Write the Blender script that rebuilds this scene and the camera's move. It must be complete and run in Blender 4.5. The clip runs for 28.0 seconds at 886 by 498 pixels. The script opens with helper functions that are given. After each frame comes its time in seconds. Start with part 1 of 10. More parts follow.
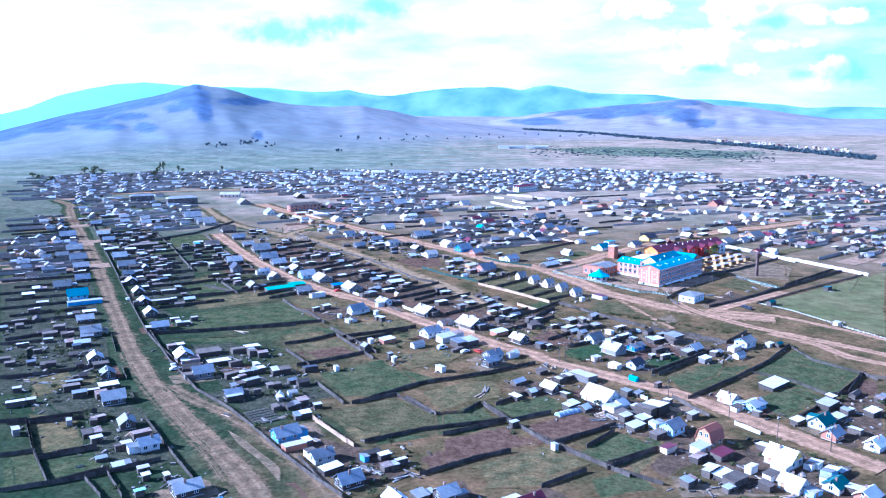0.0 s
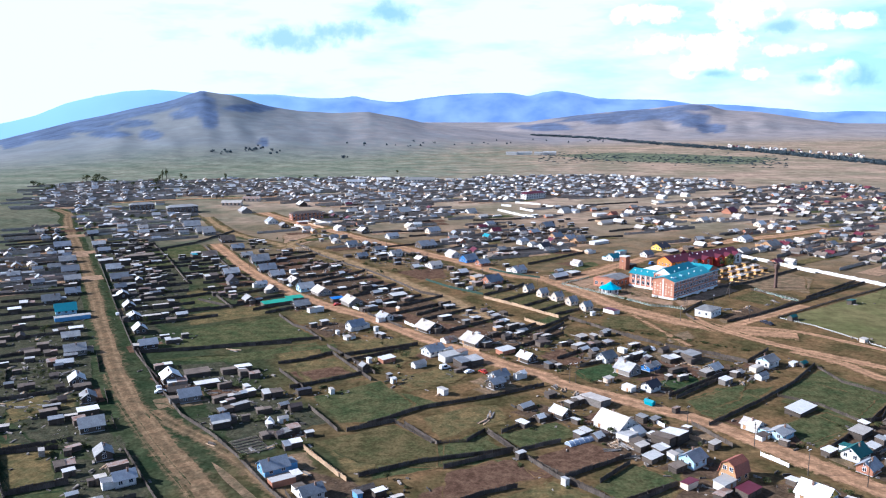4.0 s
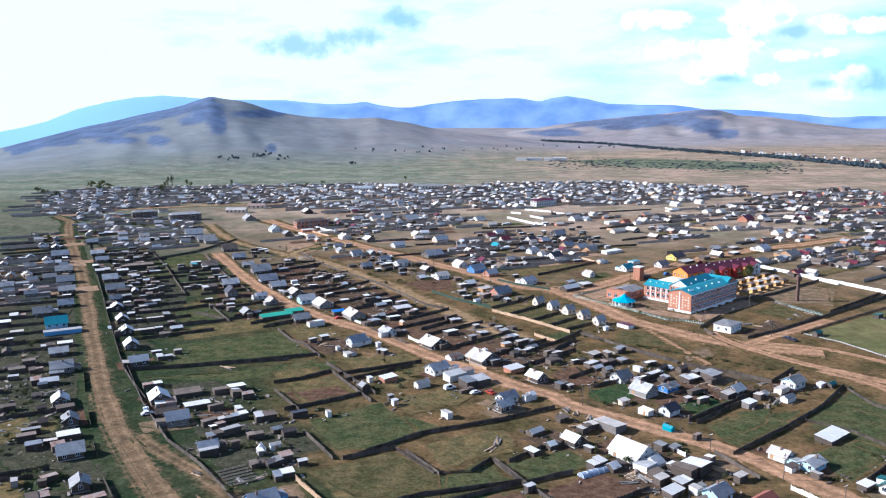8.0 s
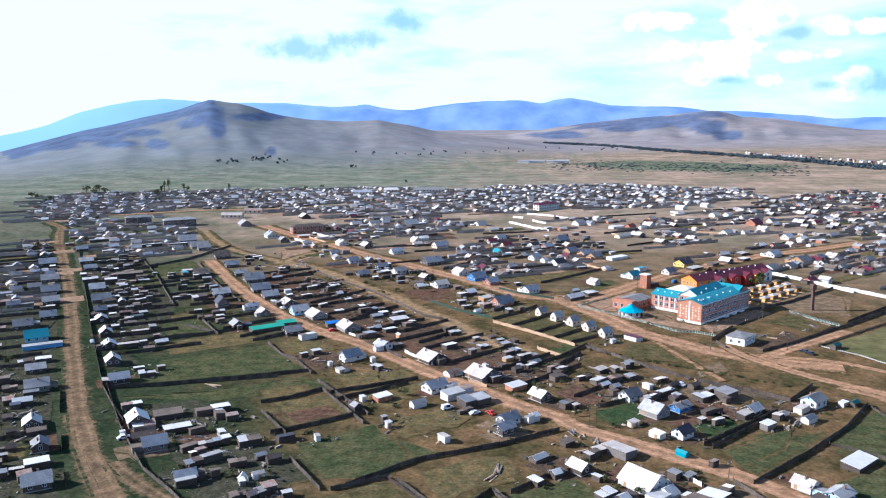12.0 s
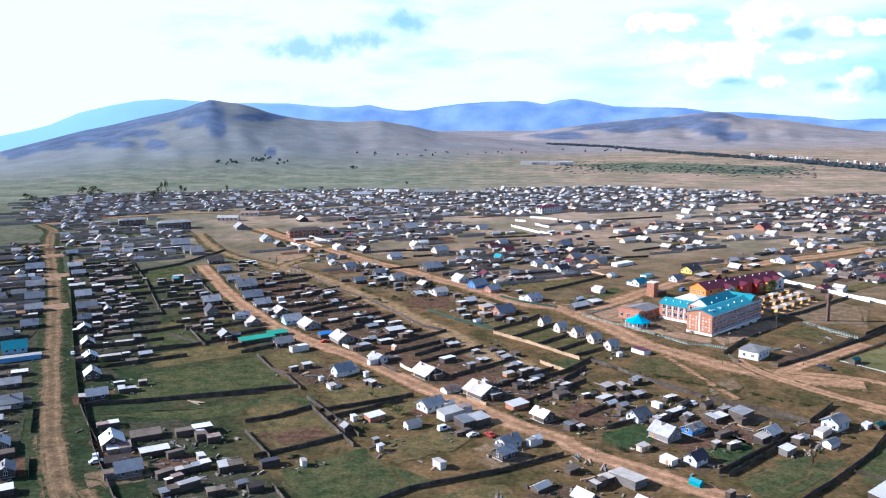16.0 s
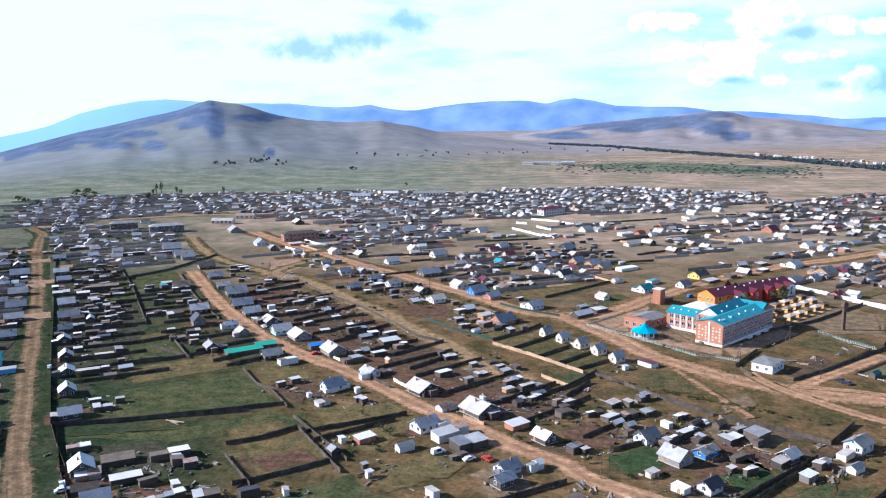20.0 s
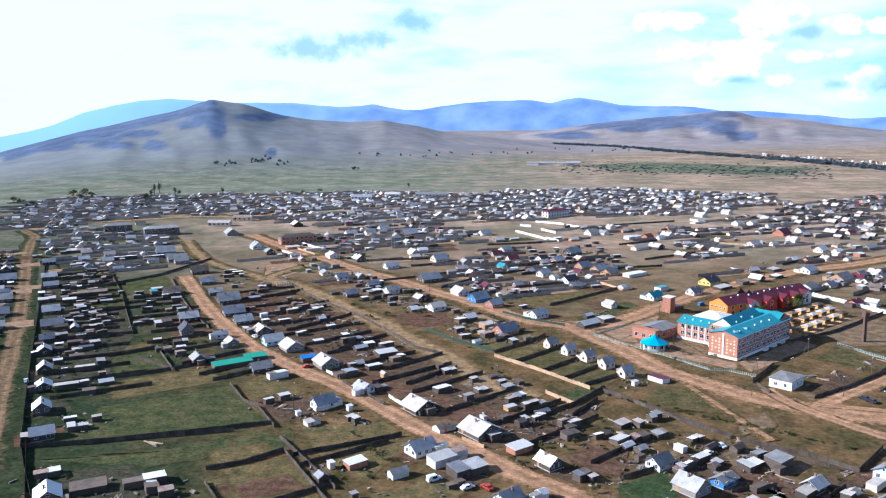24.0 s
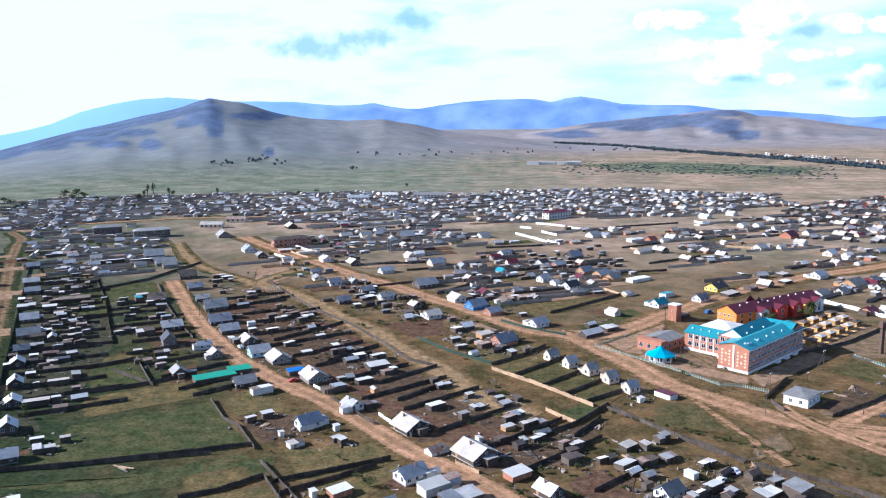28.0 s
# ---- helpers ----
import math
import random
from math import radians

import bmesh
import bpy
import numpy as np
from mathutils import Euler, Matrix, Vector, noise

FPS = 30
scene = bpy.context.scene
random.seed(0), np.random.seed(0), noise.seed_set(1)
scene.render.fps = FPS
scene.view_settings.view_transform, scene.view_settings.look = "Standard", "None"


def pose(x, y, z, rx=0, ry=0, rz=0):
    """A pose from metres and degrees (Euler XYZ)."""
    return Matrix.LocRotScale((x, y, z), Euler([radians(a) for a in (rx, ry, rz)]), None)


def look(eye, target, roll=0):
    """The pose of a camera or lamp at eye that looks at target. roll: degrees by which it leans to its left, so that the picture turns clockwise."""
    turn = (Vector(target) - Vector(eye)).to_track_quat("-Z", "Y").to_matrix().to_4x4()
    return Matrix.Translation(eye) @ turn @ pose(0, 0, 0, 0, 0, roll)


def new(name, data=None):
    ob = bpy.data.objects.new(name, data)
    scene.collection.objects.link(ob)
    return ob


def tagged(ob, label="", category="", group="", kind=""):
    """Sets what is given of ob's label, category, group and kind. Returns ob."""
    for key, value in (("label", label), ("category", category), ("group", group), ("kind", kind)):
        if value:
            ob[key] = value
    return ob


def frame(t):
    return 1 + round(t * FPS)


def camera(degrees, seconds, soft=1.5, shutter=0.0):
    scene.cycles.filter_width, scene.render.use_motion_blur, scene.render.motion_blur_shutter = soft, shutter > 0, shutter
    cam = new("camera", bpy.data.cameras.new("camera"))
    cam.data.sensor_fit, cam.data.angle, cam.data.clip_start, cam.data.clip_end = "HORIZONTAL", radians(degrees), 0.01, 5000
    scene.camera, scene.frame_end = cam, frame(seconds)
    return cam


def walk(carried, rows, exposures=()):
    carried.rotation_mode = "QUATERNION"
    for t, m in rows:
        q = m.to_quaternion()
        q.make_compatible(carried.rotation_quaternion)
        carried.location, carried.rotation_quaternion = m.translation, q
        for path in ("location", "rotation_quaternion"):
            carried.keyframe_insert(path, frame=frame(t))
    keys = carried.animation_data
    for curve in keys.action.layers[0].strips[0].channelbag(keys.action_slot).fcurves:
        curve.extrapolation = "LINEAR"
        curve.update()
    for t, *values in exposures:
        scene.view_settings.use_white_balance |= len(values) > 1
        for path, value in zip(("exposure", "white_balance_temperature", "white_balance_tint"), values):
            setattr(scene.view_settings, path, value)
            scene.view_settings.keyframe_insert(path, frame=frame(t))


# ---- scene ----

# ---- camera: a drone gliding forward over the village ----
cam = camera(57.0, 28.0, soft=1.15)
walk(cam, [
    (0, look((-0.57, -3.18, 104.18), (-9.21, 94.74, 85.83), 0.08)),
    (0.5, look((-0.54, -0.61, 104.29), (-9.27, 97.28, 85.86), 0.05)),
    (1, look((-0.49, 1.81, 104.29), (-9.33, 99.72, 85.94), -0.00)),
    (1.5, look((-0.43, 4.16, 104.20), (-9.39, 102.07, 85.92), 0.01)),
    (2, look((-0.32, 6.71, 104.13), (-9.42, 104.62, 85.97), -0.05)),
    (2.5, look((-0.16, 9.20, 103.99), (-9.47, 107.12, 85.94), -0.07)),
    (3, look((0.02, 11.63, 103.83), (-9.46, 109.56, 85.94), -0.09)),
    (3.5, look((-0.01, 14.18, 103.81), (-9.57, 112.13, 86.06), -0.12)),
    (5.5, look((0.03, 23.63, 103.38), (-10.18, 121.57, 85.97), -0.16)),
    (6, look((0.06, 25.98, 103.39), (-10.35, 123.92, 86.07), -0.18)),
    (6.5, look((0.13, 28.38, 103.46), (-10.42, 126.32, 86.26), -0.21)),
    (7, look((0.15, 30.54, 103.43), (-10.55, 128.47, 86.30), -0.18)),
    (7.5, look((0.20, 32.53, 103.36), (-10.59, 130.47, 86.31), -0.21)),
    (8, look((0.22, 34.93, 103.33), (-10.69, 132.88, 86.35), -0.21)),
    (8.5, look((0.17, 37.38, 103.28), (-10.81, 135.33, 86.41), -0.23)),
    (9, look((0.19, 39.88, 103.30), (-10.85, 137.84, 86.48), -0.22)),
    (9.5, look((0.12, 42.18, 103.24), (-10.98, 140.14, 86.49), -0.18)),
    (10, look((0.06, 44.36, 103.24), (-11.06, 142.32, 86.50), -0.23)),
    (10.5, look((0.02, 46.59, 103.28), (-11.13, 144.53, 86.49), -0.26)),
    (11, look((-0.01, 48.97, 103.31), (-11.21, 146.92, 86.52), -0.26)),
    (11.5, look((0.04, 51.36, 103.28), (-11.15, 149.31, 86.51), -0.32)),
    (12, look((0.12, 53.66, 103.18), (-11.10, 151.62, 86.48), -0.40)),
    (12.5, look((0.16, 56.04, 103.17), (-11.08, 154.01, 86.58), -0.38)),
    (14.5, look((0.22, 65.29, 103.37), (-11.18, 163.22, 86.65), -0.33)),
    (15, look((0.17, 67.67, 103.41), (-11.27, 165.61, 86.76), -0.32)),
    (15.5, look((0.09, 69.82, 103.38), (-11.39, 167.75, 86.70), -0.28)),
    (16, look((0.09, 71.93, 103.36), (-11.46, 169.86, 86.73), -0.30)),
    (16.5, look((0.18, 74.30, 103.38), (-11.41, 172.23, 86.80), -0.33)),
    (17, look((0.25, 76.68, 103.41), (-11.38, 174.61, 86.84), -0.41)),
    (17.5, look((0.25, 79.14, 103.38), (-11.37, 177.07, 86.80), -0.44)),
    (18, look((0.32, 81.50, 103.32), (-11.31, 179.41, 86.66), -0.41)),
    (18.5, look((0.32, 83.83, 103.25), (-11.33, 181.75, 86.64), -0.48)),
    (19, look((0.36, 86.15, 103.29), (-11.33, 184.06, 86.67), -0.47)),
    (19.5, look((0.34, 88.38, 103.31), (-11.38, 186.28, 86.67), -0.47)),
    (20, look((0.43, 90.62, 103.39), (-11.37, 188.52, 86.74), -0.44)),
    (20.5, look((0.43, 93.19, 103.43), (-11.46, 191.06, 86.70), -0.43)),
    (21, look((0.51, 95.67, 103.43), (-11.45, 193.53, 86.70), -0.43)),
    (21.5, look((0.56, 98.07, 103.36), (-11.49, 195.92, 86.63), -0.40)),
    (23.5, look((0.38, 107.32, 103.43), (-11.91, 205.15, 86.74), -0.40)),
    (24, look((0.39, 109.64, 103.46), (-11.94, 207.46, 86.76), -0.42)),
    (24.5, look((0.39, 112.06, 103.53), (-11.95, 209.87, 86.78), -0.45)),
    (25, look((0.42, 114.51, 103.51), (-11.93, 212.32, 86.77), -0.42)),
    (25.5, look((0.42, 116.95, 103.45), (-11.94, 214.75, 86.68), -0.40)),
    (26, look((0.41, 119.29, 103.40), (-11.95, 217.09, 86.60), -0.35)),
    (26.5, look((0.34, 121.67, 103.46), (-12.04, 219.47, 86.67), -0.36)),
    (27, look((0.43, 124.04, 103.55), (-11.97, 221.82, 86.67), -0.41)),
    (27.5, look((0.52, 126.30, 103.59), (-11.90, 224.07, 86.66), -0.44)),
    (28, look((0.54, 128.53, 103.62), (-11.87, 226.31, 86.77), -0.41)),
], exposures=[(0, 1.6, 3750, 19), (0.5, 1.4, 3980, 17), (1.0, 1.12, 4350, 15), (1.6, 1.02, 4630, 14), (2.6, 1.01, 4770, 14), (28, 1.00, 4770, 14)])

# ---- sky, sun ----
SUN_EL, SUN_DIR = 27.0, Vector((-1.0, -0.06, 0.0)).normalized()
world = bpy.data.worlds.new("sky")
scene.world = world
world.use_nodes = True
wn, wl = world.node_tree.nodes, world.node_tree.links
wn.clear()
sky = wn.new("ShaderNodeTexSky")
sky.sky_type, sky.sun_disc = "NISHITA", False
sky.sun_elevation, sky.sun_rotation = radians(SUN_EL), math.atan2(SUN_DIR.x, SUN_DIR.y)
sky.air_density, sky.dust_density, sky.ozone_density = 0.5, 0.0, 3.0
tc = wn.new("ShaderNodeTexCoord")
mp = wn.new("ShaderNodeMapping")
mp.inputs["Scale"].default_value = (7.0, 7.0, 30.0)
mp.inputs["Location"].default_value = (1.7, 0.4, 0.3)
cl = wn.new("ShaderNodeTexNoise")
cl.inputs["Scale"].default_value, cl.inputs["Detail"].default_value, cl.inputs["Roughness"].default_value = 1.0, 7.0, 0.55
toward = wn.new("ShaderNodeVectorMath")       # thin cloud is brightest towards the sun
toward.operation, toward.inputs[1].default_value = "DOT_PRODUCT", (SUN_DIR.x, SUN_DIR.y, 0.0)
gain = wn.new("ShaderNodeMath")
gain.operation, gain.inputs[1].default_value = "MULTIPLY_ADD", 0.30
split = wn.new("ShaderNodeSeparateXYZ")
clear = wn.new("ShaderNodeMapRange")          # the cloud lies low; overhead it is clear
clear.inputs["From Min"].default_value, clear.inputs["From Max"].default_value = 0.15, 0.34
clear.inputs["To Min"].default_value, clear.inputs["To Max"].default_value = 1.0, 0.12
cover = wn.new("ShaderNodeMath")
cover.operation = "MULTIPLY"
ramp = wn.new("ShaderNodeValToRGB")
ramp.color_ramp.elements[0].color = (0.22, 0.22, 0.22, 1)
ramp.color_ramp.elements[0].position, ramp.color_ramp.elements[1].position = 0.25, 0.53
cloud = wn.new("ShaderNodeRGB")
cloud.outputs[0].default_value = (10.8, 11.1, 11.6, 1)
mix = wn.new("ShaderNodeMix")
mix.data_type = "RGBA"
bg = wn.new("ShaderNodeBackground")
bg.inputs["Strength"].default_value = 0.054
wo = wn.new("ShaderNodeOutputWorld")
wl.new(tc.outputs["Generated"], mp.inputs["Vector"])
wl.new(mp.outputs["Vector"], cl.inputs["Vector"])
wl.new(tc.outputs["Generated"], toward.inputs[0])
wl.new(tc.outputs["Generated"], split.inputs[0])
wl.new(toward.outputs["Value"], gain.inputs[0])
wl.new(cl.outputs["Fac"], gain.inputs[2])
wl.new(gain.outputs[0], ramp.inputs["Fac"])
wl.new(split.outputs["Z"], clear.inputs["Value"])
wl.new(ramp.outputs["Color"], cover.inputs[0])
wl.new(clear.outputs[0], cover.inputs[1])
wl.new(cover.outputs[0], mix.inputs["Factor"])
veil = wn.new("ShaderNodeMix")                # thin bright haze in the clear sky
veil.data_type = "RGBA"
veil.inputs["B"].default_value = (7.4, 12.6, 14.2, 1)
thin = wn.new("ShaderNodeMath")
thin.operation, thin.inputs[1].default_value = "MULTIPLY", 0.42
wl.new(clear.outputs[0], thin.inputs[0])
wl.new(thin.outputs[0], veil.inputs["Factor"])
wl.new(sky.outputs["Color"], veil.inputs["A"])
wl.new(veil.outputs["Result"], mix.inputs["A"])
wl.new(cloud.outputs[0], mix.inputs["B"])
last = mix.outputs["Result"]
heap = wn.new("ShaderNodeTexNoise")           # torn edges of the cloud heaps
heap.inputs["Scale"].default_value, heap.inputs["Detail"].default_value, heap.inputs["Roughness"].default_value = 34.0, 5.0, 0.6
wl.new(tc.outputs["Generated"], heap.inputs["Vector"])


def banks(spots, grain, sharp, torn, full):
    """How thick the cloud is round some directions, each with its half width and half height, torn at the edges."""
    total = None
    for centre, across, tall in spots:
        sub, sca, dis, one = (wn.new("ShaderNode" + k) for k in ("VectorMath", "VectorMath", "VectorMath", "Math"))
        sub.operation, sub.inputs[1].default_value = "SUBTRACT", centre
        sca.operation, sca.inputs[1].default_value = "MULTIPLY", (1 / across, 1 / across, 1 / tall)
        dis.operation = "LENGTH"
        one.operation, one.inputs[0].default_value, one.use_clamp = "SUBTRACT", 1.0, True
        wl.new(tc.outputs["Generated"], sub.inputs[0])
        wl.new(sub.outputs[0], sca.inputs[0])
        wl.new(sca.outputs[0], dis.inputs[0])
        wl.new(dis.outputs["Value"], one.inputs[1])
        if total is None:
            total = one.outputs[0]
        else:
            most = wn.new("ShaderNodeMath")
            most.operation = "MAXIMUM"
            wl.new(total, most.inputs[0])
            wl.new(one.outputs[0], most.inputs[1])
            total = most.outputs[0]
    wisp, tear, bank = wn.new("ShaderNodeMath"), wn.new("ShaderNodeMath"), wn.new("ShaderNodeMapRange")
    wisp.operation, wisp.inputs[1].default_value, wisp.inputs[2].default_value = "MULTIPLY_ADD", torn, -0.5 * torn
    tear.operation = "ADD"
    wl.new(grain.outputs["Fac"], wisp.inputs[0])
    wl.new(wisp.outputs[0], tear.inputs[0])
    wl.new(total, tear.inputs[1])
    bank.interpolation_type = "SMOOTHSTEP"
    bank.inputs["From Min"].default_value, bank.inputs["From Max"].default_value, bank.inputs["To Max"].default_value = *sharp, full
    wl.new(tear.outputs[0], bank.inputs["Value"])
    near, only = wn.new("ShaderNodeMath"), wn.new("ShaderNodeMath")
    near.operation, near.inputs[1].default_value, near.use_clamp = "MULTIPLY", 5.0, True
    only.operation = "MULTIPLY"
    wl.new(total, near.inputs[0])
    wl.new(near.outputs[0], only.inputs[0])
    wl.new(bank.outputs[0], only.inputs[1])
    return only.outputs[0]


PUFFS = (((0.1893, 0.981, 0.0417), 0.030, 0.017), ((0.2274, 0.9727, 0.0457), 0.034, 0.017), ((0.2411, 0.9656, 0.0971), 0.045, 0.024), ((0.2175, 0.9739, 0.0645), 0.06, 0.016), ((0.3176, 0.9442, 0.0873), 0.034, 0.013),
         ((0.3455, 0.9345, 0.0859), 0.034, 0.011), ((0.3329, 0.9426, 0.0279), 0.030, 0.022), ((0.2939, 0.9542, 0.056), 0.046, 0.010), ((0.2597, 0.9651, 0.0326), 0.022, 0.010), ((0.1344, 0.986, 0.0983), 0.05, 0.014), ((0.1483, 0.9867, 0.0666), 0.06, 0.014))
SHADED = (((-0.1557, 0.9824, 0.1029), 0.040, 0.022), ((-0.2734, 0.9592, 0.0735), 0.085, 0.020), ((0.2811, 0.9562, 0.0821), 0.046, 0.013), ((0.3509, 0.9361, 0.0246), 0.042, 0.020),
          ((0.3147, 0.9488, 0.0253), 0.026, 0.011), ((0.2165, 0.9757, 0.0323), 0.036, 0.009), ((-0.212, 0.9737, 0.0837), 0.070, 0.017))
puff = wn.new("ShaderNodeMix")                # white heaps of cloud in the clear eastern sky
puff.data_type = "RGBA"
puff.inputs["B"].default_value = (16.5, 16.8, 17.2, 1)
wl.new(banks(PUFFS, heap, (0.0, 0.75), 4.2, 0.95), puff.inputs["Factor"])
wl.new(last, puff.inputs["A"])
grey = wn.new("ShaderNodeMix")
grey.data_type = "RGBA"
grey.inputs["B"].default_value = (3.9, 6.2, 8.4, 1)
wl.new(banks(SHADED, heap, (0.10, 0.95), 2.2, 0.78), grey.inputs["Factor"])
wl.new(puff.outputs["Result"], grey.inputs["A"])
wl.new(grey.outputs["Result"], bg.inputs["Color"])
wl.new(bg.outputs[0], wo.inputs["Surface"])

sun = new("sun", bpy.data.lights.new("sun", "SUN"))
sun.data.energy, sun.data.angle, sun.data.color = 5.0, radians(0.6), (1.0, 0.85, 0.64)
to_sun = SUN_DIR * math.cos(radians(SUN_EL)) + Vector((0, 0, math.sin(radians(SUN_EL))))
sun.matrix_world = look(to_sun * 300, (0, 0, 0))

# ---- materials ----
MATS = {}


def mat(name, base, vary=0.25, size=1.0, rough=0.85, bump=0.0, metal=0.0, second=None, fine=None, each=0.0, stretch=(1, 1, 1), world_space=True, spec=0.3):
    """A surface of one colour, or of two in patches of about size metres, with a finer grain on top."""
    if name in MATS:
        return MATS[name]
    m = bpy.data.materials.new(name)
    m.use_nodes = True
    n, l = m.node_tree.nodes, m.node_tree.links
    b = n["Principled BSDF"]
    b.inputs["Roughness"].default_value, b.inputs["Metallic"].default_value = rough, metal
    b.inputs["Specular IOR Level"].default_value = spec
    if world_space:
        src = n.new("ShaderNodeNewGeometry").outputs["Position"]
    else:
        src = n.new("ShaderNodeTexCoord").outputs["Object"]
    mp_ = n.new("ShaderNodeMapping")
    mp_.inputs["Scale"].default_value = stretch
    l.new(src, mp_.inputs["Vector"])
    big = n.new("ShaderNodeTexNoise")
    big.inputs["Scale"].default_value, big.inputs["Detail"].default_value, big.inputs["Roughness"].default_value = 1.0 / size, 5.0, 0.6
    small = n.new("ShaderNodeTexNoise")
    small.inputs["Scale"].default_value, small.inputs["Detail"].default_value = 1.0 / (fine or size * 0.09), 4.0
    l.new(mp_.outputs[0], big.inputs["Vector"])
    l.new(mp_.outputs[0], small.inputs["Vector"])
    c2 = second or tuple(c * (1 - vary) for c in base)
    r = n.new("ShaderNodeValToRGB")
    r.color_ramp.elements[0].position, r.color_ramp.elements[1].position = 0.36, 0.64
    r.color_ramp.elements[0].color, r.color_ramp.elements[1].color = (*base, 1), (*c2, 1)
    l.new(big.outputs["Fac"], r.inputs["Fac"])
    g = n.new("ShaderNodeMapRange")
    g.inputs["From Min"].default_value, g.inputs["From Max"].default_value = 0.25, 0.75
    g.inputs["To Min"].default_value, g.inputs["To Max"].default_value = 1 - vary, 1 + vary * 0.6
    l.new(small.outputs["Fac"], g.inputs["Value"])
    fac = g.outputs[0]
    if each:
        o = n.new("ShaderNodeObjectInfo")
        e = n.new("ShaderNodeMapRange")
        e.inputs["To Min"].default_value, e.inputs["To Max"].default_value = 1 - each, 1 + each * 0.6
        isl = n.new("ShaderNodeNewGeometry")
        av = n.new("ShaderNodeMath")
        av.operation = "ADD"
        l.new(o.outputs["Random"], av.inputs[0])
        l.new(isl.outputs["Random Per Island"], av.inputs[1])
        fra = n.new("ShaderNodeMath")
        fra.operation = "FRACT"
        l.new(av.outputs[0], fra.inputs[0])
        l.new(fra.outputs[0], e.inputs["Value"])
        mu = n.new("ShaderNodeMath")
        mu.operation = "MULTIPLY"
        l.new(fac, mu.inputs[0])
        l.new(e.outputs[0], mu.inputs[1])
        fac = mu.outputs[0]
    v = n.new("ShaderNodeVectorMath")
    v.operation = "SCALE"
    l.new(r.outputs[0], v.inputs[0])
    l.new(fac, v.inputs["Scale"])
    l.new(v.outputs[0], b.inputs["Base Color"])
    if bump:
        bu = n.new("ShaderNodeBump")
        bu.inputs["Strength"].default_value, bu.inputs["Distance"].default_value = 0.7, bump
        l.new(small.outputs["Fac"], bu.inputs["Height"])
        l.new(bu.outputs[0], b.inputs["Normal"])
    MATS[name] = m
    return m


def tone(nt, base, second, vary, size, fine, vec, mottle=0.34):
    """The colour of a patchy, grainy ground as a socket."""
    n, l = nt.nodes, nt.links
    big, small = n.new("ShaderNodeTexNoise"), n.new("ShaderNodeTexNoise")
    big.inputs["Scale"].default_value, big.inputs["Detail"].default_value, big.inputs["Roughness"].default_value = 1.0 / size, 5.0, 0.6
    small.inputs["Scale"].default_value, small.inputs["Detail"].default_value = 1.0 / fine, 4.0
    r, g, v = n.new("ShaderNodeValToRGB"), n.new("ShaderNodeMapRange"), n.new("ShaderNodeVectorMath")
    r.color_ramp.elements[0].position, r.color_ramp.elements[1].position = 0.36, 0.64
    r.color_ramp.elements[0].color, r.color_ramp.elements[1].color = (*base, 1), (*second, 1)
    g.inputs["From Min"].default_value, g.inputs["From Max"].default_value = 0.25, 0.75
    g.inputs["To Min"].default_value, g.inputs["To Max"].default_value = 1 - vary, 1 + vary * 0.6
    v.operation = "SCALE"
    for t in (big, small):
        l.new(vec, t.inputs["Vector"])
    l.new(big.outputs["Fac"], r.inputs["Fac"])
    l.new(small.outputs["Fac"], g.inputs["Value"])
    mid, gm, mu = n.new("ShaderNodeTexNoise"), n.new("ShaderNodeMapRange"), n.new("ShaderNodeMath")      # tufts and bare spots
    mid.inputs["Scale"].default_value, mid.inputs["Detail"].default_value, mid.inputs["Roughness"].default_value = 0.28 / fine, 6.0, 0.68
    gm.inputs["From Min"].default_value, gm.inputs["From Max"].default_value = 0.32, 0.68
    gm.inputs["To Min"].default_value, gm.inputs["To Max"].default_value = 1 - mottle, 1 + mottle
    mu.operation = "MULTIPLY"
    l.new(vec, mid.inputs["Vector"])
    l.new(mid.outputs["Fac"], gm.inputs["Value"])
    l.new(g.outputs[0], mu.inputs[0])
    l.new(gm.outputs[0], mu.inputs[1])
    l.new(r.outputs[0], v.inputs[0])
    l.new(mu.outputs[0], v.inputs["Scale"])
    return v.outputs[0], small.outputs["Fac"]


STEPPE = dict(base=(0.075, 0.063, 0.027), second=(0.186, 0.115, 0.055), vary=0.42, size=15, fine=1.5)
# western grass: green, with the lens vignette's darkening put into its colour
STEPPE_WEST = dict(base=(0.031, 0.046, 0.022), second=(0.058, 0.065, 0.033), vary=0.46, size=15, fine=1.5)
# pasture further out: distance haze is put into these paler colours
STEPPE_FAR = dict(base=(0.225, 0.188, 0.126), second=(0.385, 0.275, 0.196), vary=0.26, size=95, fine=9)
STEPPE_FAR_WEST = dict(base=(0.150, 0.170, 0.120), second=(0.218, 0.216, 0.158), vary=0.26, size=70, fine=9)


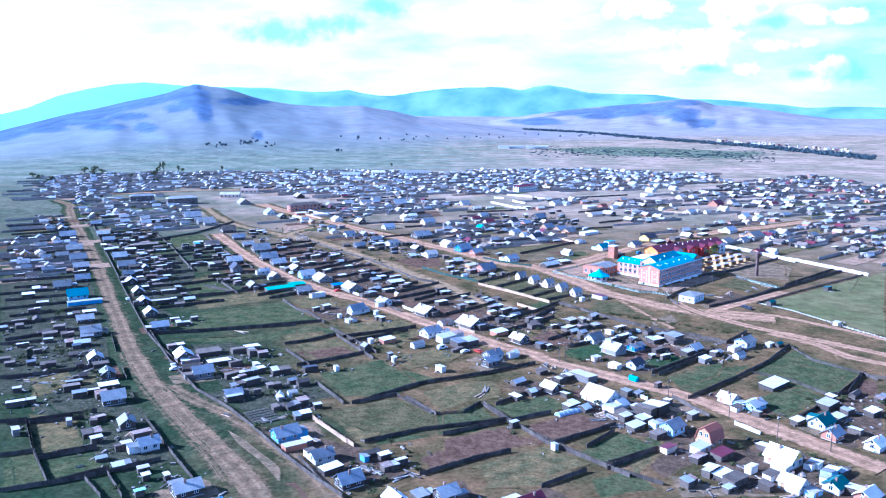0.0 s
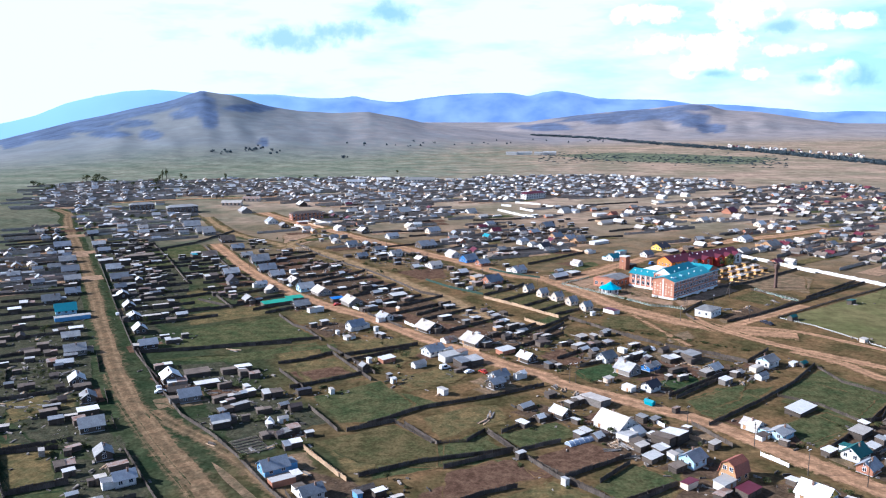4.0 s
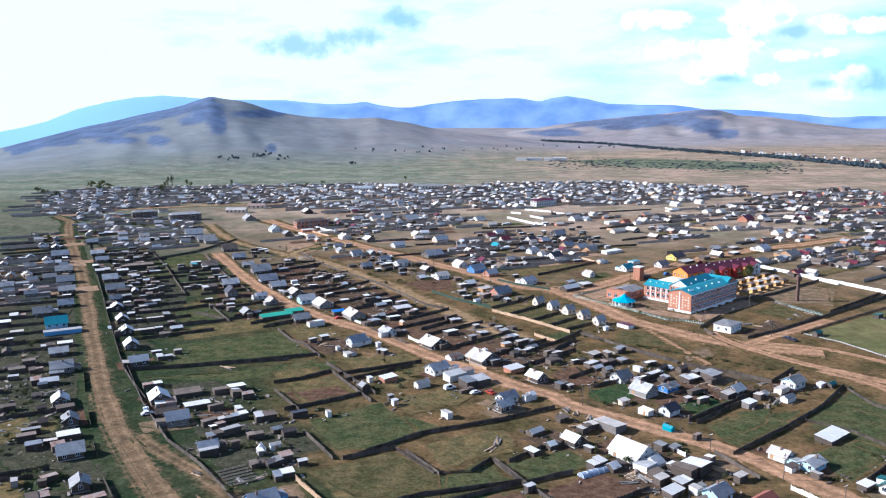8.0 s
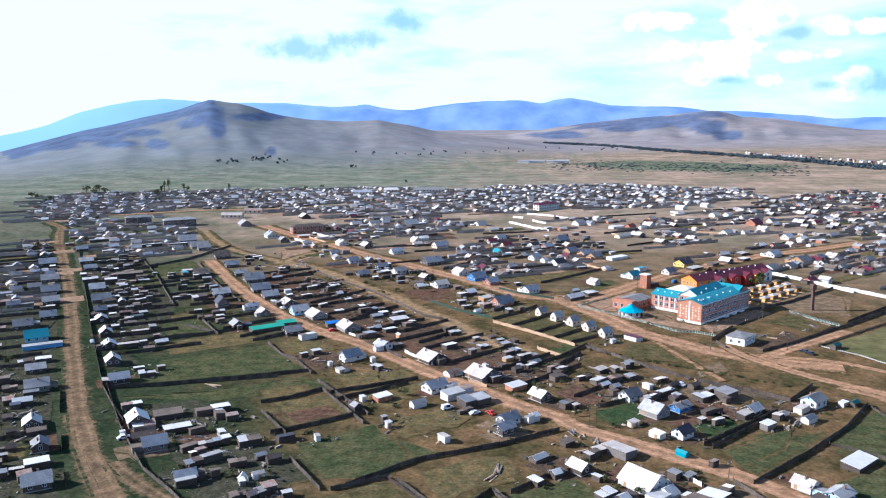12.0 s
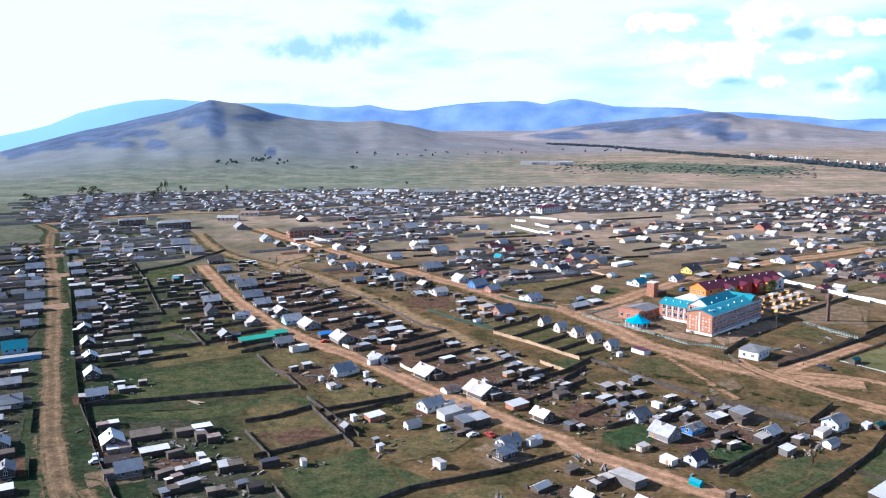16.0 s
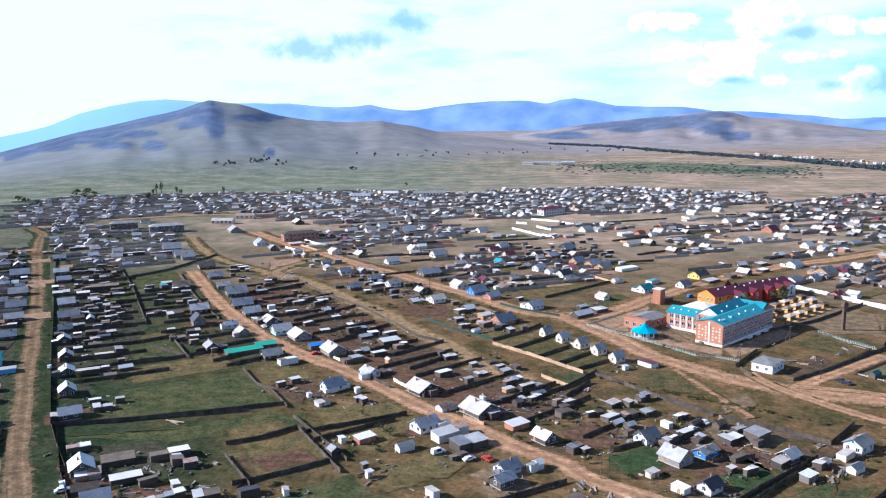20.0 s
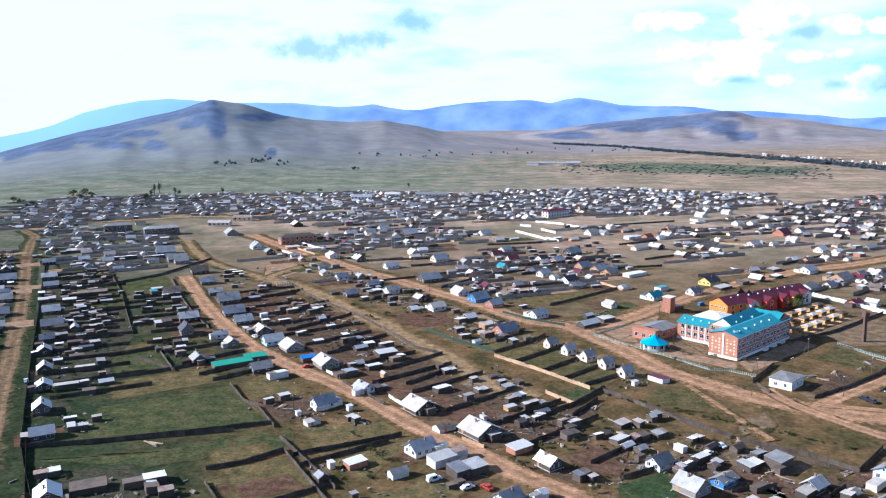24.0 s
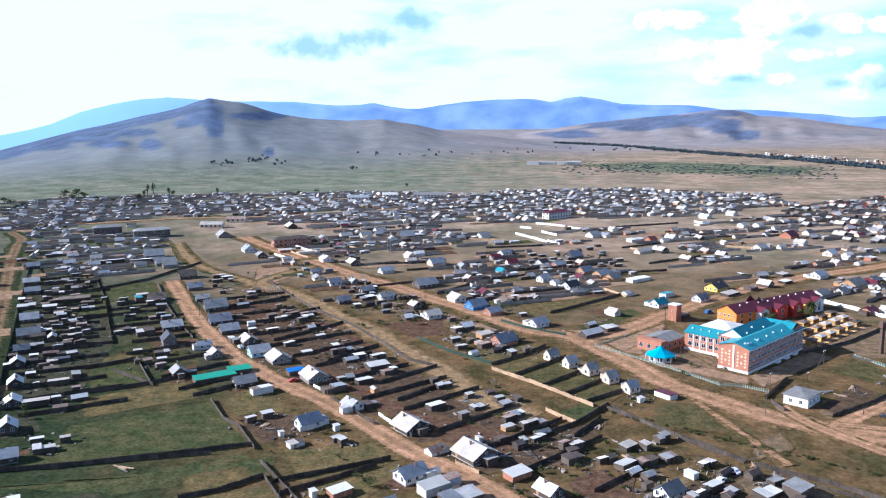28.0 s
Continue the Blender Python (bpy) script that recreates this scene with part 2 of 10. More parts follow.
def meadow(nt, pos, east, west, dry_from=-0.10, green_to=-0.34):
    """Steppe colour: greener grass in the west of the valley, dry brown grass in the east."""
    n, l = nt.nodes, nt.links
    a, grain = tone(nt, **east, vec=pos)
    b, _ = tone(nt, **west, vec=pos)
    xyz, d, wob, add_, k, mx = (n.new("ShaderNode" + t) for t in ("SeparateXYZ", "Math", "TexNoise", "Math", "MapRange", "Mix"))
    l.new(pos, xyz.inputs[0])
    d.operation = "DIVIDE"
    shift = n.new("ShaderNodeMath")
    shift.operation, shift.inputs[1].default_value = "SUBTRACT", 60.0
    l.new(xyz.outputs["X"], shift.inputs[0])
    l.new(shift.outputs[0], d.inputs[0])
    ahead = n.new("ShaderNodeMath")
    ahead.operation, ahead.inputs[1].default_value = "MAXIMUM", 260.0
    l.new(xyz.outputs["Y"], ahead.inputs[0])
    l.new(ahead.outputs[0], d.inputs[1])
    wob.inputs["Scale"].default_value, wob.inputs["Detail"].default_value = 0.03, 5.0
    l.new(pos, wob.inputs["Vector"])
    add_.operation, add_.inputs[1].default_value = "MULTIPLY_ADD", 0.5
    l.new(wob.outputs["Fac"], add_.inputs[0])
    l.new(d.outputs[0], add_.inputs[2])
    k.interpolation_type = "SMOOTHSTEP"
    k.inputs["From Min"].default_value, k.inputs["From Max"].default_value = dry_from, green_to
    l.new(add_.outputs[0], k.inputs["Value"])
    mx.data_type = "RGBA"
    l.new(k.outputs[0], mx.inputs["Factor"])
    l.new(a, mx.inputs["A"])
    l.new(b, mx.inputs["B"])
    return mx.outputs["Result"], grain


def ground_mat(name, base, second, vary, size, fine, bump=0.1, fray=4.0, under=(STEPPE, STEPPE_WEST), edge=(0.28, 0.72)):
    """Ground cover that frays out into the steppe grass along its border: the mesh carries 'cover', 0 outside to 1 inside."""
    m = bpy.data.materials.new(name)
    m.use_nodes = True
    n, l = m.node_tree.nodes, m.node_tree.links
    b = n["Principled BSDF"]
    b.inputs["Roughness"].default_value, b.inputs["Specular IOR Level"].default_value = 1.0, 0.0
    pos = n.new("ShaderNodeNewGeometry").outputs["Position"]
    own, grain = tone(m.node_tree, base, second, vary, size, fine, pos)
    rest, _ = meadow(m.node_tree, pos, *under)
    at = n.new("ShaderNodeAttribute")
    at.attribute_name = "cover"
    fr_ = n.new("ShaderNodeTexNoise")
    fr_.inputs["Scale"].default_value, fr_.inputs["Detail"].default_value, fr_.inputs["Roughness"].default_value = 1.0 / fray, 5.0, 0.65
    l.new(pos, fr_.inputs["Vector"])
    ad = n.new("ShaderNodeMath")
    ad.operation, ad.inputs[1].default_value = "MULTIPLY_ADD", 1.1
    ad.inputs[2].default_value = -0.55
    l.new(fr_.outputs["Fac"], ad.inputs[0])
    su = n.new("ShaderNodeMath")
    su.operation = "ADD"
    l.new(ad.outputs[0], su.inputs[0])
    l.new(at.outputs["Fac"], su.inputs[1])
    ed = n.new("ShaderNodeMapRange")
    ed.interpolation_type = "SMOOTHSTEP"
    ed.inputs["From Min"].default_value, ed.inputs["From Max"].default_value = edge
    l.new(su.outputs[0], ed.inputs["Value"])
    mx = n.new("ShaderNodeMix")
    mx.data_type = "RGBA"
    l.new(ed.outputs[0], mx.inputs["Factor"])
    l.new(rest, mx.inputs["A"])
    l.new(own, mx.inputs["B"])
    rut = n.new("ShaderNodeAttribute")
    rut.attribute_name = "rut"
    rm = n.new("ShaderNodeMath")
    rm.operation, rm.inputs[1].default_value, rm.inputs[2].default_value = "MULTIPLY_ADD", 0.30, 1.0
    l.new(rut.outputs["Fac"], rm.inputs[0])
    sc = n.new("ShaderNodeVectorMath")
    sc.operation = "SCALE"
    l.new(mx.outputs["Result"], sc.inputs[0])
    l.new(rm.outputs[0], sc.inputs["Scale"])
    l.new(sc.outputs[0], b.inputs["Base Color"])
    bu = n.new("ShaderNodeBump")
    bu.inputs["Strength"].default_value, bu.inputs["Distance"].default_value = 0.7, bump
    l.new(grain, bu.inputs["Height"])
    l.new(bu.outputs[0], b.inputs["Normal"])
    MATS[name] = m
    return m




def valley_mat():
    """Steppe grass near the village; pasture further out and bare hill grass take haze into their colour."""
    m = bpy.data.materials.new("valley_grass")
    m.use_nodes = True
    n, l = m.node_tree.nodes, m.node_tree.links
    b = n["Principled BSDF"]
    b.inputs["Roughness"].default_value, b.inputs["Specular IOR Level"].default_value = 1.0, 0.0
    pos = n.new("ShaderNodeNewGeometry").outputs["Position"]
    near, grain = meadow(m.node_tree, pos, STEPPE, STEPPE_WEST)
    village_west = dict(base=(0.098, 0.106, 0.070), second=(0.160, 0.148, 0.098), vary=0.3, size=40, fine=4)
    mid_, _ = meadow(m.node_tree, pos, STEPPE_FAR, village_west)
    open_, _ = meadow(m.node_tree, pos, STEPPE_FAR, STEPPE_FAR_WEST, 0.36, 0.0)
    # hill grass and woods carry blue-grey haze in their colours
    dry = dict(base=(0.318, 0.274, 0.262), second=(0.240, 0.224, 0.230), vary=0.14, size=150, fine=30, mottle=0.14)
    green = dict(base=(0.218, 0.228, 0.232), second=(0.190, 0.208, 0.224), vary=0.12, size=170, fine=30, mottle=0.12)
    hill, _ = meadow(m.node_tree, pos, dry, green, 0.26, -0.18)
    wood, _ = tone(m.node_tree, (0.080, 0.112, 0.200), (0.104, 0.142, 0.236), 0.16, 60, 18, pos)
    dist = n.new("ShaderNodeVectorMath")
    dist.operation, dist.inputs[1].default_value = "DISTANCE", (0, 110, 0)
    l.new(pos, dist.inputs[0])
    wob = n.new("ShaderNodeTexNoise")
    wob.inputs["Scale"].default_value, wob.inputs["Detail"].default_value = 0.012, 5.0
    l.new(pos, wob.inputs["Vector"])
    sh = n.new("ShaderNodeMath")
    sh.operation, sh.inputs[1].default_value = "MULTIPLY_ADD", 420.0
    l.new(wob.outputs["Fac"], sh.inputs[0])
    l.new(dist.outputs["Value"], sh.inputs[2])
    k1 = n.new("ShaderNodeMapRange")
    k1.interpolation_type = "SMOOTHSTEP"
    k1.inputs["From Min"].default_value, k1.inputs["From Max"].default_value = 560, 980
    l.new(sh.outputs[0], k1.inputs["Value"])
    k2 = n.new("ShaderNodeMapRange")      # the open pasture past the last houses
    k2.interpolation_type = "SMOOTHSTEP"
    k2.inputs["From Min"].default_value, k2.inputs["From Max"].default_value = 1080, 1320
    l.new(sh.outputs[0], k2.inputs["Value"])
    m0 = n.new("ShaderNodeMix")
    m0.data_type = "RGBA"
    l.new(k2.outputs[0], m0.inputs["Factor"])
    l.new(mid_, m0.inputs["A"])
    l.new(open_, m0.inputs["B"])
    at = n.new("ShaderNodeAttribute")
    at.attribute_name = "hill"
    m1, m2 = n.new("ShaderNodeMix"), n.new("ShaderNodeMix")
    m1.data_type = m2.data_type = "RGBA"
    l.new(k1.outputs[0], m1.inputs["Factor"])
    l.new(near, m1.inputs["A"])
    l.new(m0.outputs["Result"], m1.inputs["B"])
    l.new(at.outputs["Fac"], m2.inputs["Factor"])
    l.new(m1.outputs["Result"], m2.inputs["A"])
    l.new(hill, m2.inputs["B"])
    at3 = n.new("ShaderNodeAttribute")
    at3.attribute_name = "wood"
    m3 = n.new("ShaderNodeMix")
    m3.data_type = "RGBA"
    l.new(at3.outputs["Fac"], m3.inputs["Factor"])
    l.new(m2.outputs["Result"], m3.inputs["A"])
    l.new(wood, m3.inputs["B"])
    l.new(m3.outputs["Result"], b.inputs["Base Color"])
    bu = n.new("ShaderNodeBump")
    bu.inputs["Strength"].default_value, bu.inputs["Distance"].default_value = 0.7, 0.12
    l.new(grain, bu.inputs["Height"])
    l.new(bu.outputs[0], b.inputs["Normal"])
    return m


VALLEY = valley_mat()
DIRT = ground_mat("road_dirt", (0.400, 0.232, 0.130), (0.275, 0.164, 0.092), 0.32, 7, 0.9, 0.04, 3.0, edge=(0.38, 0.64))
# road dirt again, its colour darkened for the lens vignette in the west
DIRT_WEST = ground_mat("road_dirt_vignetted", (0.225, 0.146, 0.082), (0.130, 0.094, 0.054), 0.36, 6, 0.9, 0.04, 3.0, edge=(0.36, 0.66))
SOIL = ground_mat("dug_soil", (0.100, 0.058, 0.038), (0.138, 0.084, 0.054), 0.34, 5, 0.7)
LAWN = ground_mat("garden_green", (0.054, 0.068, 0.029), (0.104, 0.097, 0.044), 0.48, 7, 1.0)
ROUGH = ground_mat("rough_olive_grass", (0.072, 0.070, 0.030), (0.128, 0.100, 0.046), 0.48, 7, 1.0, edge=(0.18, 0.86))
LUSH = ground_mat("lush_grass", (0.038, 0.064, 0.027), (0.060, 0.076, 0.033), 0.40, 7, 1.0)
SCHOOLYARD = ground_mat("bare_school_yard", (0.36, 0.235, 0.148), (0.25, 0.165, 0.102), 0.25, 6, 0.9, 0.04)
HAY = ground_mat("dry_grass", (0.180, 0.128, 0.057), (0.092, 0.084, 0.038), 0.42, 5, 0.9, 0.12, edge=(0.22, 0.80))
FIELD = ground_mat("sports_field_grass", (0.120, 0.118, 0.048), (0.165, 0.142, 0.064), 0.16, 30, 3.0, 0.03)
YARD = ground_mat("trodden_yard", (0.25, 0.165, 0.100), (0.135, 0.105, 0.062), 0.34, 5, 0.8, 0.06)

ROOF = {
    "grey": mat("roof_weathered_slate", (0.43, 0.415, 0.40), 0.24, 3.0, 0.8, 0.02, second=(0.30, 0.29, 0.285), fine=0.35, each=0.45),
    "white": mat("roof_bright_metal", (0.73, 0.70, 0.66), 0.18, 4.0, 0.6, 0.01, second=(0.62, 0.59, 0.55), fine=0.5, each=0.35),
    "cream": mat("roof_pale_slate", (0.58, 0.52, 0.46), 0.2, 3.0, 0.8, 0.02, second=(0.44, 0.39, 0.34), fine=0.4, each=0.12),
    "blue": mat("roof_blue_grey_slate", (0.31, 0.325, 0.355), 0.2, 3.0, 0.75, 0.02, second=(0.225, 0.235, 0.260), fine=0.4, each=0.4),
    "sky": mat("roof_light_blue_metal", (0.36, 0.58, 0.72), 0.12, 4.0, 0.5, 0.0, fine=0.6, each=0.10),
    "royal": mat("roof_bright_blue_metal", (0.03, 0.17, 0.52), 0.15, 4.0, 0.5, 0.0, fine=0.6),
    "teal": mat("roof_teal_metal", (0.05, 0.27, 0.32), 0.12, 5.0, 0.45, 0.0, fine=0.7),
    "green": mat("roof_green_metal", (0.05, 0.34, 0.22), 0.15, 4.0, 0.5, 0.0, fine=0.6),
    "dkgreen": mat("roof_dark_green_metal", (0.02, 0.11, 0.10), 0.15, 4.0, 0.5, 0.0, fine=0.6),
    "maroon": mat("roof_maroon_metal", (0.13, 0.025, 0.04), 0.15, 4.0, 0.5, 0.0, fine=0.6),
    "dark": mat("roof_dark_metal", (0.05, 0.045, 0.055), 0.18, 4.0, 0.5, 0.0, fine=0.6),
    "plank": mat("roof_old_planks", (0.20, 0.155, 0.12), 0.3, 3.0, 0.95, 0.02, second=(0.13, 0.10, 0.08), fine=0.3, each=0.35),
    "rust": mat("roof_rusty_iron", (0.27, 0.135, 0.085), 0.35, 2.0, 0.8, 0.01, second=(0.36, 0.31, 0.28), fine=0.4, each=0.3),
    "log": mat("roof_old_tar", (0.12, 0.09, 0.075), 0.25, 4.0, 0.9, 0.0, fine=0.6),
    "brick": mat("roof_red_brown_metal", (0.30, 0.10, 0.06), 0.2, 4.0, 0.6, 0.0, fine=0.6),
}
WALL = {
    "log": mat("wall_weathered_logs", (0.125, 0.097, 0.075), 0.35, 2.0, 0.9, 0.05, second=(0.080, 0.063, 0.050), fine=0.25, each=0.35, stretch=(0.4, 0.4, 6)),
    "board": mat("wall_grey_boards", (0.31, 0.275, 0.24), 0.3, 2.0, 0.9, 0.03, second=(0.22, 0.19, 0.165), fine=0.3, each=0.35, stretch=(1, 1, 4)),
    "white": mat("wall_whitewash", (0.70, 0.67, 0.62), 0.14, 2.5, 0.9, 0.01, second=(0.55, 0.52, 0.47), fine=0.4, each=0.10),
    "cream": mat("wall_fresh_timber", (0.72, 0.58, 0.43), 0.15, 2.0, 0.85, 0.02, second=(0.60, 0.47, 0.34), fine=0.3, each=0.10, stretch=(1, 1, 5)),
    "brick": mat("wall_red_brick", (0.42, 0.19, 0.11), 0.25, 1.6, 0.9, 0.02, second=(0.33, 0.15, 0.09), fine=0.2, each=0.12),
    "blue": mat("wall_blue_paint", (0.17, 0.36, 0.60), 0.15, 2.0, 0.8, 0.0, fine=0.4),
    "royal": mat("wall_bright_blue_paint", (0.06, 0.20, 0.52), 0.15, 2.0, 0.8, 0.0, fine=0.4),
    "sky": mat("wall_light_blue_paint", (0.42, 0.62, 0.74), 0.12, 2.0, 0.8, 0.0, fine=0.4),
    "wood": mat("wall_orange_timber", (0.46, 0.27, 0.13), 0.2, 2.0, 0.85, 0.02, fine=0.3, stretch=(1, 1, 5)),
    "yellow": mat("wall_yellow_siding", (0.74, 0.50, 0.10), 0.1, 3.0, 0.7, 0.0, fine=0.5),
    "teal": mat("wall_teal_paint", (0.02, 0.28, 0.34), 0.12, 3.0, 0.6, 0.0, fine=0.5),
}
PLINTH = mat("concrete_plinth", (0.42, 0.40, 0.38), 0.2, 2.0, 0.95, 0.01, fine=0.3)
FRAME = mat("window_frame_white", (0.75, 0.76, 0.78), 0.08, 1.0, 0.6, fine=0.2)
PANE = mat("window_pane", (0.030, 0.038, 0.050), 0.3, 0.8, 0.12, fine=0.3, spec=0.5)
BRICK_ORANGE = mat("school_brick", (0.45, 0.205, 0.125), 0.18, 3.0, 0.9, 0.01, second=(0.38, 0.170, 0.10), fine=0.25)
WOODGREY = mat("weathered_boards", (0.112, 0.090, 0.072), 0.35, 3.0, 0.95, 0.02, second=(0.068, 0.054, 0.044), fine=0.22, each=0.35, stretch=(1, 1, 0.3))
WOODPALE = mat("sun_bleached_boards", (0.36, 0.30, 0.245), 0.3, 3.0, 0.95, 0.02, second=(0.24, 0.20, 0.165), fine=0.3, each=0.5)
# boards of distant fences, lightened in colour to stand in for haze
WOODFAR = mat("haze_paled_boards", (0.44, 0.375, 0.31), 0.3, 3.0, 0.95, 0.02, second=(0.31, 0.26, 0.215), fine=0.3, each=0.5)
WOODNEW = mat("fresh_boards", (0.52, 0.36, 0.22), 0.25, 3.0, 0.9, 0.02, second=(0.40, 0.27, 0.16), fine=0.25, each=0.2)
CONCRETE = mat("pale_concrete", (0.72, 0.70, 0.66), 0.1, 3.0, 0.9, fine=0.4)
EARTH = ground_mat("brown_trodden_yard", (0.080, 0.057, 0.038), (0.128, 0.084, 0.054), 0.45, 4, 0.8)
ASH = ground_mat("dark_trodden_yard", (0.050, 0.053, 0.034), (0.084, 0.076, 0.048), 0.5, 4, 0.8)
PAINTWHITE = mat("white_paint", (0.80, 0.79, 0.77), 0.08, 2.0, 0.7, fine=0.3)
DULLWHITE = mat("dull_white_paint", (0.50, 0.50, 0.46), 0.15, 2.0, 0.8, fine=0.3)
SCHOOLGREEN = mat("school_fence_green", (0.04, 0.14, 0.095), 0.15, 2.0, 0.7, fine=0.3)
PAINTGREEN = mat("green_paint", (0.030, 0.062, 0.044), 0.15, 2.0, 0.7, fine=0.3, each=0.1)
RUST = mat("rusty_iron", (0.14, 0.085, 0.065), 0.3, 1.5, 0.8, fine=0.2)
LEAF = mat("leaves", (0.060, 0.078, 0.028), 0.4, 1.2, 0.9, fine=0.4, each=0.3, second=(0.095, 0.090, 0.035), spec=0.1)
# far foliage, with a bluish haze tint in its colour
FAR_LEAF = mat("hazed_leaves", (0.058, 0.080, 0.098), 0.3, 6.0, 0.95, fine=1.5, each=0.3, second=(0.085, 0.108, 0.118), spec=0.05)
BARK = mat("bark", (0.09, 0.07, 0.055), 0.3, 0.6, 0.95, fine=0.1)
SCRUB = ground_mat("low_scrub", (0.115, 0.132, 0.082), (0.175, 0.180, 0.120), 0.35, 45, 7, 0.2, 60.0, (STEPPE_FAR, STEPPE_FAR_WEST))
LANE = ground_mat("tan_lane_grass", (0.34, 0.222, 0.118), (0.215, 0.150, 0.076), 0.34, 6, 1.0)
CLUTTER = mat("yard_clutter", (0.12, 0.095, 0.075), 0.5, 1.5, 0.9, second=(0.34, 0.30, 0.26), fine=0.3, each=0.8)
RUBBER = mat("tyre_rubber", (0.02, 0.02, 0.02), 0.2, 0.5, 0.9, fine=0.1)
JUNK = mat("scrap_and_timber", (0.20, 0.165, 0.14), 0.5, 1.6, 0.9, second=(0.34, 0.32, 0.30), fine=0.3, each=0.4)
CARPAINT = {
    "white": mat("car_white", (0.75, 0.75, 0.76), 0.05, 2, 0.3, spec=0.5),
    "dark": mat("car_dark", (0.03, 0.03, 0.04), 0.05, 2, 0.3, spec=0.5),
    "red": mat("car_red", (0.40, 0.05, 0.03), 0.05, 2, 0.3, spec=0.5),
    "blue": mat("car_blue", (0.05, 0.14, 0.34), 0.05, 2, 0.3, spec=0.5),
}



# ---- mesh helpers ----
def mesh_of(name, verts, faces, mats, face_mats=None, smooth=False):
    me = bpy.data.meshes.new(name)
    me.from_pydata([tuple(v) for v in verts], [], faces)
    for m in (mats if isinstance(mats, (list, tuple)) else [mats]):
        me.materials.append(m)
    if face_mats:
        me.polygons.foreach_set("material_index", face_mats)
    if smooth:
        me.polygons.foreach_set("use_smooth", [True] * len(me.polygons))
    me.update()
    return me


def box_data(x0, y0, z0, x1, y1, z1, base=0):
    v = [(x0, y0, z0), (x1, y0, z0), (x1, y1, z0), (x0, y1, z0), (x0, y0, z1), (x1, y0, z1), (x1, y1, z1), (x0, y1, z1)]
    f = [(0, 3, 2, 1), (4, 5, 6, 7), (0, 1, 5, 4), (1, 2, 6, 5), (2, 3, 7, 6), (3, 0, 4, 7)]
    return v, [tuple(i + base for i in q) for q in f]


def boxes(name, spans, mats, face_mats=None):
    """One mesh of several boxes, each given by its two corners."""
    v, f = [], []
    for s in spans:
        bv, bf = box_data(*s, base=len(v))
        v += bv
        f += bf
    return mesh_of(name, v, f, mats, face_mats)


def child(name, data, parent, x=0, y=0, z=0, rz=0, label="", scale=None):
    ob = new(name, data)
    ob.parent = parent
    m = pose(x, y, z, 0, 0, rz)
    if scale:
        m = m @ Matrix.Diagonal((*scale, 1))
    ob.matrix_basis = m
    if label:
        tagged(ob, label)
    return ob


def root(name, x, y, rz, label, category, group="", kind="", z=0):
    ob = new(name)
    ob.empty_display_size = 0.5
    ob.matrix_world = pose(x, y, z, 0, 0, rz)
    return tagged(ob, label, category, group, kind)


def lerp_table(table, x):
    xs, ys = [a for a, _ in table], [b for _, b in table]
    return float(np.interp(x, xs, ys))


# ---- the ground: a flat valley floor that rises into hills ----
EYE_Z, CX, CY = 104.0, 0.0, 110.0
FRONT = [(-46, -4.4), (-42, -3.9), (-35.5, -2.4), (-32.3, -1.54), (-30.7, -1.11), (-28.9, -0.74), (-27.2, -0.33), (-25.4, 0.02), (-24.4, 0.29), (-23.6, 0.58), (-22.7, 0.86),
         (-21.8, 0.70), (-20.7, 0.55), (-20.0, 0.36), (-18.9, -0.02), (-18.1, -0.22), (-15.9, -0.58), (-13.6, -0.72), (-11.2, -0.66), (-8.9, -1.06), (-7.2, -1.46), (-4.6, -1.79),
         (-2.6, -2.11), (-0.7, -2.40), (4, -2.9)]
RIGHT = [(-7, -2.8), (-2.6, -2.04), (-0.7, -1.58), (1.2, -1.24), (3.1, -0.98), (5.0, -0.76), (6.9, -0.58), (8.7, -0.44), (10.1, -0.26), (11.2, -0.16), (11.9, -0.13), (12.6, -0.24),
         (13.6, -0.54), (15.7, -0.65), (17.3, -0.90), (19.0, -1.15), (21, -1.41), (30, -1.7)]
BACK = [(-52, -2.2), (-39, -1.9), (-35.5, -1.44), (-33.6, -1.06), (-32.3, -0.66), (-30.6, 0.03), (-28.9, 0.44), (-27.2, 0.76), (-25.4, 0.90), (-24.0, 0.79), (-21.8, 0.63), (-18.9, 0.58),
        (-17.4, 0.57), (-15.8, 0.41), (-14.3, 0.29), (-12.8, 0.35), (-11.9, 0.50), (-10.8, 0.22), (-9.7, 0.06), (-8.7, 0.09), (-7.2, 0.31), (-5.4, 0.49), (-3.4, 0.67), (-1.1, 0.65),
        (0.3, 0.45), (1.2, 0.67), (2.3, 0.81), (3.5, 0.65), (5.0, 0.26), (6.9, 0.21), (8.7, 0.19), (10.5, 0.03), (11.5, -0.12), (13.6, -0.17), (15.6, -0.33), (17.3, -0.44),
        (18.9, -0.66), (21, -0.60), (40, -0.9)]
